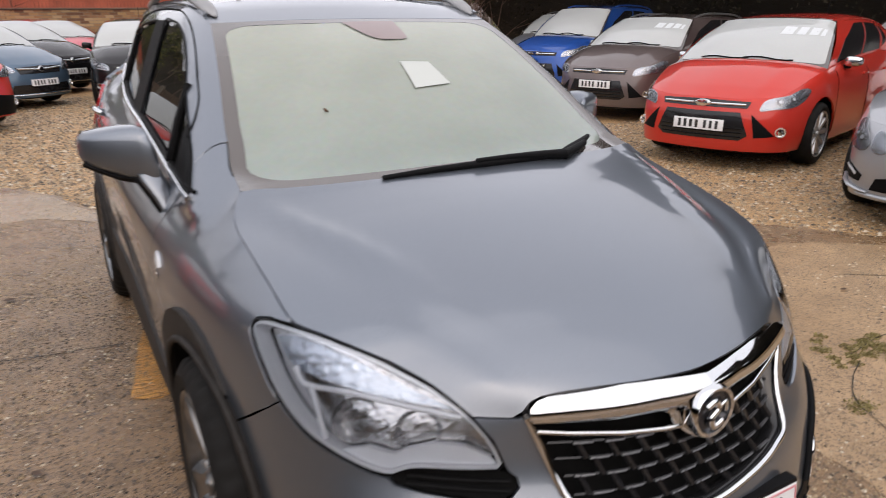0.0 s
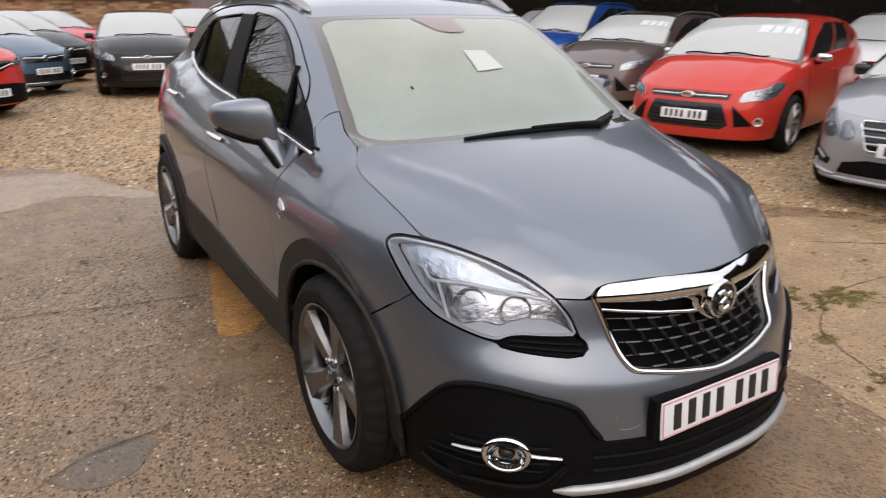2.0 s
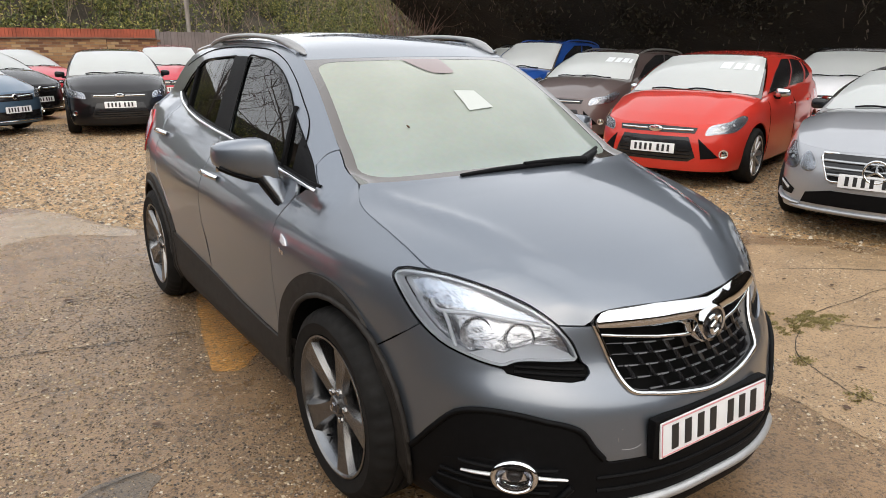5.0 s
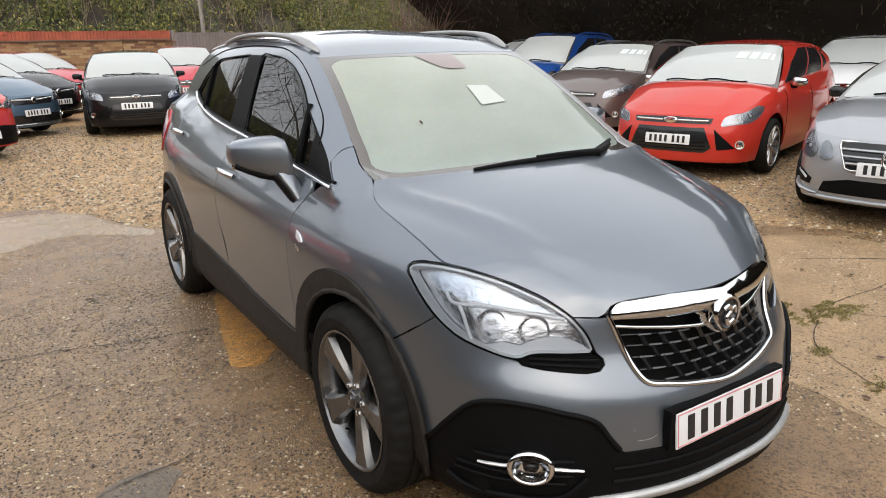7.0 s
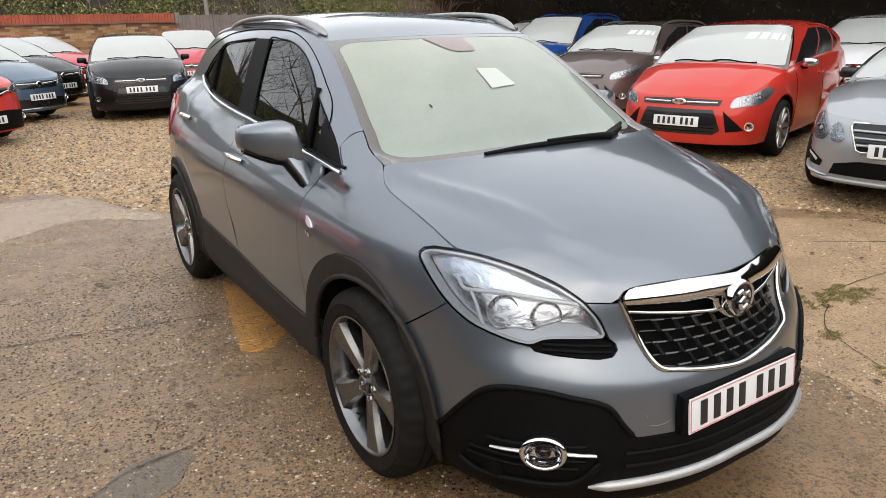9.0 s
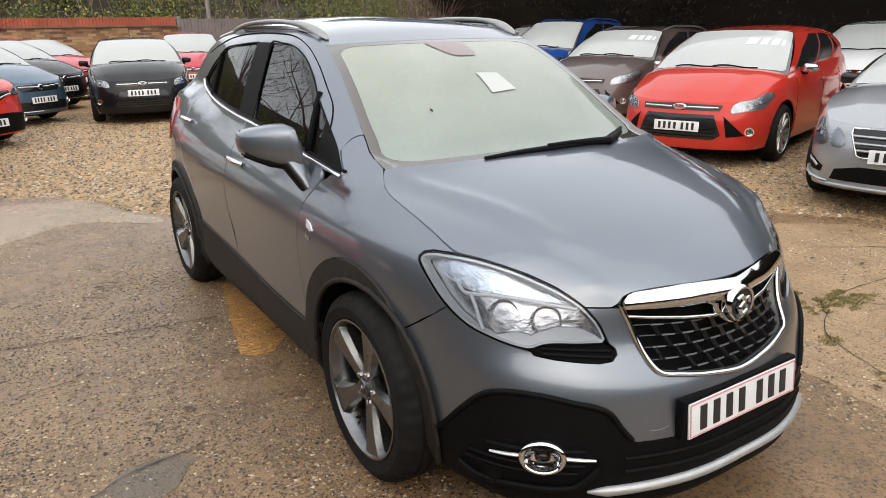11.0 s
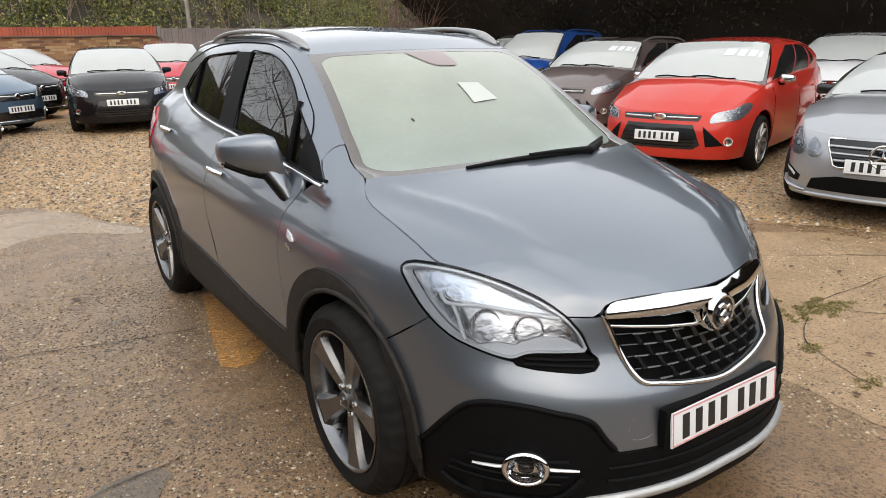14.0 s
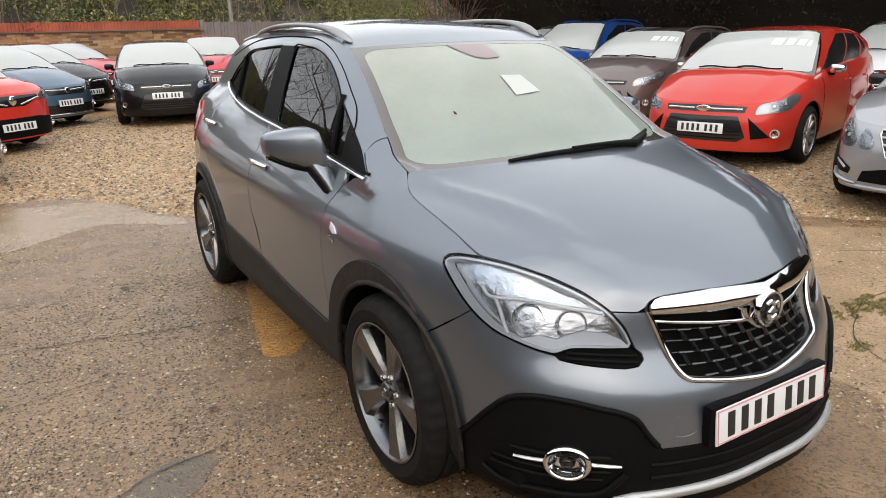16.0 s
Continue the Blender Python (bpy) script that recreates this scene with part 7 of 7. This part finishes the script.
    wp = tube_part("wiper", [ws(u, v) + Vector((0, -0.016, 0.016)) for u, v in ((0.70, 0.0), (0.76, 0.035), (0.82, 0.072), (0.87, 0.105))], [0.012, 0.016, 0.013, 0.008], BLACK_PLASTIC, car, 8)
    tube_part("wiper_arm", [ws(u, v) + Vector((0, -0.022, 0.022)) for u, v in ((0.705, -0.012), (0.76, 0.02), (0.815, 0.055))], [0.016, 0.014, 0.01], BLACK_PLASTIC, wp, 8)
    # door mirrors
    for sg in (-1, 1):
        bm = bmesh.new()
        rings = []
        prof = [(0.798, 1.485, 1.085, 0.02, 0.02), (0.806, 1.49, 1.10, 0.046, 0.055), (0.825, 1.505, 1.126, 0.062, 0.082), (0.85, 1.525, 1.133, 0.070, 0.085), (0.90, 1.55, 1.141, 0.072, 0.074), (0.95, 1.575, 1.146, 0.068, 0.060), (0.985, 1.60, 1.148, 0.056, 0.048), (1.0, 1.61, 1.148, 0.04, 0.036), (1.006, 1.615, 1.148, 0.018, 0.018)]
        for x, y, z, dy, dz in prof:
            ring = []
            for k in range(24):
                a = 2 * math.pi * k / 24
                ca, sa = math.cos(a), math.sin(a)
                ring.append(bm.verts.new((sg * x, y + dy * math.copysign(abs(ca) ** 0.62, ca), z + dz * math.copysign(abs(sa) ** 0.5, sa))))
            rings.append(ring)
        for a, b in zip(rings, rings[1:]):
            for k in range(24):
                bm.faces.new((a[k], a[(k + 1) % 24], b[(k + 1) % 24], b[k]))
        bm.faces.new(rings[0])
        bm.faces.new(rings[-1])
        bmesh.ops.recalc_face_normals(bm, faces=bm.faces)
        mo = part("door_mirror", bm, GREY_PAINT, car)
        smooth(mo.data, 60)
        tube_part("mirror_underside", [(sg * x, y - 0.03, z) for x, y, z in spline([(0.85, 1.55, 1.056), (0.92, 1.58, 1.076), (0.985, 1.615, 1.108)], 5)], [0.036] * 5 + [0.032] * 6, BLACK_PLASTIC, mo, 10, flat=0.5)
        for nm, mt, secs in (("mirror_foot", GREY_PAINT, [(0.775, 0.812, 1.395, 1.45, 0.965), (0.78, 0.832, 1.415, 1.485, 1.01), (0.785, 0.857, 1.438, 1.52, 1.055), (0.795, 0.868, 1.455, 1.54, 1.078)]),
                             ("mirror_foot_base", BLACK_PLASTIC, [(0.775, 0.82, 1.41, 1.47, 0.955), (0.785, 0.842, 1.435, 1.51, 1.0), (0.795, 0.868, 1.46, 1.545, 1.048), (0.805, 0.885, 1.475, 1.57, 1.066)])):
            bm = bmesh.new()
            rg = []
            for x0, x1, y0, y1, z in secs:
                cx, cy, hx, hy = (x0 + x1) / 2, (y0 + y1) / 2, (x1 - x0) / 2, (y1 - y0) / 2
                rg.append([bm.verts.new((sg * (cx + hx * math.copysign(abs(math.cos(a)) ** 0.5, math.cos(a))), cy + hy * math.copysign(abs(math.sin(a)) ** 0.5, math.sin(a)), z)) for a in np.linspace(0, 2 * math.pi, 21)[:-1]])
            for a, b in zip(rg, rg[1:]):
                for k in range(20):
                    bm.faces.new((a[k], a[(k + 1) % 20], b[(k + 1) % 20], b[k]))
            bm.faces.new(rg[0])
            bm.faces.new(rg[-1])
            bmesh.ops.recalc_face_normals(bm, faces=bm.faces)
            smooth(part(nm, bm, mt, mo).data, 50)
        box_part("mirror_glass", (0.15, 0.004, 0.11), (sg * 0.92, 1.605, 1.14), CHROME, mo, 0.0, turn=Matrix.Rotation(radians(8 * sg), 4, "Z"))

    # wheels
    for y in (0.912, 3.467):
        for sg in (-1, 1):
            wheel(car, (sg * 0.768, y, 0.345), 0.347, 0.252, 0.215, sg, 5)

    # cabin
    box_part("dashboard", (1.3, 0.5, 0.22), (0, 1.42, 0.93), BLACK_PLASTIC, car, 0.06)
    for x in (-0.36, 0.36):
        box_part("seat_cushion", (0.5, 0.52, 0.16), (x, 2.2, 0.62), SEAT_CLOTH, car, 0.06)
        box_part("seat_back", (0.48, 0.14, 0.62), (x, 2.50, 0.95), SEAT_CLOTH, car, 0.06, turn=Matrix.Rotation(radians(-18), 4, "X"))
        box_part("headrest", (0.26, 0.09, 0.18), (x, 2.62, 1.32), SEAT_CLOTH, car, 0.04)
    box_part("rear_bench", (1.24, 0.16, 0.6), (0, 3.2, 0.95), SEAT_CLOTH, car, 0.06, turn=Matrix.Rotation(radians(-18), 4, "X"))
    bm = tube([(-0.36 + 0.185 * math.cos(a), 1.78 - 0.06 * math.sin(a), 0.98 + 0.175 * math.sin(a)) for a in np.linspace(0, 2 * math.pi, 33)[:-1]], 0.015, 8, True)
    smooth(part("steering_wheel", bm, BLACK_PLASTIC, car).data)
    return car


TURN_LENS = textured("faceted_lamp_reflector", (0.34, 0.37, 0.41), 0.16, 55, 0.012, 0.5, 0.9)
RIBBED = textured("ribbed_lamp_reflector", (0.60, 0.60, 0.61), 0.16, 45, 0.007, 0.35, 0.95)
SCRATCH = mat("bare_scratch", (0.22, 0.22, 0.23), 0.6)
BOWL = textured("faceted_reflector_bowl", (0.50, 0.50, 0.51), 0.07, 38, 0.05, 0.4, 1.0)
SLAT = mat("grille_slat_satin", (0.12, 0.12, 0.125), 0.3, 0.6)
SENSOR = mat("sensor_patch", (0.16, 0.10, 0.09), 0.3, 0, 0.5, 0.6)
RAIL = textured("grey_roof_rail", (0.30, 0.30, 0.30), 0.42, 300, 0.0003, 0.1, 0.6)
suv()


# ---- the other cars ----
RED = paint("red_lacquer", (0.5, 0.028, 0.016), 0.15, 0.06)
BROWN = paint("brown_lacquer", (0.13, 0.10, 0.095), 0.5, 0.12)
SILVER = paint("silver_lacquer", (0.36, 0.37, 0.39), 0.7, 0.08)
BLUE = paint("bright_blue_lacquer", (0.02, 0.09, 0.38), 0.4, 0.06)
BLACK = paint("black_lacquer", (0.006, 0.006, 0.007), 0.1, 0.02)
bsdf(BLACK).inputs["Coat IOR"].default_value = 1.33
bsdf(BLACK).inputs["Specular IOR Level"].default_value = 0.05
bsdf(RED).inputs["Coat IOR"].default_value = 1.38
STEEL_BLUE = paint("steel_blue_lacquer", (0.07, 0.12, 0.18), 0.6, 0.1)
WHITE = paint("white_lacquer", (0.74, 0.75, 0.77), 0.0, 0.06)
CHERRY = paint("cherry_lacquer", (0.45, 0.012, 0.03), 0.2, 0.06)
CHAMPAGNE = paint("champagne_silver_lacquer", (0.33, 0.31, 0.28), 0.7, 0.1)
car("hatchback", "bright red five-door hatchback with black lower grille, parked on gravel", (4.76, 4.20), -73.5, RED, zf=0.69, zc=0.96, style="ford", seed=3, plate_z=0.45, spokes=10, sticker=True, mirror_mat=CHROME)
car("estate_car", "brown metallic estate car with silver roof rails, parked on gravel", (6.2, 7.42), -72, BROWN, L=4.55, ye=4.1, estate=True, rails=SATIN, style="ford", seed=4, plate_z=0.52, sticker=True, mirror_mat=SATIN)
car("coupe", "silver coupe with a chrome slatted grille on gravel", (4.19, 1.51), -75, SILVER, w=0.89, L=4.7, h=1.36, yc=1.42, yr=2.3, ye=3.9, yf=0.85, yb=3.6, zf=0.70, zc=0.92, style="star", seed=5, mirror_mat=GLOSS_BLACK)
car("crossover", "bright blue crossover car with blue roof rails", (7.75, 11.0), -72, BLUE, w=0.92, h=1.66, zf=0.80, zc=1.02, rails=BLUE, style="ford", seed=6, res=1.5)
car("estate_car", "pale silver estate car beyond the blue crossover", (9.7, 13.9), -66, SILVER, L=4.6, ye=4.15, h=1.54, estate=True, rails=SATIN, style="griffin", seed=16, res=1.5)
car("crossover", "white crossover car with black roof rails, under the wooded bank", (9.6, 4.85), -72, WHITE, w=0.92, L=4.45, h=1.50, zf=0.80, zc=0.99, rails=BLACK_PLASTIC, style="ford", seed=17, res=1.5)
car("hatchback", "glossy black five-door hatchback facing the open yard", (0.62, 12.6), -8, BLACK, style="ford", seed=7, plate_z=0.55, res=1.5)
car("hatchback", "champagne silver hatchback with a chrome winged grille", (-2.45, 7.85), 37, CHAMPAGNE, w=0.9, L=4.37, style="griffin", seed=8, plate_z=0.42)
car("crossover", "orange-red crossover with a black lower bumper", (-1.8, 10.8), 36, RED, w=0.89, L=4.12, h=1.56, zf=0.82, style="diamond", seed=9, plate_z=0.38)
car("hatchback", "steel blue small hatchback with chrome grille bar", (-0.9, 13.8), 36, STEEL_BLUE, w=0.87, L=4.0, h=1.5, style="griffin", seed=10, plate_z=0.45, res=1.5)
car("saloon_car", "dark grey saloon car with a chrome grille bar", (-0.25, 16.4), 36, BLACK, w=0.92, L=4.8, h=1.49, ye=4.0, yb=3.75, style="griffin", seed=11, plate_z=0.45, res=1.5)
car("hatchback", "cherry red hatchback at the end of the row", (0.6, 18.9), 34, CHERRY, style="ford", seed=12, res=1.5)
car("hatchback", "cherry red hatchback in front of the grey fence", (2.75, 17.6), -13, CHERRY, w=0.9, h=1.55, style="griffin", seed=13, res=1.5)
car("hatchback", "blue hatchback parked across behind the black car", (1.5, 12.2), -92, BLUE, w=0.88, zf=0.68, style="griffin", seed=14, res=1.5)
car("hatchback", "red hatchback at the near end of the row", (-3.4, 4.75), 37, RED, style="ford", seed=15)
